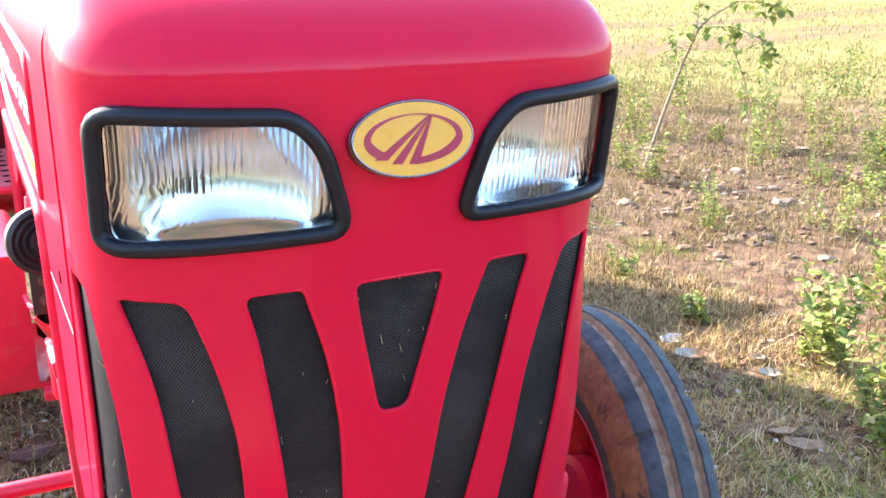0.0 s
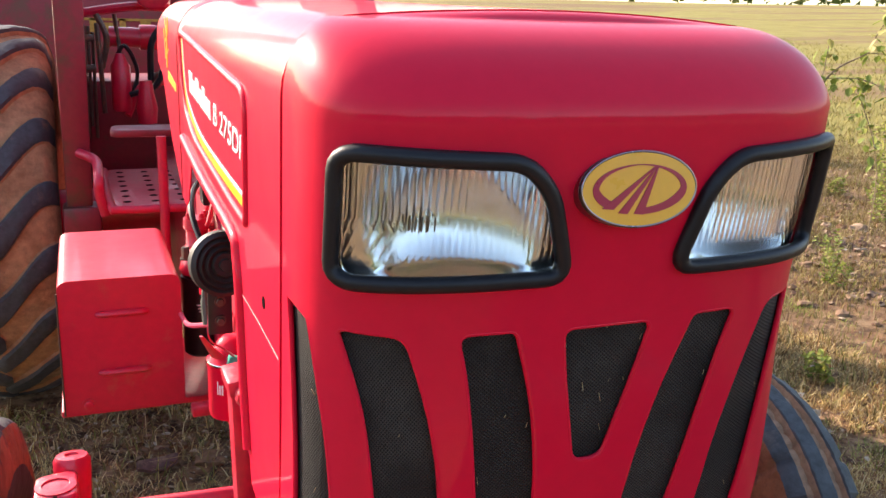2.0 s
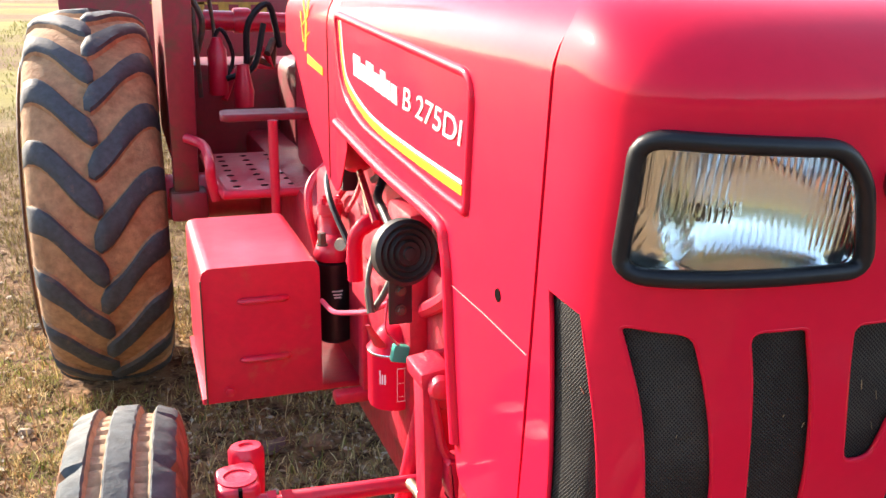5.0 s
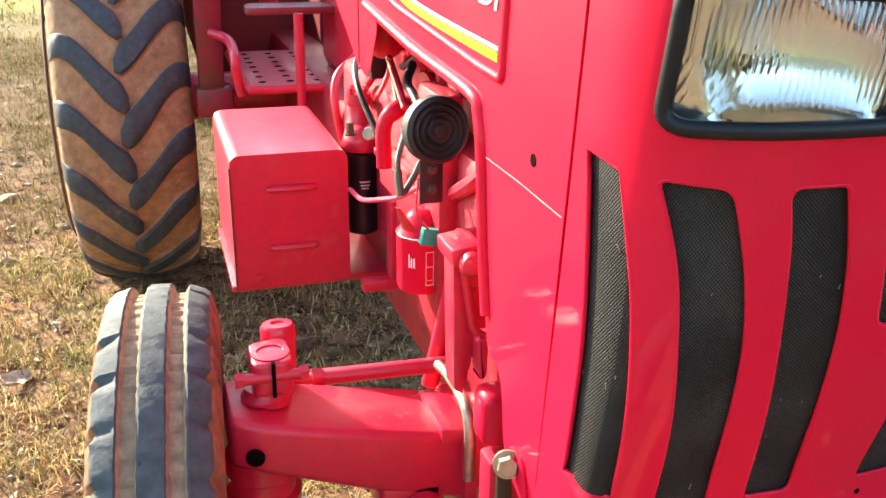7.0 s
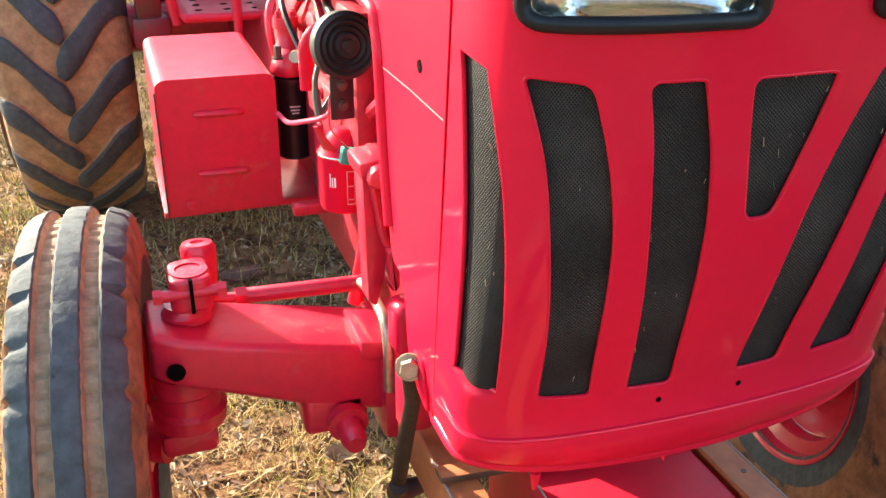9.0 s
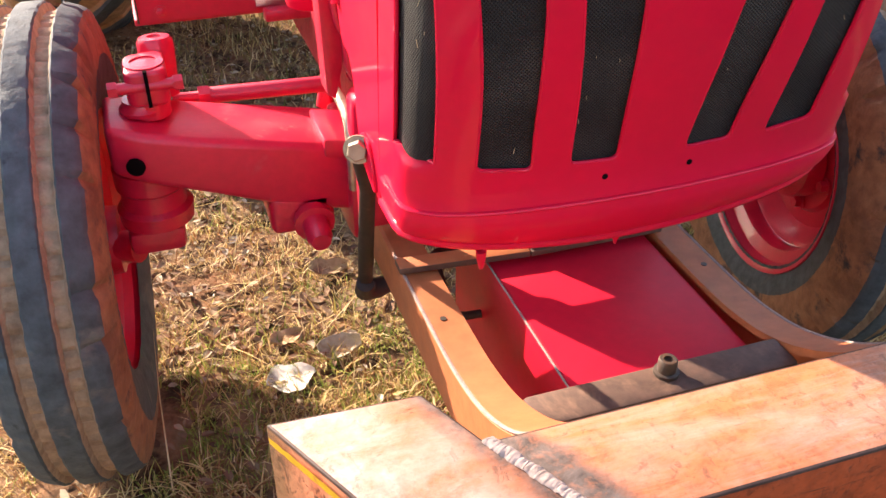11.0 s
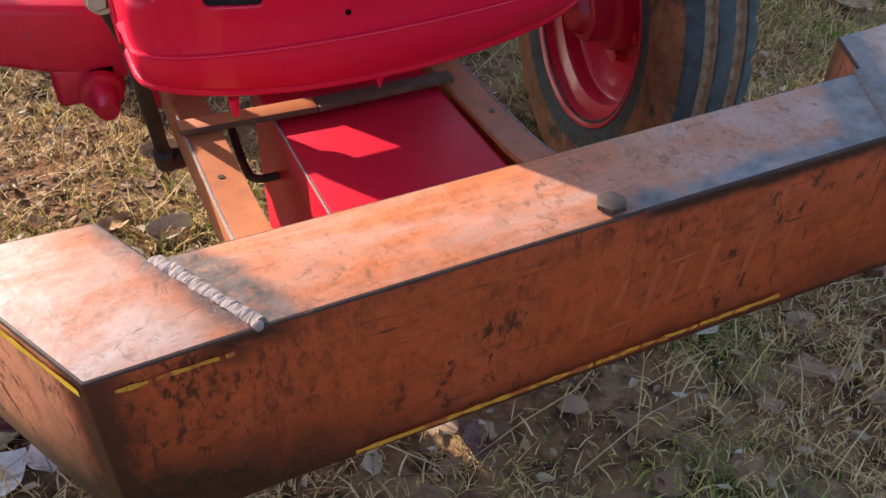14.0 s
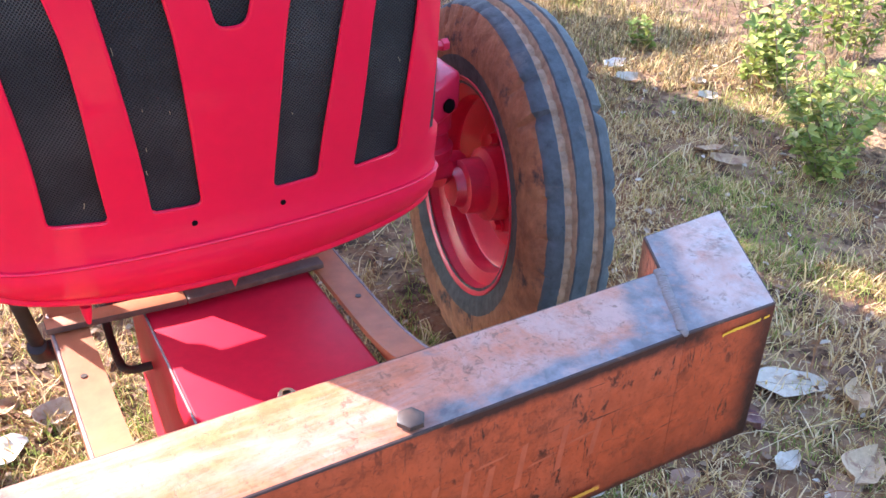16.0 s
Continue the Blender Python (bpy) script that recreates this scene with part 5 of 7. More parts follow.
def front_wheel(sx):
    # the wheels stand turned a little to one side
    at, lean, toe, wide, ri = ((-0.620, 1.854, 0.386), 1.6, -3.8, 0.87, 0.360) if sx < 0 else ((0.641, 1.779, 0.361), 3.0, -7.4, 0.80, 0.357)
    wheel = group_part("front_wheel", tractor, at, "three-rib front wheel with a red rim")
    m = Matrix.Translation(at) @ pose(0, 0, 0, 0, lean, toe) @ Matrix.Diagonal((wide, 1, 1, 1))
    # ribs: shoulder, groove, middle rib, groove, shoulder
    half = [(0.0, ri), (0.0160, ri - 0.0005), (0.0190, ri - 0.003), (0.0225, ri - 0.014), (0.0405, ri - 0.015), (0.0450, ri - 0.006), (0.0480, ri - 0.003), (0.072, ri - 0.010), (0.080, ri - 0.016),
            (0.086, ri - 0.032), (0.092, ri - 0.056), (0.094, ri - 0.078), (0.091, ri - 0.105), (0.086, ri - 0.125), (0.082, ri - 0.138), (0.079, ri - 0.147), (0.076, ri - 0.158)]
    prof = [(-x, r) for x, r in half[:0:-1]] + half
    mats = []
    for a, b in zip(prof, prof[1:]):
        c, r = abs(a[0] + b[0]) / 2, (a[1] + b[1]) / 2
        mats.append(2 if 0.0185 <= c <= 0.0460 else 1 if c > 0.079 and ri - (0.100 if sx > 0 else 0.070) < r < ri - 0.02 else 0)
    bm = bmesh.new()
    rnd = random.Random(20 + sx)
    segs = 288
    rings_ = tyre_ring(bm, prof, segs, m, mats)
    centre, axle_x = m.translation, (m.to_3x3() @ Vector((1, 0, 0))).normalized()
    notch = [rnd.choice((0.2, 0.5, 0.8, 1.0)) for _ in range(segs // 9)]
    for ringi, (x, r) in zip(rings_, prof):
        for k, v in enumerate(ringi):
            jit = Vector((rnd.uniform(-1, 1), rnd.uniform(-1, 1), rnd.uniform(-1, 1))) * 0.0007
            out = (v.co - centre) - axle_x * (v.co - centre).dot(axle_x)
            if abs(x) > 0.07 and r > ri - 0.050:          # shoulder blocks parted by notches
                cut = (1.0 if k % 9 == 0 else 0.55 if k % 9 == 1 else 0.0) * notch[k // 9]
                v.co -= out.normalized() * (0.006 * cut) + axle_x * math.copysign(0.008 * cut, x)
            elif 0.0220 < abs(x) < 0.041:                 # short sipes in the groove floor
                v.co -= out.normalized() * (0.004 if k % 4 == 0 else 0.0)
            v.co += jit
    part("tyre", bm, (tyre_rubber, front_mud, groove_mud), wheel, "worn three-rib tyre with mud in its grooves", 32)
    rim_r = ri - 0.147
    # flange, bead seat and dropped centre of the rim, seen from the tractor's side
    rp = [(0.060, rim_r - 0.008), (0.0655, rim_r - 0.002), (0.0670, rim_r + 0.003), (0.0640, rim_r + 0.004), (0.0590, rim_r - 0.003), (0.0560, rim_r - 0.009), (0.0400, rim_r - 0.013),
          (0.0365, rim_r - 0.022), (0.0300, rim_r - 0.036), (0.0160, rim_r - 0.041), (-0.0120, rim_r - 0.041), (-0.0280, rim_r - 0.030), (-0.0340, rim_r - 0.012), (-0.0560, rim_r - 0.008), (-0.0640, rim_r + 0.004)]
    bm = bmesh.new()
    tyre_ring(bm, [(-sx * u / wide, r) for u, r in rp], 72, m)
    part("rim", bm, rim_paint, wheel, "red steel rim with a dropped centre", 30)
    bm = bmesh.new()
    disc = [(0.000, rim_r - 0.042), (-0.006, rim_r - 0.052), (-0.020, rim_r - 0.062), (-0.030, rim_r - 0.076), (-0.026, 0.105), (-0.016, 0.098), (-0.014, 0.070), (-0.030, 0.055), (-0.034, 0.0005)]
    tyre_ring(bm, [(-sx * u / wide, r) for u, r in disc], 56, m)
    part("disc", bm, rim_paint, wheel, "red pressed wheel disc", 40)
    bm = bmesh.new()
    tyre_ring(bm, [(-sx * u / wide, r) for u, r in ((0.090, 0.0005), (0.090, 0.034), (0.072, 0.040), (0.068, 0.052), (0.030, 0.056), (0.022, 0.072), (-0.010, 0.074), (-0.016, 0.060))], 36, m)
    part("hub", bm, red_cast, wheel, "red greasy hub", 40)
    inward = (m.to_3x3() @ Vector((-sx, 0, 0))).normalized()
    for k in range(6):
        a = 2 * math.pi * k / 6 + 0.2
        p = m @ Vector((sx * 0.012 / wide, 0.086 * math.cos(a), 0.086 * math.sin(a)))
        part("wheel_nut", hex_bolt(p, inward, 0.011, 0.014), red_cast, wheel)


front_wheel(-1)
front_wheel(1)


def rear_wheel(sx):
    wheel = group_part("rear_wheel", tractor, (sx * 0.66, 3.88, 0.63), "large lugged rear wheel caked with dry mud")
    m = Matrix.Translation((sx * 0.672, 3.930, 0.622)) @ Matrix.Diagonal((1.1, 1, 1, 1))
    R0 = 0.600
    half = [(0.0, R0), (0.08, R0 - 0.005), (0.135, R0 - 0.020), (0.160, R0 - 0.045), (0.172, R0 - 0.09), (0.172, R0 - 0.14), (0.150, R0 - 0.20), (0.125, R0 - 0.235)]
    prof = [(-x, r) for x, r in half[:0:-1]] + half
    bm = bmesh.new()
    tyre_ring(bm, prof, 96, m)
    part("tyre", bm, tyre_mud, wheel, "mud-caked tyre carcass", 45)
    rnd = random.Random(31)
    lugs = 19
    LUG_WAY = -1.0
    for k in range(2 * lugs):
        side = 1 if k % 2 else -1
        a0 = 2 * math.pi * (k / 2 + (0.0 if side > 0 else 0.02)) / lugs
        bm = bmesh.new()
        rows = []
        steps = 12
        for i in range(steps + 1):
            t = i / steps
            x = side * (-0.014 + 0.186 * t)
            ang = a0 + (0.285 * (1 - (1 - t) ** 1.40) - 0.022 * math.sin(2 * math.pi * t)) * LUG_WAY
            base = float(np.interp(abs(x), [p[0] for p in half[:5]], [p[1] for p in half[:5]]))
            hgt = 0.023 * (1 - 0.15 * t)
            blunt = min(1.0, 0.40 + 0.60 * math.sqrt(max(0.0, 1 - (1 - min(1.0, t / 0.16)) ** 2)))
            wid = (0.052 - 0.012 * t + 0.004 * math.sin(6 * t + k)) / R0 * blunt
            row = []
            if i in (0, steps):
                hgt *= 0.6
            worn = 0.003 * noise.noise(Vector((k * 1.7, t * 4, 2)))
            for da, h in ((-wid * 1.12, -0.006), (-wid * 0.94, hgt * 0.55), (-wid * 0.74, hgt), (0.0, hgt + 0.001), (wid * 0.74, hgt), (wid * 0.94, hgt * 0.55), (wid * 1.12, -0.006)):
                r = base + h + (worn if h > 0.01 else 0) + rnd.uniform(-0.0009, 0.0009)
                row.append(bm.verts.new(m @ Vector((x, r * math.cos(ang + da), r * math.sin(ang + da)))))
            rows.append(row)
        for a, b in zip(rows, rows[1:]):
            for i in range(6):
                bm.faces.new((a[i], a[i + 1], b[i + 1], b[i])).material_index = 1 if i in (0, 5) else 0
        bm.faces.new(rows[0]).material_index = 1
        bm.faces.new(rows[-1]).material_index = 1
        part("lug", bm, (lug_rubber, tyre_mud), wheel, "", 50)
    bm = bmesh.new()
    tyre_ring(bm, [(-0.13, R0 - 0.225), (-0.125, R0 - 0.25), (-0.04, R0 - 0.30), (0.04, R0 - 0.30), (0.125, R0 - 0.25), (0.13, R0 - 0.225)], 56, m)
    part("rim", bm, red_dusty, wheel, "red steel rim", 40)
    bm = bmesh.new()
    tyre_ring(bm, [(0.0, R0 - 0.30), (sx * -0.02, 0.20), (0.0, 0.12), (0.0, 0.001)], 48, m)
    part("disc", bm, red_dusty, wheel, "red wheel disc", 40)
    hoop = [m @ Vector((sx * 0.186, 0.45 * math.cos(a), 0.45 * math.sin(a))) for a in [2 * math.pi * i / 64 for i in range(64)]]
    part("iron_hoop", tube(hoop, 0.016, 8, closed=True, flat=0.35), rusty_tube, wheel, "rusty iron hoop beside the tyre")
    for k in range(6):
        a = math.pi / 3 * k + 0.3
        part("hoop_stay", tube([m @ Vector((sx * 0.186, 0.445 * math.cos(a), 0.445 * math.sin(a))), m @ Vector((sx * 0.02, 0.29 * math.cos(a), 0.29 * math.sin(a)))], 0.009, 6), dark_steel, wheel)
    return wheel


rear_wheel(-1)
rear_wheel(1)

# ---- tractor: engine bay on the near side ----
engine = group_part("engine", tractor, (0, 2.3, 0.5), "red painted diesel engine with pipes and filters")
part("block", box((-0.17, 1.72, 0.48), (0.17, 2.75, 0.92), 0.02), engine_paint, engine)
part("cylinder_head", box((-0.13, 1.80, 0.92), (0.13, 2.65, 1.05), 0.015), engine_paint, engine)
part("front_plate", box((-0.20, 1.90, 0.60), (-0.16, 2.02, 1.00), 0.012), engine_paint, engine)
part("radiator_back", box((-0.235, 1.50, 0.78), (0.235, 1.56, 1.20), 0.01), engine_paint, engine)
# hidden box added under the bonnet to keep sun off the far tyre
part("valve_cover", box((-0.12, 1.78, 1.045), (0.16, 2.60, 1.225), 0.03, 3), engine_paint, engine)
part("gearbox", box((-0.16, 2.75, 0.42), (0.16, 4.3, 0.80), 0.03), engine_paint, engine)
for k in range(5):
    part("head_bolt", hex_bolt((-0.131, 1.88 + 0.11 * k, 0.985), (-1, 0, 0), 0.010, 0.010), red_cast, engine)
    part("block_bolt", hex_bolt((-0.171, 1.95 + 0.12 * k, 0.880), (-1, 0, 0), 0.009, 0.009), red_cast, engine)
part("side_cover", box((-0.190, 2.02, 0.640), (-0.168, 2.34, 0.830), 0.008, 2), engine_paint, engine)
for y, z in ((2.04, 0.66), (2.04, 0.81), (2.18, 0.81), (2.32, 0.81)):
    part("cover_bolt", hex_bolt((-0.190, y, z), (-1, 0, 0), 0.008, 0.007), red_cast, engine)
part("manifold", tube(spline([(-0.145, 1.84, 1.040), (-0.148, 1.98, 1.040), (-0.146, 2.16, 1.038), (-0.135, 2.24, 1.030)], 6), 0.018, 14), engine_paint, engine, "red manifold pipe along the engine")
for k in range(3):
    part("manifold_flange", box((-0.176, 1.90 + 0.19 * k, 1.002), (-0.128, 1.94 + 0.19 * k, 1.058), 0.006), red_cast, engine)
part("sediment_bowl", lathe([(0.0, 0.0), (0.014, 0.001), (0.025, 0.007), (0.033, 0.020), (0.036, 0.040), (0.036, 0.110)], Matrix.Translation((-0.190, 2.255, 0.996)), 24), red_cast, engine, "rounded red underside of the tank")
part("rubber_mount", box((-0.206, 2.300, 0.950), (-0.170, 2.345, 1.060), 0.005), black_rubber, engine, "black rubber mount")
part("injector_pipe", tube(spline([(-0.200, 2.180, 1.010), (-0.200, 2.190, 0.985), (-0.200, 2.235, 0.950), (-0.200, 2.290, 0.917)], 7), 0.0048, 8), red_cast, engine, "thin bent red pipe")
part("injector_pipe", tube(spline([(-0.197, 2.200, 1.005), (-0.200, 2.160, 0.990), (-0.202, 2.110, 0.965), (-0.202, 2.075, 0.945)], 7), 0.0068, 8), red_cast, engine, "bent red pipe")
part("injector_pipe", tube(spline([(-0.190, 2.225, 0.995), (-0.192, 2.190, 0.960), (-0.194, 2.150, 0.925)], 7), 0.0030, 8), steel, engine, "thin bare steel pipe")
part("breather_hose", tube(spline([(-0.180, 2.110, 1.010), (-0.196, 2.085, 0.985), (-0.203, 2.020, 0.975), (-0.206, 1.950, 0.955)], 7), 0.0075, 10), black_rubber, engine, "black rubber hose")
for k in range(4):
    a_ = math.pi / 2 * k + 0.5
    part("pump_stud", hex_bolt((-0.205 + 0.019 * math.cos(a_), 2.42 + 0.019 * math.sin(a_), 0.903), (0, 0, 1), 0.0055, 0.012), red_cast, engine)
part("return_hose", tube(spline([(-0.150, 2.46, 1.00), (-0.200, 2.44, 0.965), (-0.222, 2.34, 0.930), (-0.205, 2.26, 0.860)], 7), 0.006, 8), black_rubber, engine, "thin black rubber hose")
part("pump_body", lathe([(0.022, 0.0), (0.026, 0.01), (0.026, 0.05), (0.022, 0.055), (0.022, 0.085), (0.027, 0.088), (0.026, 0.108), (0, 0.108)], Matrix.Translation((-0.205, 2.42, 0.795)), 20), red_cast, engine, "red pump body")
part("inlet_pipe", tube(spline([(-0.10, 2.18, 0.935), (-0.17, 2.15, 0.935), (-0.205, 2.14, 0.925), (-0.222, 2.14, 0.90), (-0.222, 2.14, 0.83)], 6), [0.0150] * 14 + [0.0135] * 11, 14), red_paint, engine, "fat bent red pipe")
part("pipe_flange", lathe([(0.030, -0.006), (0.030, 0.006)], axis_pose((-0.14, 2.165, 0.955), (1, 0.2, 0)), 18), red_cast, engine)
for a, b, c, r in (((-0.10, 2.05, 1.09), (-0.15, 2.2, 1.04), (-0.18, 2.55, 0.93), 0.008), ((-0.05, 2.25, 1.06), (-0.14, 2.35, 1.0), (-0.20, 2.5, 0.86), 0.008), ((-0.16, 1.75, 0.95), (-0.18, 1.8, 0.90), (-0.17, 1.95, 0.83), 0.012)):
    part("fuel_pipe", tube(spline([a, b, c], 8), r, 8), red_cast, engine)
for k in range(3):
    part("black_hose", tube(spline([(-0.08 - 0.02 * k, 2.0 + 0.12 * k, 1.09), (-0.14, 2.1 + 0.12 * k, 1.05), (-0.16, 2.25 + 0.1 * k, 0.98)], 8), 0.007, 8), black_rubber, engine, "black rubber hose")
oil = part("oil_filter", lathe([(0.0, 0.0), (0.030, 0.0), (0.0385, 0.004), (0.0405, 0.010), (0.0405, 0.086), (0.042, 0.089), (0.042, 0.096), (0.0385, 0.099), (0.034, 0.108), (0.024, 0.124), (0.016, 0.132), (0, 0.134)], Matrix.Translation((-0.2075, 1.955, 0.682)), 36), red_paint, engine, "red oil filter canister")
part("filter_band", lathe([(0.0422, 0.0), (0.0428, 0.001), (0.0428, 0.003), (0.0422, 0.004)], Matrix.Translation((-0.2075, 1.955, 0.7745)), 36, False), chrome, oil, "pale ring")
bm = bmesh.new()
for a0, a1, z0, z1 in ((-1.72, -1.70, 0.702, 0.757), (-1.12, -1.10, 0.702, 0.757), (-1.43, -1.415, 0.702, 0.757), (-1.72, -1.10, 0.702, 0.703), (-1.72, -1.10, 0.756, 0.757), (-1.66, -1.58, 0.732, 0.7332), (-1.54, -1.47, 0.732, 0.7332), (-1.66, -1.60, 0.710, 0.711), (-1.56, -1.48, 0.710, 0.711), (-1.39, -1.15, 0.749, 0.750), (-1.39, -1.18, 0.744, 0.745), (-1.39, -1.15, 0.739, 0.740), (-2.40, -2.35, 0.730, 0.752), (-2.31, -2.25, 0.730, 0.746), (-2.21, -2.14, 0.730, 0.746)):
    n_s = max(2, int((a1 - a0) / 0.1))
    q = [[bm.verts.new((-0.2075 + 0.0409 * math.cos(a0 + (a1 - a0) * i / n_s), 1.955 + 0.0409 * math.sin(a0 + (a1 - a0) * i / n_s), z)) for z in (z0, z1)] for i in range(n_s + 1)]
    for u, v in zip(q, q[1:]):
        bm.faces.new((u[0], v[0], v[1], u[1]))
part("label_print", bm, white_decal, oil, "thin white printed box")
fuel = part("fuel_filter", lathe([(0.0, 0.0), (0.030, 0.0), (0.036, 0.006), (0.036, 0.15), (0.038, 0.155), (0.038, 0.165), (0.02, 0.17), (0, 0.17)], Matrix.Translation((-0.205, 2.40, 0.625)), 26), black_paint, engine, "black spin-on filter")
bm = bmesh.new()
for z0, a0, a1 in ((0.735, -1.9, -1.3), (0.728, -1.85, -1.35), (0.722, -1.8, -1.4)):
    q = [[bm.verts.new((-0.205 + 0.0366 * math.cos(a0 + (a1 - a0) * i / 6), 2.40 + 0.0366 * math.sin(a0 + (a1 - a0) * i / 6), z)) for z in (z0, z0 + 0.003)] for i in range(7)]
    for u, v in zip(q, q[1:]):
        bm.faces.new((u[0], v[0], v[1], u[1]))
part("label_print", bm, white_decal, fuel, "small grey mark")
part("filter_head", lathe([(0.036, 0.0), (0.04, 0.01), (0.03, 0.04), (0.015, 0.05), (0, 0.05)], Matrix.Translation((-0.205, 2.40, 0.795)), 20), red_cast, engine)
part("bleed_screw", hex_bolt((-0.235, 2.36, 0.835), (0, 0, 1), 0.008, 0.024), dark_steel, engine)
part("banjo", lathe([(0.011, -0.013), (0.013, 0.0), (0.011, 0.013)], axis_pose((-0.21, 2.30, 0.85), (-0.5, -1, 0.2)), 14), steel, engine, "brass coloured union")
part("chassis_rail", box((-0.2515, 2.19, 0.575), (-0.15, 2.22, 0.597), 0.005), red_cast, engine)
part("rail_upright", box((-0.200, 2.188, 0.598), (-0.185, 2.222, 0.75), 0.004), red_cast, engine)

horn = part("horn", lathe([(0.040, 0.022), (0.0435, 0.018), (0.0435, 0.0), (0.038, -0.005), (0.034, -0.002), (0.031, -0.007), (0.026, -0.003), (0.023, -0.008), (0.018, -0.004), (0.015, -0.009), (0.009, -0.008), (0.008, -0.012), (0.0, -0.013)][::-1], axis_pose((-0.244, 1.760, 0.985), (-0.12, 1, -0.1)), 36), horn_black, tractor, "round black disc horn with concentric rings")
part("horn_bracket", box((-0.266, 1.768, 0.885), (-0.234, 1.773, 0.965), 0.002), black_paint, horn, "black bracket")
for z in (0.932, 0.905):
    part("bracket_bolt", hex_bolt((-0.250, 1.768, z), (0, -1, 0), 0.0055, 0.006), dark_steel, horn)
part("horn_wire", tube(spline([(-0.262, 1.79, 0.915), (-0.262, 1.80, 0.87), (-0.232, 1.88, 0.822), (-0.214, 1.905, 0.798)], 6), 0.0014, 6), wire_pink, horn, "thin red wire")
part("horn_wire", tube(spline([(-0.232, 1.88, 0.822), (-0.222, 1.895, 0.810), (-0.211, 1.905, 0.797)], 6), 0.0009, 6), white_decal, horn, "thin white wire")
part("filter_stay", tube([(-0.262, 1.90, 0.838), (-0.236, 1.93, 0.792)], [0.004, 0.012], 8, flat=0.4), red_cast, engine)
part("connector", box((-0.224, 1.900, 0.772), (-0.199, 1.914, 0.798), 0.002, 2, Matrix.Translation((-0.211, 1.905, 0.785)) @ Matrix.Rotation(radians(12), 4, "Y") @ Matrix.Translation((0.211, -1.905, -0.785))), green_tag, horn, "small green plastic connector")
part("cable", tube(spline([(-0.258, 2.26, 0.757), (-0.253, 2.18, 0.762), (-0.238, 2.10, 0.786), (-0.221, 2.04, 0.808), (-0.206, 1.98, 0.842)], 8), 0.0045, 8), wire_pink, engine, "pink cable")
part("loom", tube(spline([(-0.249, 1.93, 0.845), (-0.250, 1.94, 0.875), (-0.247, 1.95, 0.90), (-0.225, 1.99, 0.93)], 6), [0.0065] * 8 + [0.0045] * 11, 8), wire_grey, engine, "taped wiring loom")
part("loom", tube(spline([(-0.243, 1.935, 0.848), (-0.225, 1.945, 0.868), (-0.212, 1.95, 0.89)], 6), 0.005, 8), wire_grey, engine, "taped wiring loom")

# ---- tractor: battery box, footplate, fender ----
bx = part("battery_box", prism(rounded([(-0.470, 0.560), (-0.252, 0.560), (-0.252, 0.822), (-0.470, 0.822)], [0.002, 0.002, 0.022, 0.022]), "y", 2.305, 2.70), red_dusty, tractor, "red sheet-metal battery box with pressed ribs", 40)
for z in (0.755, 0.640):
    part("pressed_rib", tube([(-0.4045, 2.306, z), (-0.400, 2.303, z), (-0.394, 2.302, z), (-0.324, 2.302, z), (-0.318, 2.303, z), (-0.3135, 2.306, z)], [0.005, 0.0085, 0.0095, 0.0095, 0.0085, 0.005], 12, flat=0.7, up=(0, 0, 1)), red_dusty, bx)
part("edge_seam", tube([(-0.4705, 2.303, 0.560), (-0.4705, 2.303, 0.80)], 0.002, 6), dark_steel, bx)
part("box_bolt", hex_bolt((-0.428, 2.305, 0.578), (0, -1, 0), 0.009, 0.006), red_cast, bx)
part("box_tray", box((-0.478, 2.33, 0.545), (-0.16, 2.68, 0.558), 0.003), red_cast, bx)

step = part("footplate", prism(rounded([(-0.345, 3.10), (-0.02, 3.10), (-0.02, 3.72), (-0.345, 3.72)], 0.04), "z", 0.772, 0.790, 0.004, 2), red_dusty, tractor, "red perforated footplate dulled by boots")
for i in range(4):
    for j in range(7):
        part("grip_hole", lathe([(0.011, 0.0), (0.011, 0.001)], Matrix.Translation((-0.305 + 0.075 * i, 3.17 + 0.08 * j, 0.7902)), 8), dark_hollow, step)
part("edge_roll", tube(spline([(-0.35, 3.72, 0.785), (-0.352, 3.4, 0.785), (-0.345, 3.12, 0.785), (-0.31, 3.09, 0.785), (-0.02, 3.09, 0.785)], 6), 0.012, 10), red_dusty, step)
part("guard_rail", tube(spline([(-0.362, 3.16, 0.76), (-0.375, 3.15, 0.82), (-0.375, 3.16, 0.86), (-0.378, 3.30, 0.885), (-0.42, 3.36, 0.90)], 6), 0.014, 10), red_dusty, step, "bent red guard rail")
part("pedal_post", tube([(-0.215, 3.08, 0.62), (-0.215, 3.08, 0.98)], 0.013, 10), red_dusty, tractor)
part("pedal_plate", prism(rounded([(-0.34, 3.18), (-0.06, 3.18), (-0.08, 3.30), (-0.33, 3.30)], 0.03), "z", 0.965, 0.985, 0.004, 2), maroon, tractor, "small dull red pedal plate")
part("brake_rod", tube(spline([(-0.16, 2.80, 0.70), (-0.175, 2.82, 0.80), (-0.16, 2.85, 0.86), (-0.10, 2.9, 0.90)], 6), 0.010, 8), red_cast, tractor)
part("clutch_housing", box((-0.10, 3.0, 0.80), (0.10, 3.4, 1.25), 0.03), red_cast, tractor)
part("steering_column", tube([(0.0, 2.75, 1.1), (0.0, 3.1, 1.45)], 0.03, 12), maroon, tractor)
part("lever_housing", lathe([(0.03, 0.0), (0.035, 0.05), (0.025, 0.10), (0.02, 0.14), (0, 0.14)], Matrix.Translation((-0.20, 3.80, 0.93)), 16), red_cast, tractor)
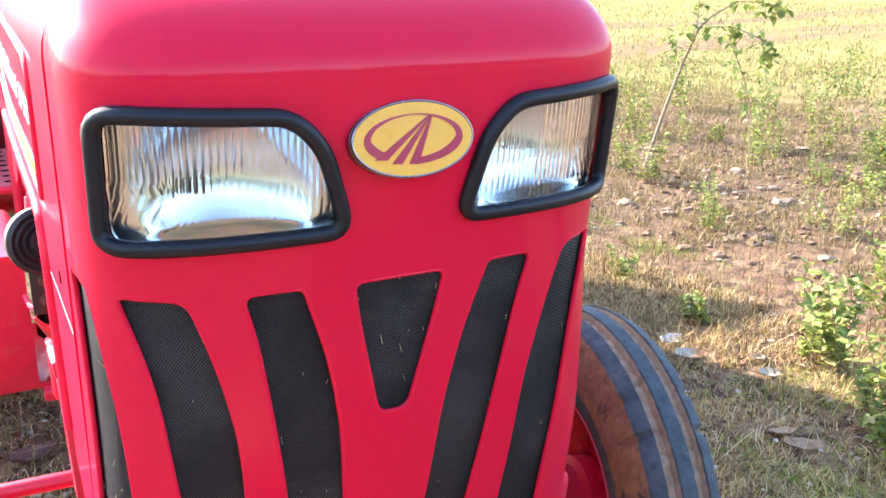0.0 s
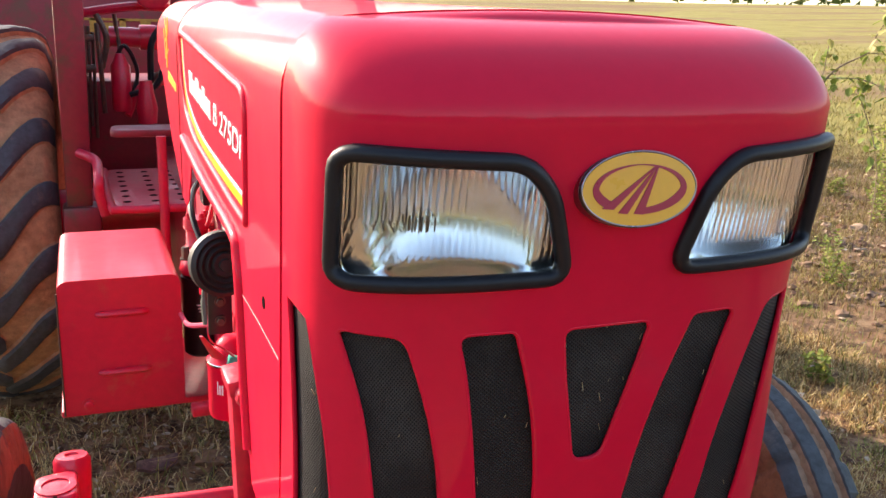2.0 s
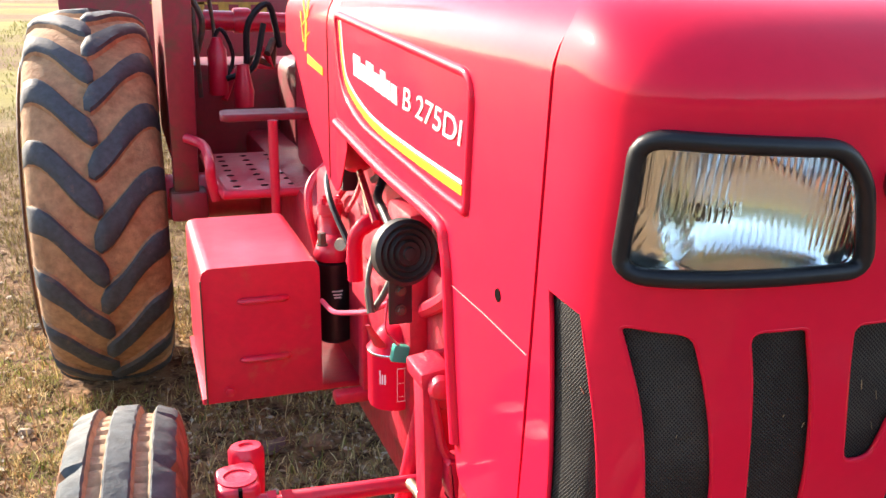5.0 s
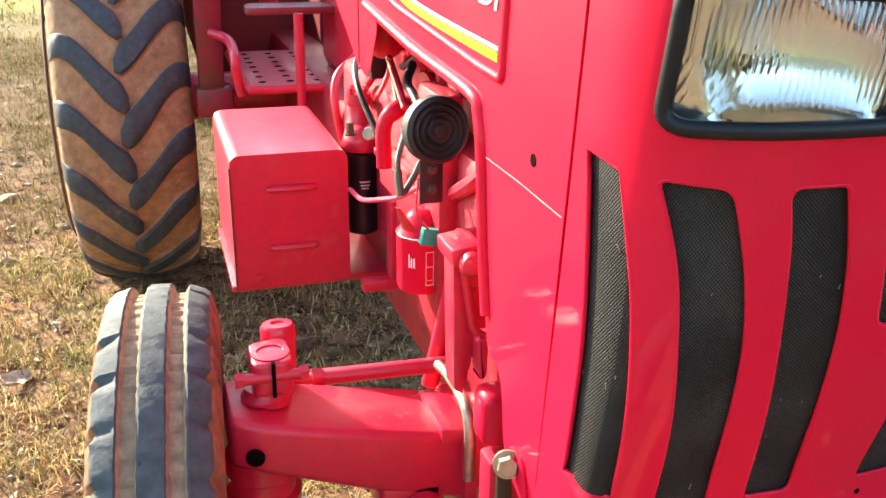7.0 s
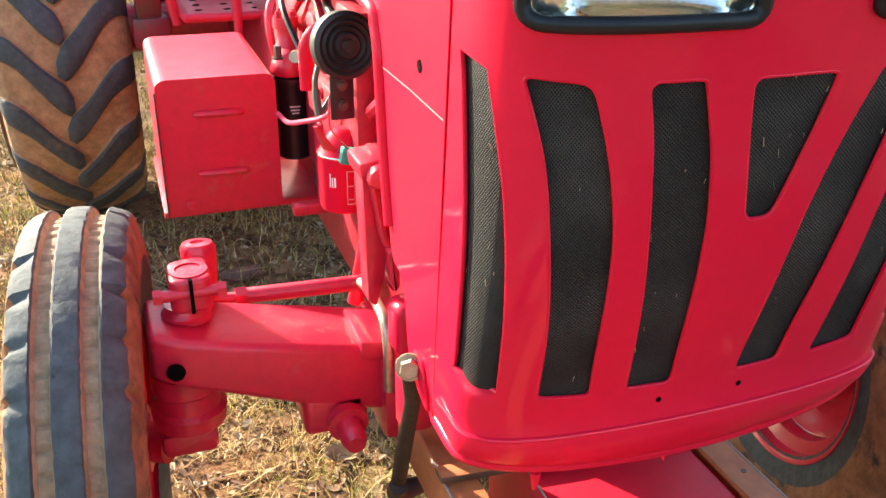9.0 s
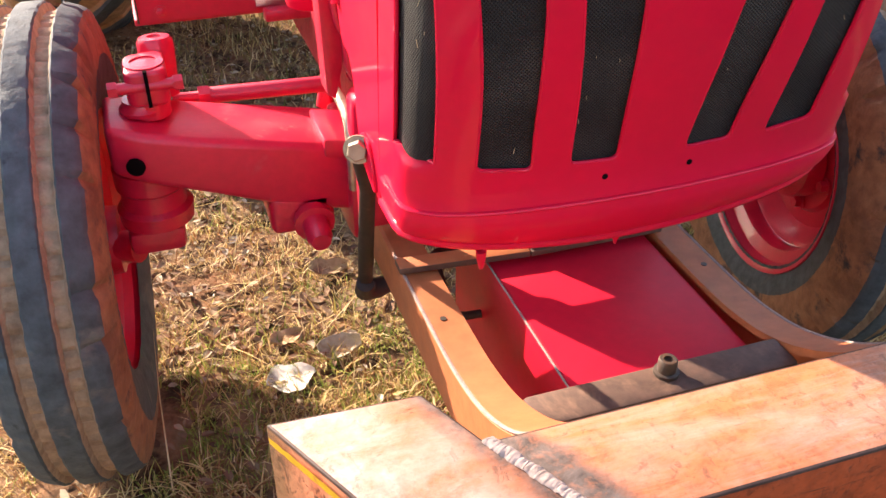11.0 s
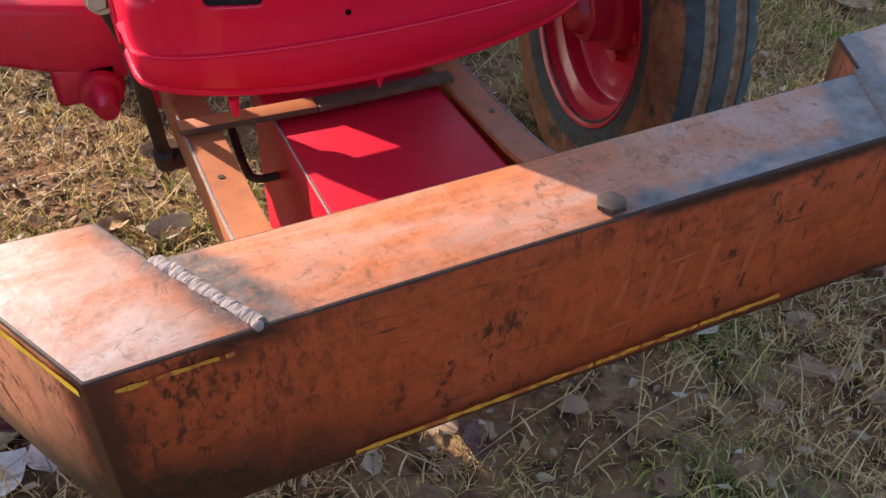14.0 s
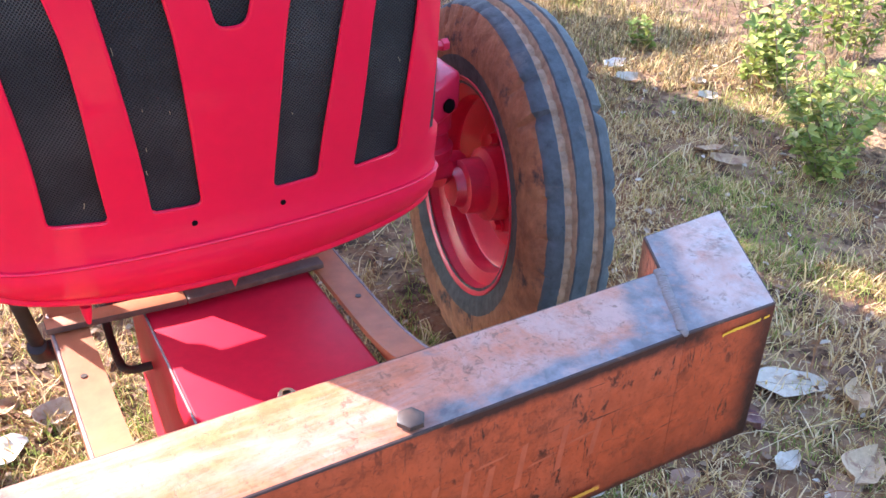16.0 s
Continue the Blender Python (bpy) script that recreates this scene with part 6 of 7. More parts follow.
for k in range(4):
    part("linkage", tube(spline([(-0.26 + 0.05 * k, 3.85, 0.95 + 0.05 * k), (-0.20 + 0.04 * k, 3.9, 1.05 + 0.03 * k), (-0.08, 3.95, 1.05)], 6), 0.012, 8), (dark_steel if k % 2 else red_cast), tractor)
for pts, r, mat in ((((-0.34, 3.95, 1.25), (-0.335, 3.94, 1.12), (-0.33, 3.93, 0.95)), 0.008, dark_steel), (((-0.30, 3.9, 1.10), (-0.26, 3.88, 1.18), (-0.22, 3.9, 1.10), (-0.24, 3.9, 1.02), (-0.29, 3.9, 0.98)), 0.007, black_rubber), (((-0.18, 3.85, 1.07), (-0.17, 3.84, 1.20), (-0.10, 3.85, 1.26), (-0.06, 3.9, 1.12)), 0.011, black_rubber), (((-0.25, 3.84, 1.02), (-0.16, 3.83, 1.06), (-0.12, 3.84, 1.20)), 0.010, black_rubber),
                    (((-0.40, 3.98, 1.28), (-0.20, 3.96, 1.31), (0.0, 3.97, 1.30)), 0.016, red_cast), (((-0.33, 3.96, 1.10), (-0.31, 3.95, 1.20), (-0.34, 3.95, 1.28)), 0.010, dark_steel), (((-0.28, 4.0, 1.28), (-0.27, 3.98, 1.15), (-0.29, 3.97, 1.05)), 0.007, dark_steel)):
    part("linkage", tube(spline(pts, 6), r, 8), mat, tractor)
part("top_link", tube([(-0.30, 4.02, 1.205), (0.02, 4.00, 1.195)], [0.034, 0.034], 16), red_cast, tractor, "stout red cross shaft")
part("shaft_collar", lathe([(0.042, 0.0), (0.044, 0.01), (0.044, 0.05), (0.040, 0.06)], axis_pose((-0.20, 4.015, 1.203), (1, 0, 0)), 18), red_cast, tractor)
for x, z0, z1 in ((-0.385, 0.86, 1.24), (-0.372, 0.90, 1.24), (-0.358, 0.86, 1.22)):
    part("lift_rod", tube([(x, 3.98, z0), (x + 0.004, 3.97, z1)], 0.006, 8), dark_steel, tractor)
for z in (1.09, 1.19):
    part("rod_yoke", box((-0.395, 3.955, z), (-0.348, 3.990, z + 0.022), 0.005), dark_steel, tractor)
part("bottle_jack", lathe([(0.028, 0.0), (0.032, 0.01), (0.032, 0.15), (0.022, 0.165), (0.014, 0.19), (0, 0.19)], Matrix.Translation((-0.275, 3.86, 0.965)), 18), red_dusty, tractor, "upright dusty red cylinder")
part("lift_cylinder", lathe([(0.042, 0.0), (0.048, 0.01), (0.048, 0.09), (0.040, 0.10), (0.040, 0.16), (0.030, 0.17), (0, 0.17)], axis_pose((-0.10, 3.95, 1.33), (1, 0, 0)), 20), maroon, tractor)
part("drum", lathe([(0.0, 0.0), (0.055, 0.0), (0.06, 0.01), (0.06, 0.05), (0.05, 0.055), (0, 0.055)], axis_pose((-0.16, 3.92, 1.36), (0, -1, 0)), 24), red_cast, tractor)
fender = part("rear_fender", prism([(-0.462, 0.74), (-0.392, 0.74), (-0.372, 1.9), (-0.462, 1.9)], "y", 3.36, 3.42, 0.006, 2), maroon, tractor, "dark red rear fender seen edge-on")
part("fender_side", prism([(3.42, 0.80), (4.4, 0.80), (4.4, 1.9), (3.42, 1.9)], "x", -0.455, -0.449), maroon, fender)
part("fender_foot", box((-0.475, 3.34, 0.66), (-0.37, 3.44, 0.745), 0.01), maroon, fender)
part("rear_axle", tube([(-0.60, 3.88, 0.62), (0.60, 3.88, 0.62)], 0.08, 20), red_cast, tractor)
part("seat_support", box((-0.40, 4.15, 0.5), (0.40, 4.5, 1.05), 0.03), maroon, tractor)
# unseen box added to keep sun off the ground by the right wheel
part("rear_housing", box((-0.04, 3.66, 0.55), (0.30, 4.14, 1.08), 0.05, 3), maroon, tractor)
# far-side footplate and fender, out of view; they also block low sun
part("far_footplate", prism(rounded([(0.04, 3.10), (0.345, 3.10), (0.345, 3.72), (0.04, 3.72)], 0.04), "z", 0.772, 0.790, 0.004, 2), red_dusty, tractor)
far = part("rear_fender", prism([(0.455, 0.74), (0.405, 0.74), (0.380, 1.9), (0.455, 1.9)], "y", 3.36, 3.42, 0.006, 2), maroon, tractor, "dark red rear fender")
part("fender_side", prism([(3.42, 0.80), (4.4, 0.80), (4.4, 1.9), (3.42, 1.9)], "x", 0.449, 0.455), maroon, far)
# ---- ground ----
def ground_height(x, y):
    d = math.hypot(x, y - 2)
    near = math.exp(-(d / 7) ** 2)
    z = near * (0.012 * noise.noise(Vector((x * 1.3, y * 1.3, 0))) + 0.006 * noise.noise(Vector((x * 5, y * 5, 3))) - 0.004)
    z += 0.024 * (math.exp(-((x + 0.62) / 0.30) ** 2 - ((y - 1.80) / 0.45) ** 2) + math.exp(-((x - 0.62) / 0.30) ** 2 - ((y - 1.80) / 0.45) ** 2))
    if d > 10:
        z += 0.035 * (d - 10) if d < 120 else 0.035 * 110 + 0.002 * (d - 120)
        z += 0.10 * noise.noise(Vector((x * 0.15, y * 0.15, 7))) * min(1, (d - 10) / 20)
    return z


def ground_material():
    """Reddish dry soil near by, turning to a straw-yellow field with darker banks farther off."""
    m = bpy.data.materials.new("dry_soil_and_field")
    m.use_nodes = True
    n, l = m.node_tree.nodes, m.node_tree.links
    b = n["Principled BSDF"]
    geo = n.new("ShaderNodeNewGeometry")
    pos = geo.outputs["Position"]

    def tex(scale, detail=8, stretch=None):
        t = n.new("ShaderNodeTexNoise")
        t.inputs["Scale"].default_value, t.inputs["Detail"].default_value, t.inputs["Roughness"].default_value = scale, detail, 0.65
        if stretch:
            mp = n.new("ShaderNodeMapping")
            mp.inputs["Scale"].default_value, mp.inputs["Rotation"].default_value = stretch, (0, 0, radians(-22))
            l.new(pos, mp.inputs["Vector"])
            l.new(mp.outputs[0], t.inputs["Vector"])
        else:
            l.new(pos, t.inputs["Vector"])
        return t.outputs["Fac"]

    def rng(f, lo, hi):
        r = n.new("ShaderNodeMapRange")
        r.inputs["From Min"].default_value, r.inputs["From Max"].default_value = lo, hi
        l.new(f, r.inputs["Value"])
        return r.outputs[0]

    def mix(f, a, c):
        x = n.new("ShaderNodeMix")
        x.data_type = "RGBA"
        l.new(f, x.inputs["Factor"])
        for s, v in ((x.inputs["A"], a), (x.inputs["B"], c)):
            if isinstance(v, tuple):
                s.default_value = (*v, 1)
            else:
                l.new(v, s)
        return x.outputs["Result"]

    soil = mix(rng(tex(3.2), 0.40, 0.62), (0.25, 0.124, 0.062), (0.37, 0.240, 0.135))
    soil = mix(rng(tex(14), 0.45, 0.60), soil, (0.062, 0.033, 0.018))
    soil = mix(rng(tex(60), 0.55, 0.75), soil, (0.30, 0.215, 0.125))
    soil = mix(rng(tex(1.1), 0.55, 0.70), soil, (0.30, 0.135, 0.062))
    field = mix(rng(tex(0.9, 10), 0.40, 0.60), (0.27, 0.228, 0.070), (0.22, 0.185, 0.056))
    field = mix(rng(tex(0.16, 6, (0.25, 1.3, 1.0)), 0.50, 0.58), field, (0.20, 0.125, 0.066))
    dist = n.new("ShaderNodeVectorMath")
    dist.operation = "DISTANCE"
    dist.inputs[1].default_value = (0, 2, 0)
    l.new(pos, dist.inputs[0])
    add = n.new("ShaderNodeMath")
    add.operation = "MULTIPLY_ADD"
    l.new(tex(0.5), add.inputs[0])
    add.inputs[1].default_value = 5.0
    l.new(dist.outputs["Value"], add.inputs[2])
    soil = mix(rng(dist.outputs["Value"], 2.4, 4.2), soil, mix(rng(tex(9), 0.42, 0.60), (0.135, 0.080, 0.046), (0.225, 0.143, 0.080)))
    l.new(mix(rng(add.outputs[0], 10.5, 13.5), soil, field), b.inputs["Base Color"])
    b.inputs["Roughness"].default_value, b.inputs["Specular IOR Level"].default_value = 0.95, 0.15
    bp = n.new("ShaderNodeBump")
    bp.inputs["Strength"].default_value, bp.inputs["Distance"].default_value = 1.0, 0.018
    l.new(tex(38, 10), bp.inputs["Height"])
    l.new(bp.outputs["Normal"], b.inputs["Normal"])
    return m


bm = bmesh.new()
edges_ = sorted(set([-3000, -1200, -500, -250, -120, -80, -50, -30, -20, -14] + [round(-10 + 0.16 * i, 3) for i in range(138)] + [14, 17, 20, 25, 30, 40, 50, 65, 80, 120, 250, 500, 1200, 3000]))
gv = [[bm.verts.new((x, y, ground_height(x, y))) for x in edges_] for y in edges_]
for a, b in zip(gv, gv[1:]):
    for i in range(len(a) - 1):
        bm.faces.new((a[i], a[i + 1], b[i + 1], b[i]))
ground = finish("ground", bm, ground_material(), 60)
tagged(ground, "dry reddish soil with sparse grass, a yellow field beyond", "ground", kind="structure")


def ramp_material(name, colours, rough=0.85, translucent=0.0):
    """Colours dealt out at random from blade to blade."""
    m = bpy.data.materials.new(name)
    m.use_nodes = True
    n, l = m.node_tree.nodes, m.node_tree.links
    b = n["Principled BSDF"]
    geo = n.new("ShaderNodeNewGeometry")
    r = n.new("ShaderNodeValToRGB")
    r.color_ramp.interpolation = "LINEAR"
    els = r.color_ramp.elements
    while len(els) < len(colours):
        els.new(0.5)
    for e, (p, c) in zip(els, colours):
        e.position, e.color = p, (*c, 1)
    l.new(geo.outputs["Random Per Island"], r.inputs[0])
    tex = n.new("ShaderNodeTexNoise")
    tex.inputs["Scale"].default_value = 45
    l.new(geo.outputs["Position"], tex.inputs["Vector"])
    mx = n.new("ShaderNodeMix")
    mx.data_type, mx.blend_type = "RGBA", "MULTIPLY"
    mx.inputs["Factor"].default_value = 0.5
    l.new(r.outputs[0], mx.inputs["A"])
    gr = n.new("ShaderNodeMapRange")
    gr.inputs["To Min"].default_value, gr.inputs["To Max"].default_value = 0.5, 1.4
    l.new(tex.outputs["Fac"], gr.inputs["Value"])
    l.new(gr.outputs[0], mx.inputs["B"])
    l.new(mx.outputs["Result"], b.inputs["Base Color"])
    b.inputs["Roughness"].default_value, b.inputs["Specular IOR Level"].default_value = rough, 0.25
    if translucent:
        tr = n.new("ShaderNodeBsdfTranslucent")
        l.new(mx.outputs["Result"], tr.inputs["Color"])
        ms = n.new("ShaderNodeMixShader")
        ms.inputs[0].default_value = translucent
        l.new(b.outputs[0], ms.inputs[1])
        l.new(tr.outputs[0], ms.inputs[2])
        l.new(ms.outputs[0], n["Material Output"].inputs["Surface"])
    return m


dry_mat = ramp_material("dry_grass", [(0.0, (0.55, 0.37, 0.150)), (0.35, (0.72, 0.53, 0.25)), (0.58, (0.80, 0.64, 0.37)), (0.70, (0.24, 0.105, 0.045)), (0.86, (0.36, 0.18, 0.075)), (1.0, (0.58, 0.45, 0.15))], translucent=0.38)
stubble_mat = ramp_material("brown_stubble", [(0.0, (0.21, 0.135, 0.055)), (0.35, (0.29, 0.215, 0.085)), (0.55, (0.42, 0.34, 0.16)), (0.78, (0.11, 0.058, 0.032)), (0.9, (0.16, 0.14, 0.04)), (1.0, (0.22, 0.22, 0.055))], translucent=0.2)
green_mat = ramp_material("green_grass", [(0.0, (0.15, 0.23, 0.035)), (0.5, (0.29, 0.34, 0.07)), (1.0, (0.50, 0.44, 0.13))], translucent=0.25)
field_mat = ramp_material("yellow_field_grass", [(0.0, (0.25, 0.21, 0.062)), (0.5, (0.35, 0.295, 0.095)), (0.8, (0.19, 0.19, 0.05)), (1.0, (0.14, 0.095, 0.045))], translucent=0.25)
litter_mat = ramp_material("leaf_litter", [(0.0, (0.10, 0.05, 0.03)), (0.5, (0.22, 0.12, 0.07)), (0.85, (0.36, 0.26, 0.16)), (1.0, (0.52, 0.45, 0.35))])
leaf_green = ramp_material("weed_leaves", [(0.0, (0.14, 0.19, 0.040)), (0.5, (0.26, 0.31, 0.060)), (0.85, (0.42, 0.42, 0.10)), (1.0, (0.46, 0.38, 0.16))], rough=0.55, translucent=0.3)
stem_mat = material("dry_stem", (0.25, 0.18, 0.11), 0.85, grain=0.3)

TYRES = [(-0.64, 1.80, 0.12, 0.10), (0.64, 1.80, 0.12, 0.10), (-0.66, 3.9, 0.2, 0.2), (0.66, 3.9, 0.2, 0.2)]


def patch(x, y, scale, seed):
    return noise.noise(Vector((x * scale, y * scale, seed)))


def blades(name, count, area, length, width, mat, seed, keep=None, lean=(0.2, 1.3), label="", category="grass", way=(0, 2 * math.pi)):
    """Many grass blades over a rectangle of the ground, one object. keep: the share that grows at a place."""
    rnd = random.Random(seed)
    vs, fs = [], []
    x0, y0, x1, y1 = area
    made = tries = 0
    while made < count and tries < count * 6:
        tries += 1
        x, y = rnd.uniform(x0, x1), rnd.uniform(y0, y1)
        if keep and rnd.random() > keep(x, y):
            continue
        if any(abs(x - tx) < hx and abs(y - ty) < hy for tx, ty, hx, hy in TYRES):
            continue
        made += 1
        z = ground_height(x, y) - 0.003
        ln = rnd.uniform(*length) * rnd.uniform(0.6, 1.0)
        w = rnd.uniform(*width) / 2
        yaw = rnd.uniform(*way)
        a0 = rnd.uniform(*lean) * 0.6
        a1 = a0 + rnd.uniform(0.1, 0.9)
        dx, dy = math.cos(yaw), math.sin(yaw)
        sx_, sy_ = -dy * w, dx * w
        h1, v1 = math.sin(a0) * ln * 0.5, math.cos(a0) * ln * 0.5
        h2, v2 = h1 + math.sin(a1) * ln * 0.5, max(0.003, v1 + math.cos(min(a1, 1.9)) * ln * 0.5)
        k = len(vs)
        vs += [(x - sx_, y - sy_, z), (x + sx_, y + sy_, z), (x + dx * h1 + sx_ * 0.8, y + dy * h1 + sy_ * 0.8, z + v1), (x + dx * h1 - sx_ * 0.8, y + dy * h1 - sy_ * 0.8, z + v1), (x + dx * h2, y + dy * h2, z + v2)]
        fs += [(k, k + 1, k + 2, k + 3), (k + 3, k + 2, k + 4)]
    me = bpy.data.meshes.new(name)
    me.from_pydata(vs, [], fs)
    me.materials.append(mat)
    return tagged(new(name, me), label, category, kind="stuff")


def bare(x, y):
    return 0.38 if -0.55 < x < 0.65 and 1.95 < y < 4.2 else 0.62 if 0.2 < x < 1.2 and 0.95 < y < 1.45 else 1.0


def thin(x, y):
    return bare(x, y) * min(1.0, max(0.06, 0.30 + 1.6 * patch(x, y, 1.6, 11) + 2.0 * patch(x, y, 6.0, 4) + 1.5 * patch(x, y, 17.0, 9)))


def lush(x, y):
    return bare(x, y) * min(1.0, max(0.0, -0.05 + 1.6 * patch(x, y, 1.9, 23) + 0.5 * patch(x, y, 7.0, 5)))


blades("dry_grass", 70000, (-1.9, 0.75, 2.5, 4.3), (0.024, 0.080), (0.0016, 0.0046), dry_mat, 1, thin, lean=(0.4, 1.9), label="short dry straw-coloured grass over bare soil")
blades("dry_grass", 165000, (-2.5, 2.5, 7.5, 10.0), (0.03, 0.10), (0.003, 0.0065), stubble_mat, 2, lambda x, y: min(1.0, 0.16 + thin(x, y)), label="brownish dry stubble among stones")
blades("green_grass", 42000, (-1.9, 0.75, 2.8, 4.6), (0.02, 0.055), (0.0013, 0.0030), green_mat, 3, lush, label="thin patches of greener grass between dry blades")
blades("field_grass", 26000, (-3, 9.0, 22, 26), (0.06, 0.17), (0.008, 0.02), field_mat, 5, lambda x, y: 1.0 if math.hypot(x, y - 2) > 10 + 2 * patch(x, y, 0.4, 3) else 0.0, lean=(0.3, 1.5), label="ripe yellow-green field grass")
blades("field_grass", 14000, (6, 3, 26, 10), (0.06, 0.17), (0.008, 0.02), field_mat, 6, lambda x, y: 1.0 if math.hypot(x, y - 2) > 10 + 2 * patch(x, y, 0.4, 3) else 0.0, lean=(0.3, 1.5), label="ripe yellow-green field grass")
blades("dry_grass", 60000, (-10, -8, 11, 12), (0.05, 0.13), (0.006, 0.012), stubble_mat, 12, lambda x, y: 0.0 if -2.2 < x < 7.5 and 0.6 < y < 10 else thin(x * 0.6, y * 0.6), lean=(0.4, 1.7), label="brownish dry stubble over bare soil")
blades("dry_grass", 36000, (-1.1, 0.75, 1.8, 2.5), (0.018, 0.062), (0.0012, 0.0032), dry_mat, 31, lambda x, y: thin(x + 9, y + 4), lean=(0.5, 2.1), label="fine pale dry grass before the tractor")
blades("green_grass", 26000, (-1.1, 0.75, 1.8, 2.5), (0.014, 0.038), (0.0012, 0.0024), green_mat, 32, lambda x, y: lush(x * 1.7 + 4, y * 1.7), label="short green grass tips before the tractor")
blades("straw", 420, (-1.6, 0.8, 2.4, 3.8), (0.14, 0.46), (0.0018, 0.0032), dry_mat, 8, None, lean=(1.9, 2.2), label="long loose straws lying on the grass", category="straw")

blades("straw", 90, (0.1, 0.80, 1.7, 1.45), (0.14, 0.42), (0.0018, 0.0030), dry_mat, 18, None, lean=(2.1, 2.4), label="long loose straws lying side by side", category="straw", way=(-0.5, 0.6))
blades("straw", 90, (-0.9, 1.2, -0.2, 2.4), (0.12, 0.36), (0.0016, 0.0028), dry_mat, 19, None, lean=(1.5, 2.3), label="long loose straws lying on the grass", category="straw")

# fallen leaf fragments
rnd = random.Random(40)
vs, fs = [], []
for k_ in range(16000):
    if k_ < 2600:
        x, y = rnd.uniform(-0.6, 0.6), rnd.uniform(1.9, 4.0)
    elif rnd.random() < 0.6:
        x, y = rnd.uniform(-1.8, 2.4), rnd.uniform(0.8, 4.2)
    else:
        x, y = rnd.uniform(-3, 7), rnd.uniform(2.5, 9)
    r = rnd.uniform(0.004, 0.015) * (1 if y < 4.2 else 1.6)
    z = ground_height(x, y) + rnd.uniform(0.003, 0.014)
    yaw, tilt = rnd.uniform(0, 6.3), rnd.uniform(-0.5, 0.5)
    m = Matrix.Translation((x, y, z)) @ Matrix.Rotation(yaw, 4, "Z") @ Matrix.Rotation(tilt, 4, "X")
    k = len(vs)
    curl = rnd.uniform(0.1, 0.5) * r
    for px, py, pz in ((-1, 0, 0), (-0.4, 0.5, curl / r), (0.5, 0.45, curl / r), (1.1, 0, 0.2), (0.4, -0.5, curl / r), (-0.5, -0.45, curl / r)):
        vs.append(tuple(m @ Vector((px * r, py * r * rnd.uniform(0.7, 1.2), pz * r))))
    fs += [(k, k + 1, k + 2, k + 3), (k, k + 3, k + 4, k + 5)]
me = bpy.data.meshes.new("leaf_litter")
me.from_pydata(vs, [], fs)
me.materials.append(litter_mat)
tagged(new("leaf_litter", me), "broken dry leaves scattered on the soil", "leaves", kind="stuff")

# loose stones and clods
stone_mat = material("pale_stone", (0.34, 0.235, 0.150), 0.9, grain=0.25, spots=(0.22, 0.13, 0.08), spot_scale=14, bump=0.6, bump_scale=40, bump_dist=0.01)
clod_mat = material("red_clod", (0.23, 0.115, 0.055), 0.95, grain=0.3, spots=(0.12, 0.07, 0.04), spot_scale=20, bump=0.8, bump_scale=45, bump_dist=0.01)


def lump(bm, at, r, seed, squash=0.6):
    res = bmesh.ops.create_icosphere(bm, subdivisions=2, radius=1.0)
    for v in res["verts"]:
        d = v.co.copy()
        f = 1 + 0.55 * noise.noise(d * 1.3 + Vector((seed * 3.1, seed, 0))) + 0.22 * noise.noise(d * 3 + Vector((seed, 0, 5)))
        v.co = Vector(at) + Vector((d.x * f * r, d.y * f * r * 0.8, d.z * f * r * squash))


rnd = random.Random(50)
bm = bmesh.new()
for i in range(170):
    x, y = (rnd.uniform(-1.8, 2.4), rnd.uniform(1.0, 4.2)) if i < 70 else (rnd.uniform(-3, 7), rnd.uniform(3, 8.5))
    lump(bm, (x, y, ground_height(x, y) + 0.002), rnd.uniform(0.006, 0.018) * (1 if i < 70 else 2.2), i)
tagged(finish("gravel", bm, clod_mat, 60), "small clods and pebbles of reddish soil", "pebbles", kind="stuff")
for i, (x, y, r, mat, lb) in enumerate(((-0.113, 3.14, 0.055, clod_mat, "orange-brown clod in the shade under the tractor"), (3.10, 3.86, 0.05, stone_mat, "pale stone among the weeds"), (3.26, 3.39, 0.06, stone_mat, "flat pale stone on dry soil"),
                                        (3.14, 4.75, 0.07, stone_mat, "pale stone among the weeds"), (3.44, 4.43, 0.05, stone_mat, "pale stone among the weeds"), (4.39, 5.10, 0.09, stone_mat, "large pale stone beside the sapling"),
                                        (3.96, 4.31, 0.08, stone_mat, "pale stone among the weeds"), (5.50, 5.50, 0.08, stone_mat, "pale stone among the weeds"), (-1.24, 4.87, 0.07, stone_mat, "pale stone on dry grass"), (4.2, 4.6, 0.06, stone_mat, "pale stone among the weeds"))):
    bm = bmesh.new()
    lump(bm, (x, y, ground_height(x, y) + r * 0.05), r * (0.8 if mat is stone_mat else 1), i + 2.5, 0.45)
    tagged(finish("stone", bm, mat, 22), lb, "stone", group="stones on the ground")

# pale pebbles on the open ground beside the tractor
rnd = random.Random(67)
bm = bmesh.new()
for i in range(90):
    x, y = rnd.uniform(-2.6, -0.85), rnd.uniform(1.6, 6.0)
    lump(bm, (x, y, ground_height(x, y) + 0.004), rnd.uniform(0.008, 0.030) * rnd.uniform(0.6, 1.2), i + 900, 0.5)
pebble_mat = ramp_material("pale_pebbles", [(0.0, (0.30, 0.21, 0.14)), (0.5, (0.42, 0.33, 0.24)), (1.0, (0.52, 0.44, 0.34))])
tagged(finish("pebbles", bm, pebble_mat, 30), "pale tan pebbles scattered on dry grass", "pebbles", kind="stuff")

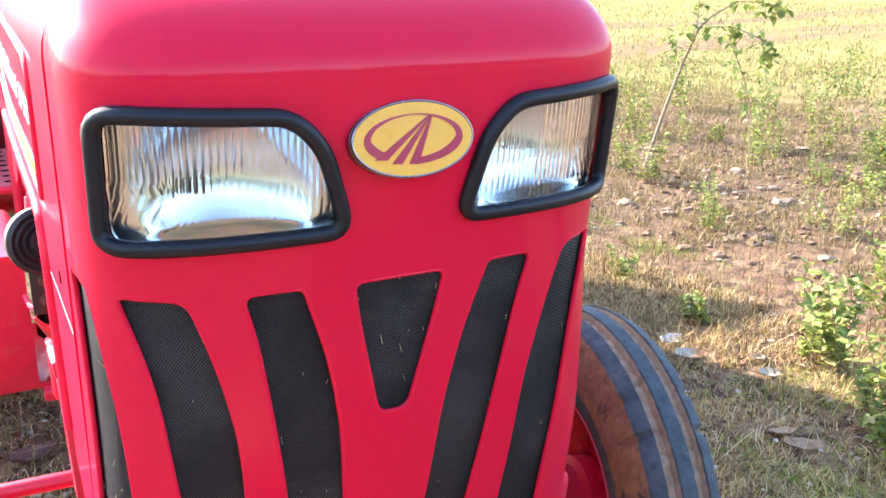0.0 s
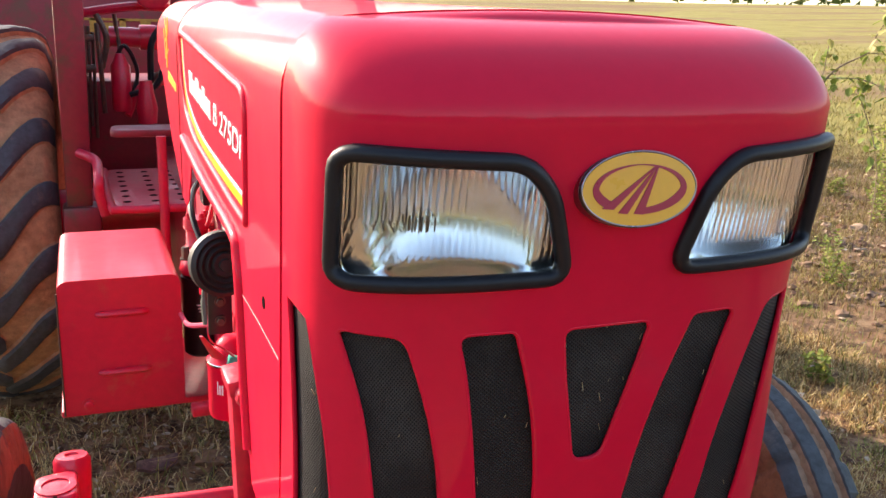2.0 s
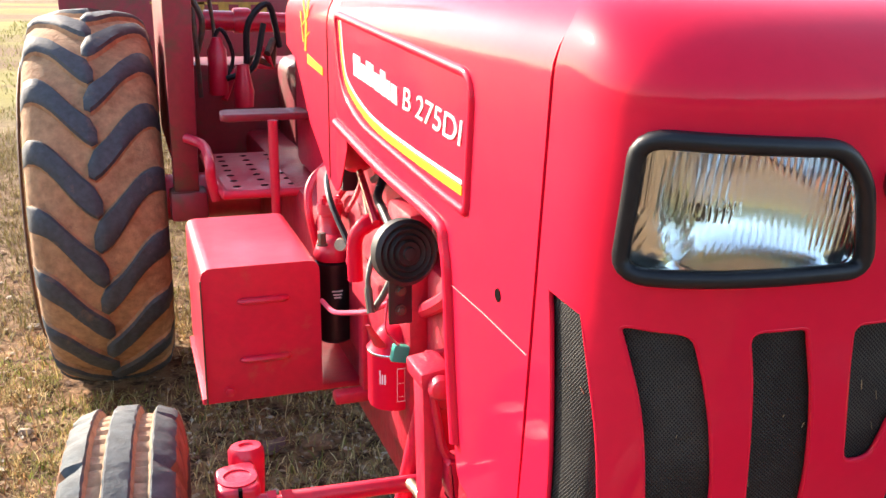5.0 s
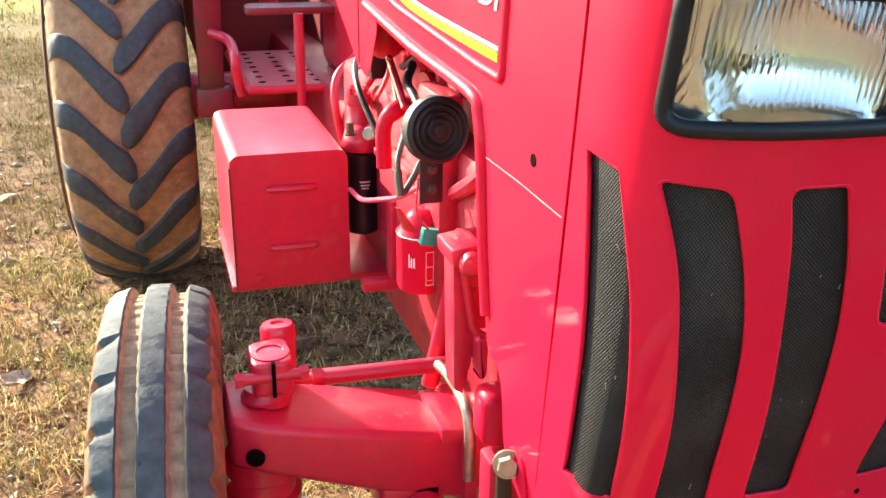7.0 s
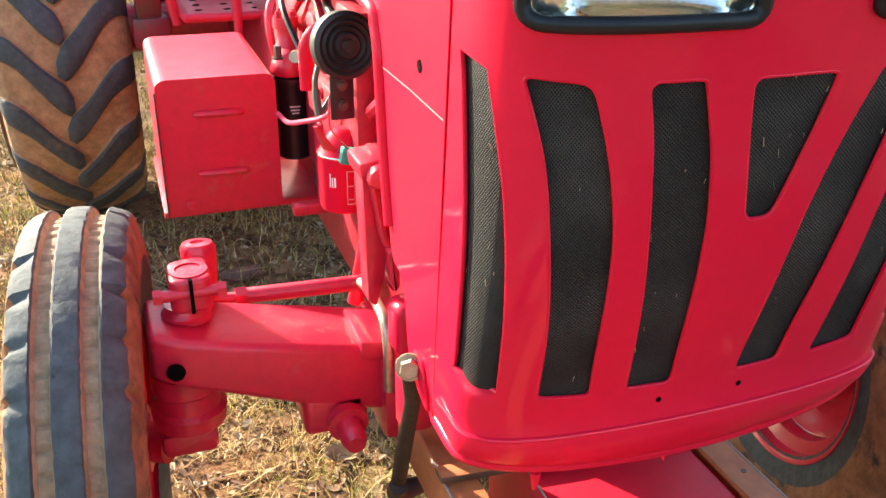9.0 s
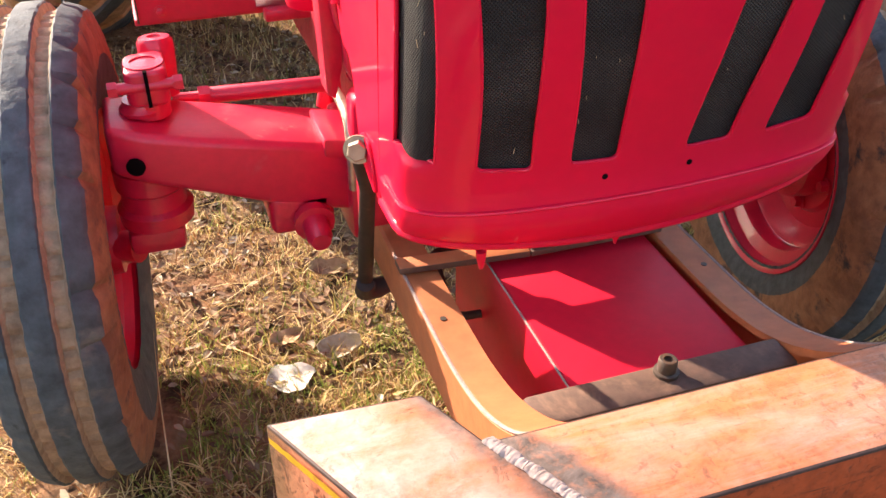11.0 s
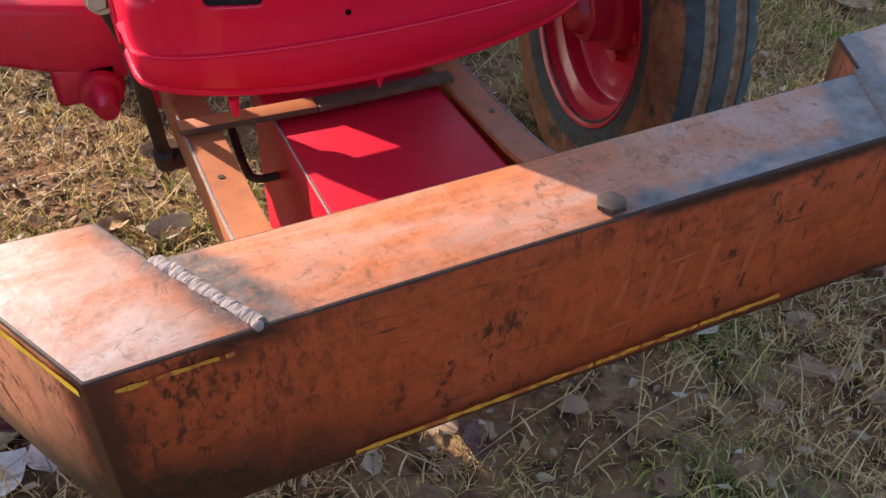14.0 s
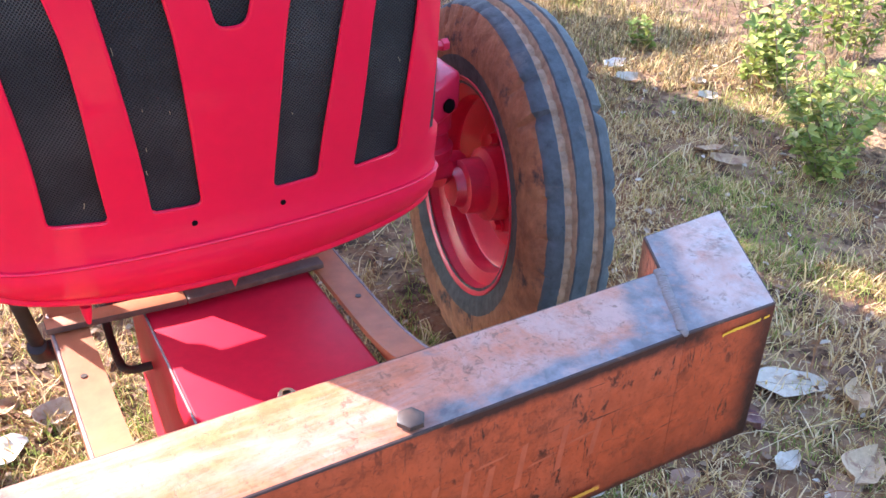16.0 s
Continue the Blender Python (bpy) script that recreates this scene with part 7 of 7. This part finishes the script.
# flat crumbs of trodden soil before the bumper
rnd = random.Random(61)
bm = bmesh.new()
for i in range(130):
    x, y = rnd.uniform(-0.1, 1.6), rnd.uniform(0.82, 1.5)
    lump(bm, (x, y, ground_height(x, y) + 0.001), rnd.uniform(0.010, 0.034), i + 700, 0.22)
crumb_mat = ramp_material("trodden_soil", [(0.0, (0.30, 0.17, 0.10)), (0.5, (0.36, 0.23, 0.15)), (0.8, (0.24, 0.13, 0.075)), (1.0, (0.10, 0.06, 0.04))])
tagged(finish("soil_crumbs", bm, crumb_mat, 40), "flat reddish-tan crumbs of trodden soil", "soil", kind="stuff")

# rubble along the field's edge
rnd = random.Random(58)
bm = bmesh.new()
for i in range(560):
    t = rnd.random()
    x, y = 3.1 + 3.4 * t + rnd.gauss(0, 0.75), 4.2 + 1.2 * t + rnd.gauss(0, 0.75)
    lump(bm, (x, y, ground_height(x, y) + 0.004), rnd.uniform(0.012, 0.05) * rnd.uniform(0.6, 1.0), i + 300, 0.5)
rubble_mat = ramp_material("rubble_stone", [(0.0, (0.12, 0.062, 0.040)), (0.4, (0.20, 0.115, 0.070)), (0.75, (0.29, 0.185, 0.115)), (1.0, (0.40, 0.29, 0.20))])
tagged(finish("rubble", bm, rubble_mat, 25), "brown broken stones heaped at the field's edge", "rubble", kind="stuff")

# larger fallen leaves
leaf_pale = material("pale_dry_leaf", (0.46, 0.39, 0.29), 0.8, grain=0.12, grain_scale=90, spots=(0.34, 0.25, 0.16), spot_scale=30, bump=0.3)
leaf_grey = material("silvery_leaf_back", (0.64, 0.60, 0.52), 0.8, grain=0.1, grain_scale=90, spots=(0.28, 0.25, 0.21), spot_scale=30, bump=0.3)
leaf_tan = material("tan_dry_leaf", (0.42, 0.28, 0.15), 0.75, grain=0.2, grain_scale=90, spots=(0.25, 0.13, 0.07), spot_scale=30, bump=0.3)
leaf_dark = material("dark_brown_leaf", (0.12, 0.05, 0.045), 0.7, grain=0.25, grain_scale=90, spots=(0.24, 0.13, 0.08), spot_scale=25, bump=0.4)


def fallen_leaf(x, y, ln, wd, yaw, curl, tilt, mat, label, lift=0.012):
    bm = bmesh.new()
    m = Matrix.Translation((x, y, ground_height(x, y) + lift)) @ Matrix.Rotation(radians(yaw), 4, "Z") @ Matrix.Rotation(radians(tilt), 4, "Y")
    rows = []
    for i in range(11):
        t = i / 10
        half = wd / 2 * max(0.03, math.sin(math.pi * t ** 0.85)) ** 0.7
        rows.append([])
        for j in range(7):
            s = j / 3 - 1
            jag = 1 + 0.30 * noise.noise(Vector((t * 4 + x * 9, (s > 0) * 3, y * 5)))
            z = curl * wd * (s * s * 0.45 + 0.2 * s) + 0.10 * curl * ln * (2 * t - 1) ** 2 + 0.006 * noise.noise(Vector((t * 5, s * 2, x * 7)))
            rows[-1].append(bm.verts.new(m @ Vector(((t - 0.5) * ln, s * half * jag, z))))
    for a, b in zip(rows, rows[1:]):
        for j in range(6):
            bm.faces.new((a[j], a[j + 1], b[j + 1], b[j]))
    ob = finish("fallen_leaf", bm, mat, 70)
    s = ob.modifiers.new("thickness", "SOLIDIFY")
    s.thickness = 0.0008
    tagged(ob, label, "leaf", group="fallen leaves")
    rib = [m @ Vector(((t - 0.5) * ln, 0, 0.10 * curl * ln * (2 * t - 1) ** 2 + 0.006 * noise.noise(Vector((t * 5, 0, x * 7))) + 0.0006)) for t in [-0.10 + 0.1 * i for i in range(12)]]
    part("midrib", tube(rib, [0.0011 - 0.00006 * i for i in range(12)], 5), stem_mat, ob)
    return ob


for args in ((-0.479, 2.18, 0.055, 0.025, 80, 0.4, 30, leaf_pale, "small pale dry leaf standing on edge in grass"), (-0.319, 1.865, 0.095, 0.075, 10, 0.15, 3, leaf_grey, "round silvery fallen leaf in the wheel's shade"),
             (-0.213, 1.915, 0.085, 0.05, -10, 0.7, -8, leaf_pale, "curled cream-coloured dry leaf"), (-0.306, 1.985, 0.075, 0.04, 20, 0.4, 5, leaf_tan, "tan dry leaf on the grass"), (-0.179, 2.19, 0.09, 0.05, 5, 0.5, 10, leaf_tan, "tan dry leaf on the grass"),
             (-0.560, 1.455, 0.115, 0.078, 35, 0.2, 8, leaf_grey, "oval silvery leaf below the bumper's end"), (-0.490, 1.468, 0.065, 0.05, 100, 0.3, -10, leaf_grey, "small silvery leaf below the bumper's end"), (-0.445, 1.440, 0.10, 0.042, 120, 0.7, 15, leaf_tan, "curled brown leaf below the bumper's end"),
             (-0.505, 1.545, 0.135, 0.068, 5, 0.9, 8, leaf_dark, "dark maroon-brown curled leaf"), (-0.55, 1.515, 0.06, 0.03, 10, 0.3, 5, leaf_tan, "tan dry leaf beside a dark one"), (0.092, 1.225, 0.08, 0.05, 60, 0.6, 20, leaf_dark, "brown curled leaf under the bumper"),
             (1.085, 1.335, 0.16, 0.085, -25, 0.15, 6, leaf_pale, "large white weathered leaf past the bumper's end"), (1.16, 1.235, 0.10, 0.06, 40, 0.6, 10, leaf_tan, "tan curled leaf on bare soil"), (0.911, 1.18, 0.07, 0.04, 10, 0.3, 5, leaf_pale, "pale dry leaf on bare soil"),
             (0.569, 1.30, 0.11, 0.05, 15, 0.2, 4, leaf_pale, "white weathered leaf in the bumper's shade"), (1.70, 2.14, 0.12, 0.05, -30, 0.5, 5, leaf_tan, "long tan leaf on the grass"), (2.0, 2.55, 0.09, 0.06, 0, 0.3, 8, leaf_pale, "pale dry leaf near the weeds"),
             (2.06, 2.66, 0.08, 0.05, 30, 0.3, 8, leaf_pale, "pale dry leaf near the weeds"), (1.85, 2.80, 0.10, 0.06, 0, 0.5, 8, leaf_pale, "pale dry leaf near the weeds"), (1.90, 2.93, 0.12, 0.06, 10, 0.5, 6, leaf_grey, "grey dry leaf on the grass"), (1.71, 2.23, 0.10, 0.05, 150, 0.4, 5, leaf_tan, "tan dry leaf on the grass"),
             (-1.02, 3.12, 0.11, 0.07, 60, 0.4, 12, leaf_pale, "pale curled leaf on the grass"), (-1.15, 2.5, 0.09, 0.06, 20, 0.4, 8, leaf_pale, "pale curled leaf on the grass"), (-0.27, 3.1, 0.14, 0.06, 30, 0.7, 10, leaf_dark, "dark curled leaf under the tractor"), (0.93, 1.30, 0.09, 0.05, 80, 0.5, 8, leaf_dark, "dark brown leaf on bare soil"),
             (1.02, 1.10, 0.12, 0.07, 20, 0.4, 4, leaf_tan, "tan leaf pressed into soil"), (-0.06, 1.26, 0.07, 0.03, 70, 0.5, 20, leaf_pale, "small pale leaf under the bumper")):
    fallen_leaf(*args)


# ---- weeds and sapling ----
def leaf_blade(vs, fs, m, ln, wd):
    k = len(vs)
    for px, py, pz in ((0, 0, 0), (0.35, 0.5, 0.06), (0.75, 0.36, 0.02), (1, 0, -0.10), (0.75, -0.36, 0.02), (0.35, -0.5, 0.06), (0.5, 0, -0.03)):
        vs.append(tuple(m @ Vector((px * ln, py * wd, pz * ln))))
    fs += [(k, k + 1, k + 6), (k + 1, k + 2, k + 6), (k + 2, k + 3, k + 6), (k + 3, k + 4, k + 6), (k + 4, k + 5, k + 6), (k + 5, k, k + 6)]


def weed(x, y, h, spread, stems, seed, leaf=0.03, label="leafy green weed growing from dry soil"):
    rnd = random.Random(seed)
    root = new("weed")
    root.location = (x, y, ground_height(x, y))
    bpy.context.view_layer.update()
    tagged(root, label, "plant", group="weeds at the field's edge")
    vs, fs = [], []
    for _ in range(stems):
        yaw, out, hh = rnd.uniform(0, 6.3), spread * rnd.uniform(0.25, 0.85), h * rnd.uniform(0.55, 1.1)
        base = Vector((x + rnd.uniform(-1, 1) * spread * 0.25, y + rnd.uniform(-1, 1) * spread * 0.25, ground_height(x, y) - 0.01))
        top = base + Vector((math.cos(yaw) * out * 0.7, math.sin(yaw) * out * 0.7, hh))
        mid = base.lerp(top, 0.5) + Vector((rnd.uniform(-1, 1), rnd.uniform(-1, 1), 0)) * 0.12 * h
        path = spline([base, mid, top], 6)
        part("stem", tube(path, [0.0022 * (1 - 0.6 * i / (len(path) - 1)) * (1 + h) for i in range(len(path))], 5), stem_mat, root)
        for i, p in enumerate(path[2:]):
            for _ in range(rnd.randint(2, 5)):
                m = Matrix.Translation(p) @ Matrix.Rotation(rnd.uniform(0, 6.3), 4, "Z") @ Matrix.Rotation(rnd.uniform(-0.9, 0.3), 4, "Y") @ Matrix.Rotation(rnd.uniform(-0.6, 0.6), 4, "X")
                ln = leaf * rnd.uniform(0.4, 0.95)
                leaf_blade(vs, fs, m, ln, ln * rnd.uniform(0.45, 0.7))
    me = bpy.data.meshes.new("leaves")
    me.from_pydata(vs, [], fs)
    me.materials.append(leaf_green)
    ob = new("leaves", me)
    ob.parent = root
    ob.matrix_parent_inverse = root.matrix_world.inverted()
    tagged(ob, "small yellow-green leaves", kind="stuff")


for i, (x, y, h, s, n_s, lf) in enumerate(((2.22, 2.50, 0.36, 0.26, 16, 0.034), (2.02, 2.08, 0.28, 0.24, 13, 0.030), (2.13, 3.05, 0.18, 0.07, 5, 0.025), (1.88, 1.93, 0.26, 0.20, 11, 0.030), (2.30, 2.00, 0.34, 0.24, 12, 0.032), (2.75, 2.62, 0.40, 0.26, 13, 0.034), (3.66, 5.10, 0.42, 0.20, 10, 0.035),
                                           (3.70, 5.45, 0.35, 0.22, 10, 0.035), (5.15, 5.70, 0.60, 0.35, 16, 0.045), (6.36, 6.14, 0.65, 0.35, 14, 0.045), (3.64, 3.63, 0.26, 0.2, 9, 0.03), (4.86, 4.35, 0.40, 0.3, 12, 0.04), (5.6, 4.9, 0.42, 0.3, 12, 0.04), (4.75, 6.6, 0.55, 0.3, 12, 0.045), (7.2, 5.6, 0.55, 0.4, 14, 0.05),
                                           (2.95, 5.6, 0.30, 0.2, 8, 0.035), (4.3, 4.0, 0.20, 0.18, 7, 0.03), (6.2, 7.6, 0.6, 0.4, 13, 0.05), (8.2, 7.2, 0.6, 0.4, 12, 0.05), (3.2, 2.95, 0.22, 0.16, 7, 0.028), (5.2, 7.6, 0.6, 0.35, 12, 0.05))):
    weed(x, y, h, s, n_s, 100 + i, lf * (1.55 if i < 6 else 1.15), "bushy yellow-green weed beside the parked tractor" if i < 6 else "leafy green weed growing from dry soil")

# smaller weeds scattered among the stones at the field's edge
rnd = random.Random(141)
for i in range(34):
    t = rnd.random()
    x, y = 2.7 + 4.2 * t + rnd.gauss(0, 0.5), 3.9 + 2.4 * t + rnd.gauss(0, 0.8)
    if 3.5 < x < 4.6 and 4.9 < y < 5.7:
        x += 1.2
    weed(x, y, rnd.uniform(0.16, 0.36), rnd.uniform(0.10, 0.2), 4, 300 + i, rnd.uniform(0.028, 0.042), "small wispy green weed among stones")
rnd = random.Random(77)
sapling = new("sapling")
sapling.location = (3.92, 5.48, 0)
bpy.context.view_layer.update()
tagged(sapling, "thin leaning sapling with sparse green leaves", "tree")
bm = bmesh.new()
add_tube(bm, spline([(3.90, 5.50, -0.03), (3.98, 5.44, 0.35), (4.08, 5.34, 0.80), (4.16, 5.27, 1.02), (4.30, 5.13, 1.15)], 6), [0.014 - 0.009 * i / 24 for i in range(25)], 8)
part("trunk", bm, stem_mat, sapling, "pale grey-brown slender trunk")
limbs = [[(4.08, 5.34, 0.80), (4.12, 5.31, 1.0), (4.13, 5.30, 1.2)], [(4.14, 5.28, 0.98), (4.30, 5.15, 0.98), (4.44, 5.0, 0.90)], [(4.30, 5.13, 1.15), (4.42, 5.0, 1.14), (4.52, 4.92, 1.10)], [(4.05, 5.37, 0.72), (4.0, 5.38, 0.85), (3.96, 5.40, 0.92)], [(4.40, 5.02, 0.40), (4.36, 5.06, 0.62), (4.28, 5.15, 0.90)], [(4.40, 5.02, -0.02), (4.41, 5.02, 0.22), (4.40, 5.02, 0.40)], [(4.30, 5.13, 1.15), (4.34, 5.10, 1.3), (4.40, 5.05, 1.4)], [(4.44, 5.0, 0.90), (4.47, 4.98, 0.82), (4.46, 4.98, 0.76)]]
vs, fs = [], []
for q, lb in enumerate(limbs):
    path = spline(lb, 5)
    part("limb", tube(path, 0.0038, 6), stem_mat, sapling)
    if q == 5:
        continue
    for p in path[2:]:
        for _ in range(rnd.randint(2, 5) if q not in (3,) else 2):
            m = Matrix.Translation(p + Vector((rnd.uniform(-1, 1), rnd.uniform(-1, 1), rnd.uniform(-1, 1))) * 0.06) @ Matrix.Rotation(rnd.uniform(0, 6.3), 4, "Z") @ Matrix.Rotation(rnd.uniform(0.0, 1.2), 4, "Y")
            leaf_blade(vs, fs, m, rnd.uniform(0.05, 0.085), rnd.uniform(0.035, 0.055))
me = bpy.data.meshes.new("crown")
me.from_pydata(vs, [], fs)
me.materials.append(leaf_green)
crown = new("crown", me)
crown.parent = sapling
crown.matrix_parent_inverse = sapling.matrix_world.inverted()
tagged(crown, "sparse broad green leaves", kind="stuff")

# ---- trailer standing behind the tractor ----
trailer = new("farm_trailer")
trailer.location = (-0.2, 5.6, 0)
bpy.context.view_layer.update()
tagged(trailer, "dark red farm trailer board with yellow lettering", "trailer")
faded_yellow = material("faded_yellow_paint", (0.36, 0.20, 0.03), 0.6, grain=0.3)
# the board's unseen height and width are chosen for the shade it casts
part("front_board", box((-0.85, 5.55, 0.75), (0.85, 5.60, 1.52), 0.006), maroon, trailer)
for x, w, z in ((-0.42, 0.05, 1.16), (-0.34, 0.035, 1.17), (-0.28, 0.05, 1.15), (-0.20, 0.03, 1.17), (-0.10, 0.05, 1.16), (0.0, 0.06, 1.16), (0.10, 0.04, 1.17)):
    part("lettering_bar", prism([(x, z), (x + w, z), (x + w, z + 0.075), (x, z + 0.075)], "y", 5.544, 5.549), faded_yellow, trailer, "faded yellow lettering")
part("lettering_line", prism([(-0.43, 1.235), (0.15, 1.235), (0.15, 1.247), (-0.43, 1.247)], "y", 5.544, 5.549), faded_yellow, trailer)
part("bed", box((-0.83, 5.60, 0.70), (0.83, 8.2, 0.78), 0.01), maroon, trailer)
for sx in (-1, 1):
    part("side_board", box((sx * 0.83 - 0.02, 5.6, 0.78), (sx * 0.83 + 0.02, 8.2, 1.06), 0.006), maroon, trailer)
    part("wheel", lathe([(0.0, -0.09), (0.2, -0.09), (0.37, -0.08), (0.39, -0.05), (0.39, 0.05), (0.37, 0.08), (0.2, 0.09), (0, 0.09)], axis_pose((sx * 0.75, 7.2, 0.385), (1, 0, 0)), 36), tyre_rubber, trailer, "dusty trailer wheel")
part("drawbar", tube([(0, 4.4, 0.5), (0, 5.6, 0.72)], 0.04, 10), maroon, trailer)

# ---- distance ----
hedge_mat = ramp_material("far_foliage", [(0.0, (0.05, 0.08, 0.02)), (0.6, (0.09, 0.12, 0.035)), (1.0, (0.14, 0.15, 0.05))], translucent=0.2)
rnd = random.Random(90)
vs, fs = [], []
for _ in range(9000):
    a = rnd.uniform(0, 2 * math.pi)
    d = rnd.uniform(118, 135)
    x, y = d * math.cos(a), 2 + d * math.sin(a)
    top = 3.0 + 2.2 * noise.noise(Vector((a * 9, 0, 0))) + 1.2 * noise.noise(Vector((a * 31, 2, 0)))
    z = ground_height(x, y) + rnd.random() ** 0.7 * top
    r = rnd.uniform(0.35, 0.9)
    k = len(vs)
    for _ in range(5):
        vs.append((x + rnd.uniform(-r, r), y + rnd.uniform(-r, r), z + rnd.uniform(-r, r)))
    fs += [(k, k + 1, k + 2), (k + 2, k + 3, k + 4), (k, k + 2, k + 4)]
me = bpy.data.meshes.new("far_trees")
me.from_pydata(vs, [], fs)
me.materials.append(hedge_mat)
tagged(new("far_trees", me), "distant line of dark green trees", "trees", kind="stuff")

# unseen trees behind the viewpoint, added to darken low reflections in the paint
vs, fs = [], []
for _ in range(7000):
    x = rnd.uniform(-34, 30)
    deep = rnd.uniform(0, 3)
    y = -15 - deep + 1.2 * math.sin(x * 0.4)
    top = 3.8 + 1.2 * noise.noise(Vector((x * 0.22, 4, 0))) + 1.0 * noise.noise(Vector((x * 0.7, 6, 0)))
    z = rnd.random() ** 0.8 * top
    r = rnd.uniform(0.25, 0.6)
    k = len(vs)
    for _ in range(5):
        vs.append((x + rnd.uniform(-r, r), y + rnd.uniform(-r, r), z + rnd.uniform(-r, r)))
    fs += [(k, k + 1, k + 2), (k + 2, k + 3, k + 4), (k, k + 2, k + 4)]
me = bpy.data.meshes.new("reflected_tree_row")
me.from_pydata(vs, [], fs)
me.materials.append(hedge_mat)
tagged(new("reflected_tree_row", me), "unseen row of green trees, there for the nose's reflections", "trees", kind="stuff")
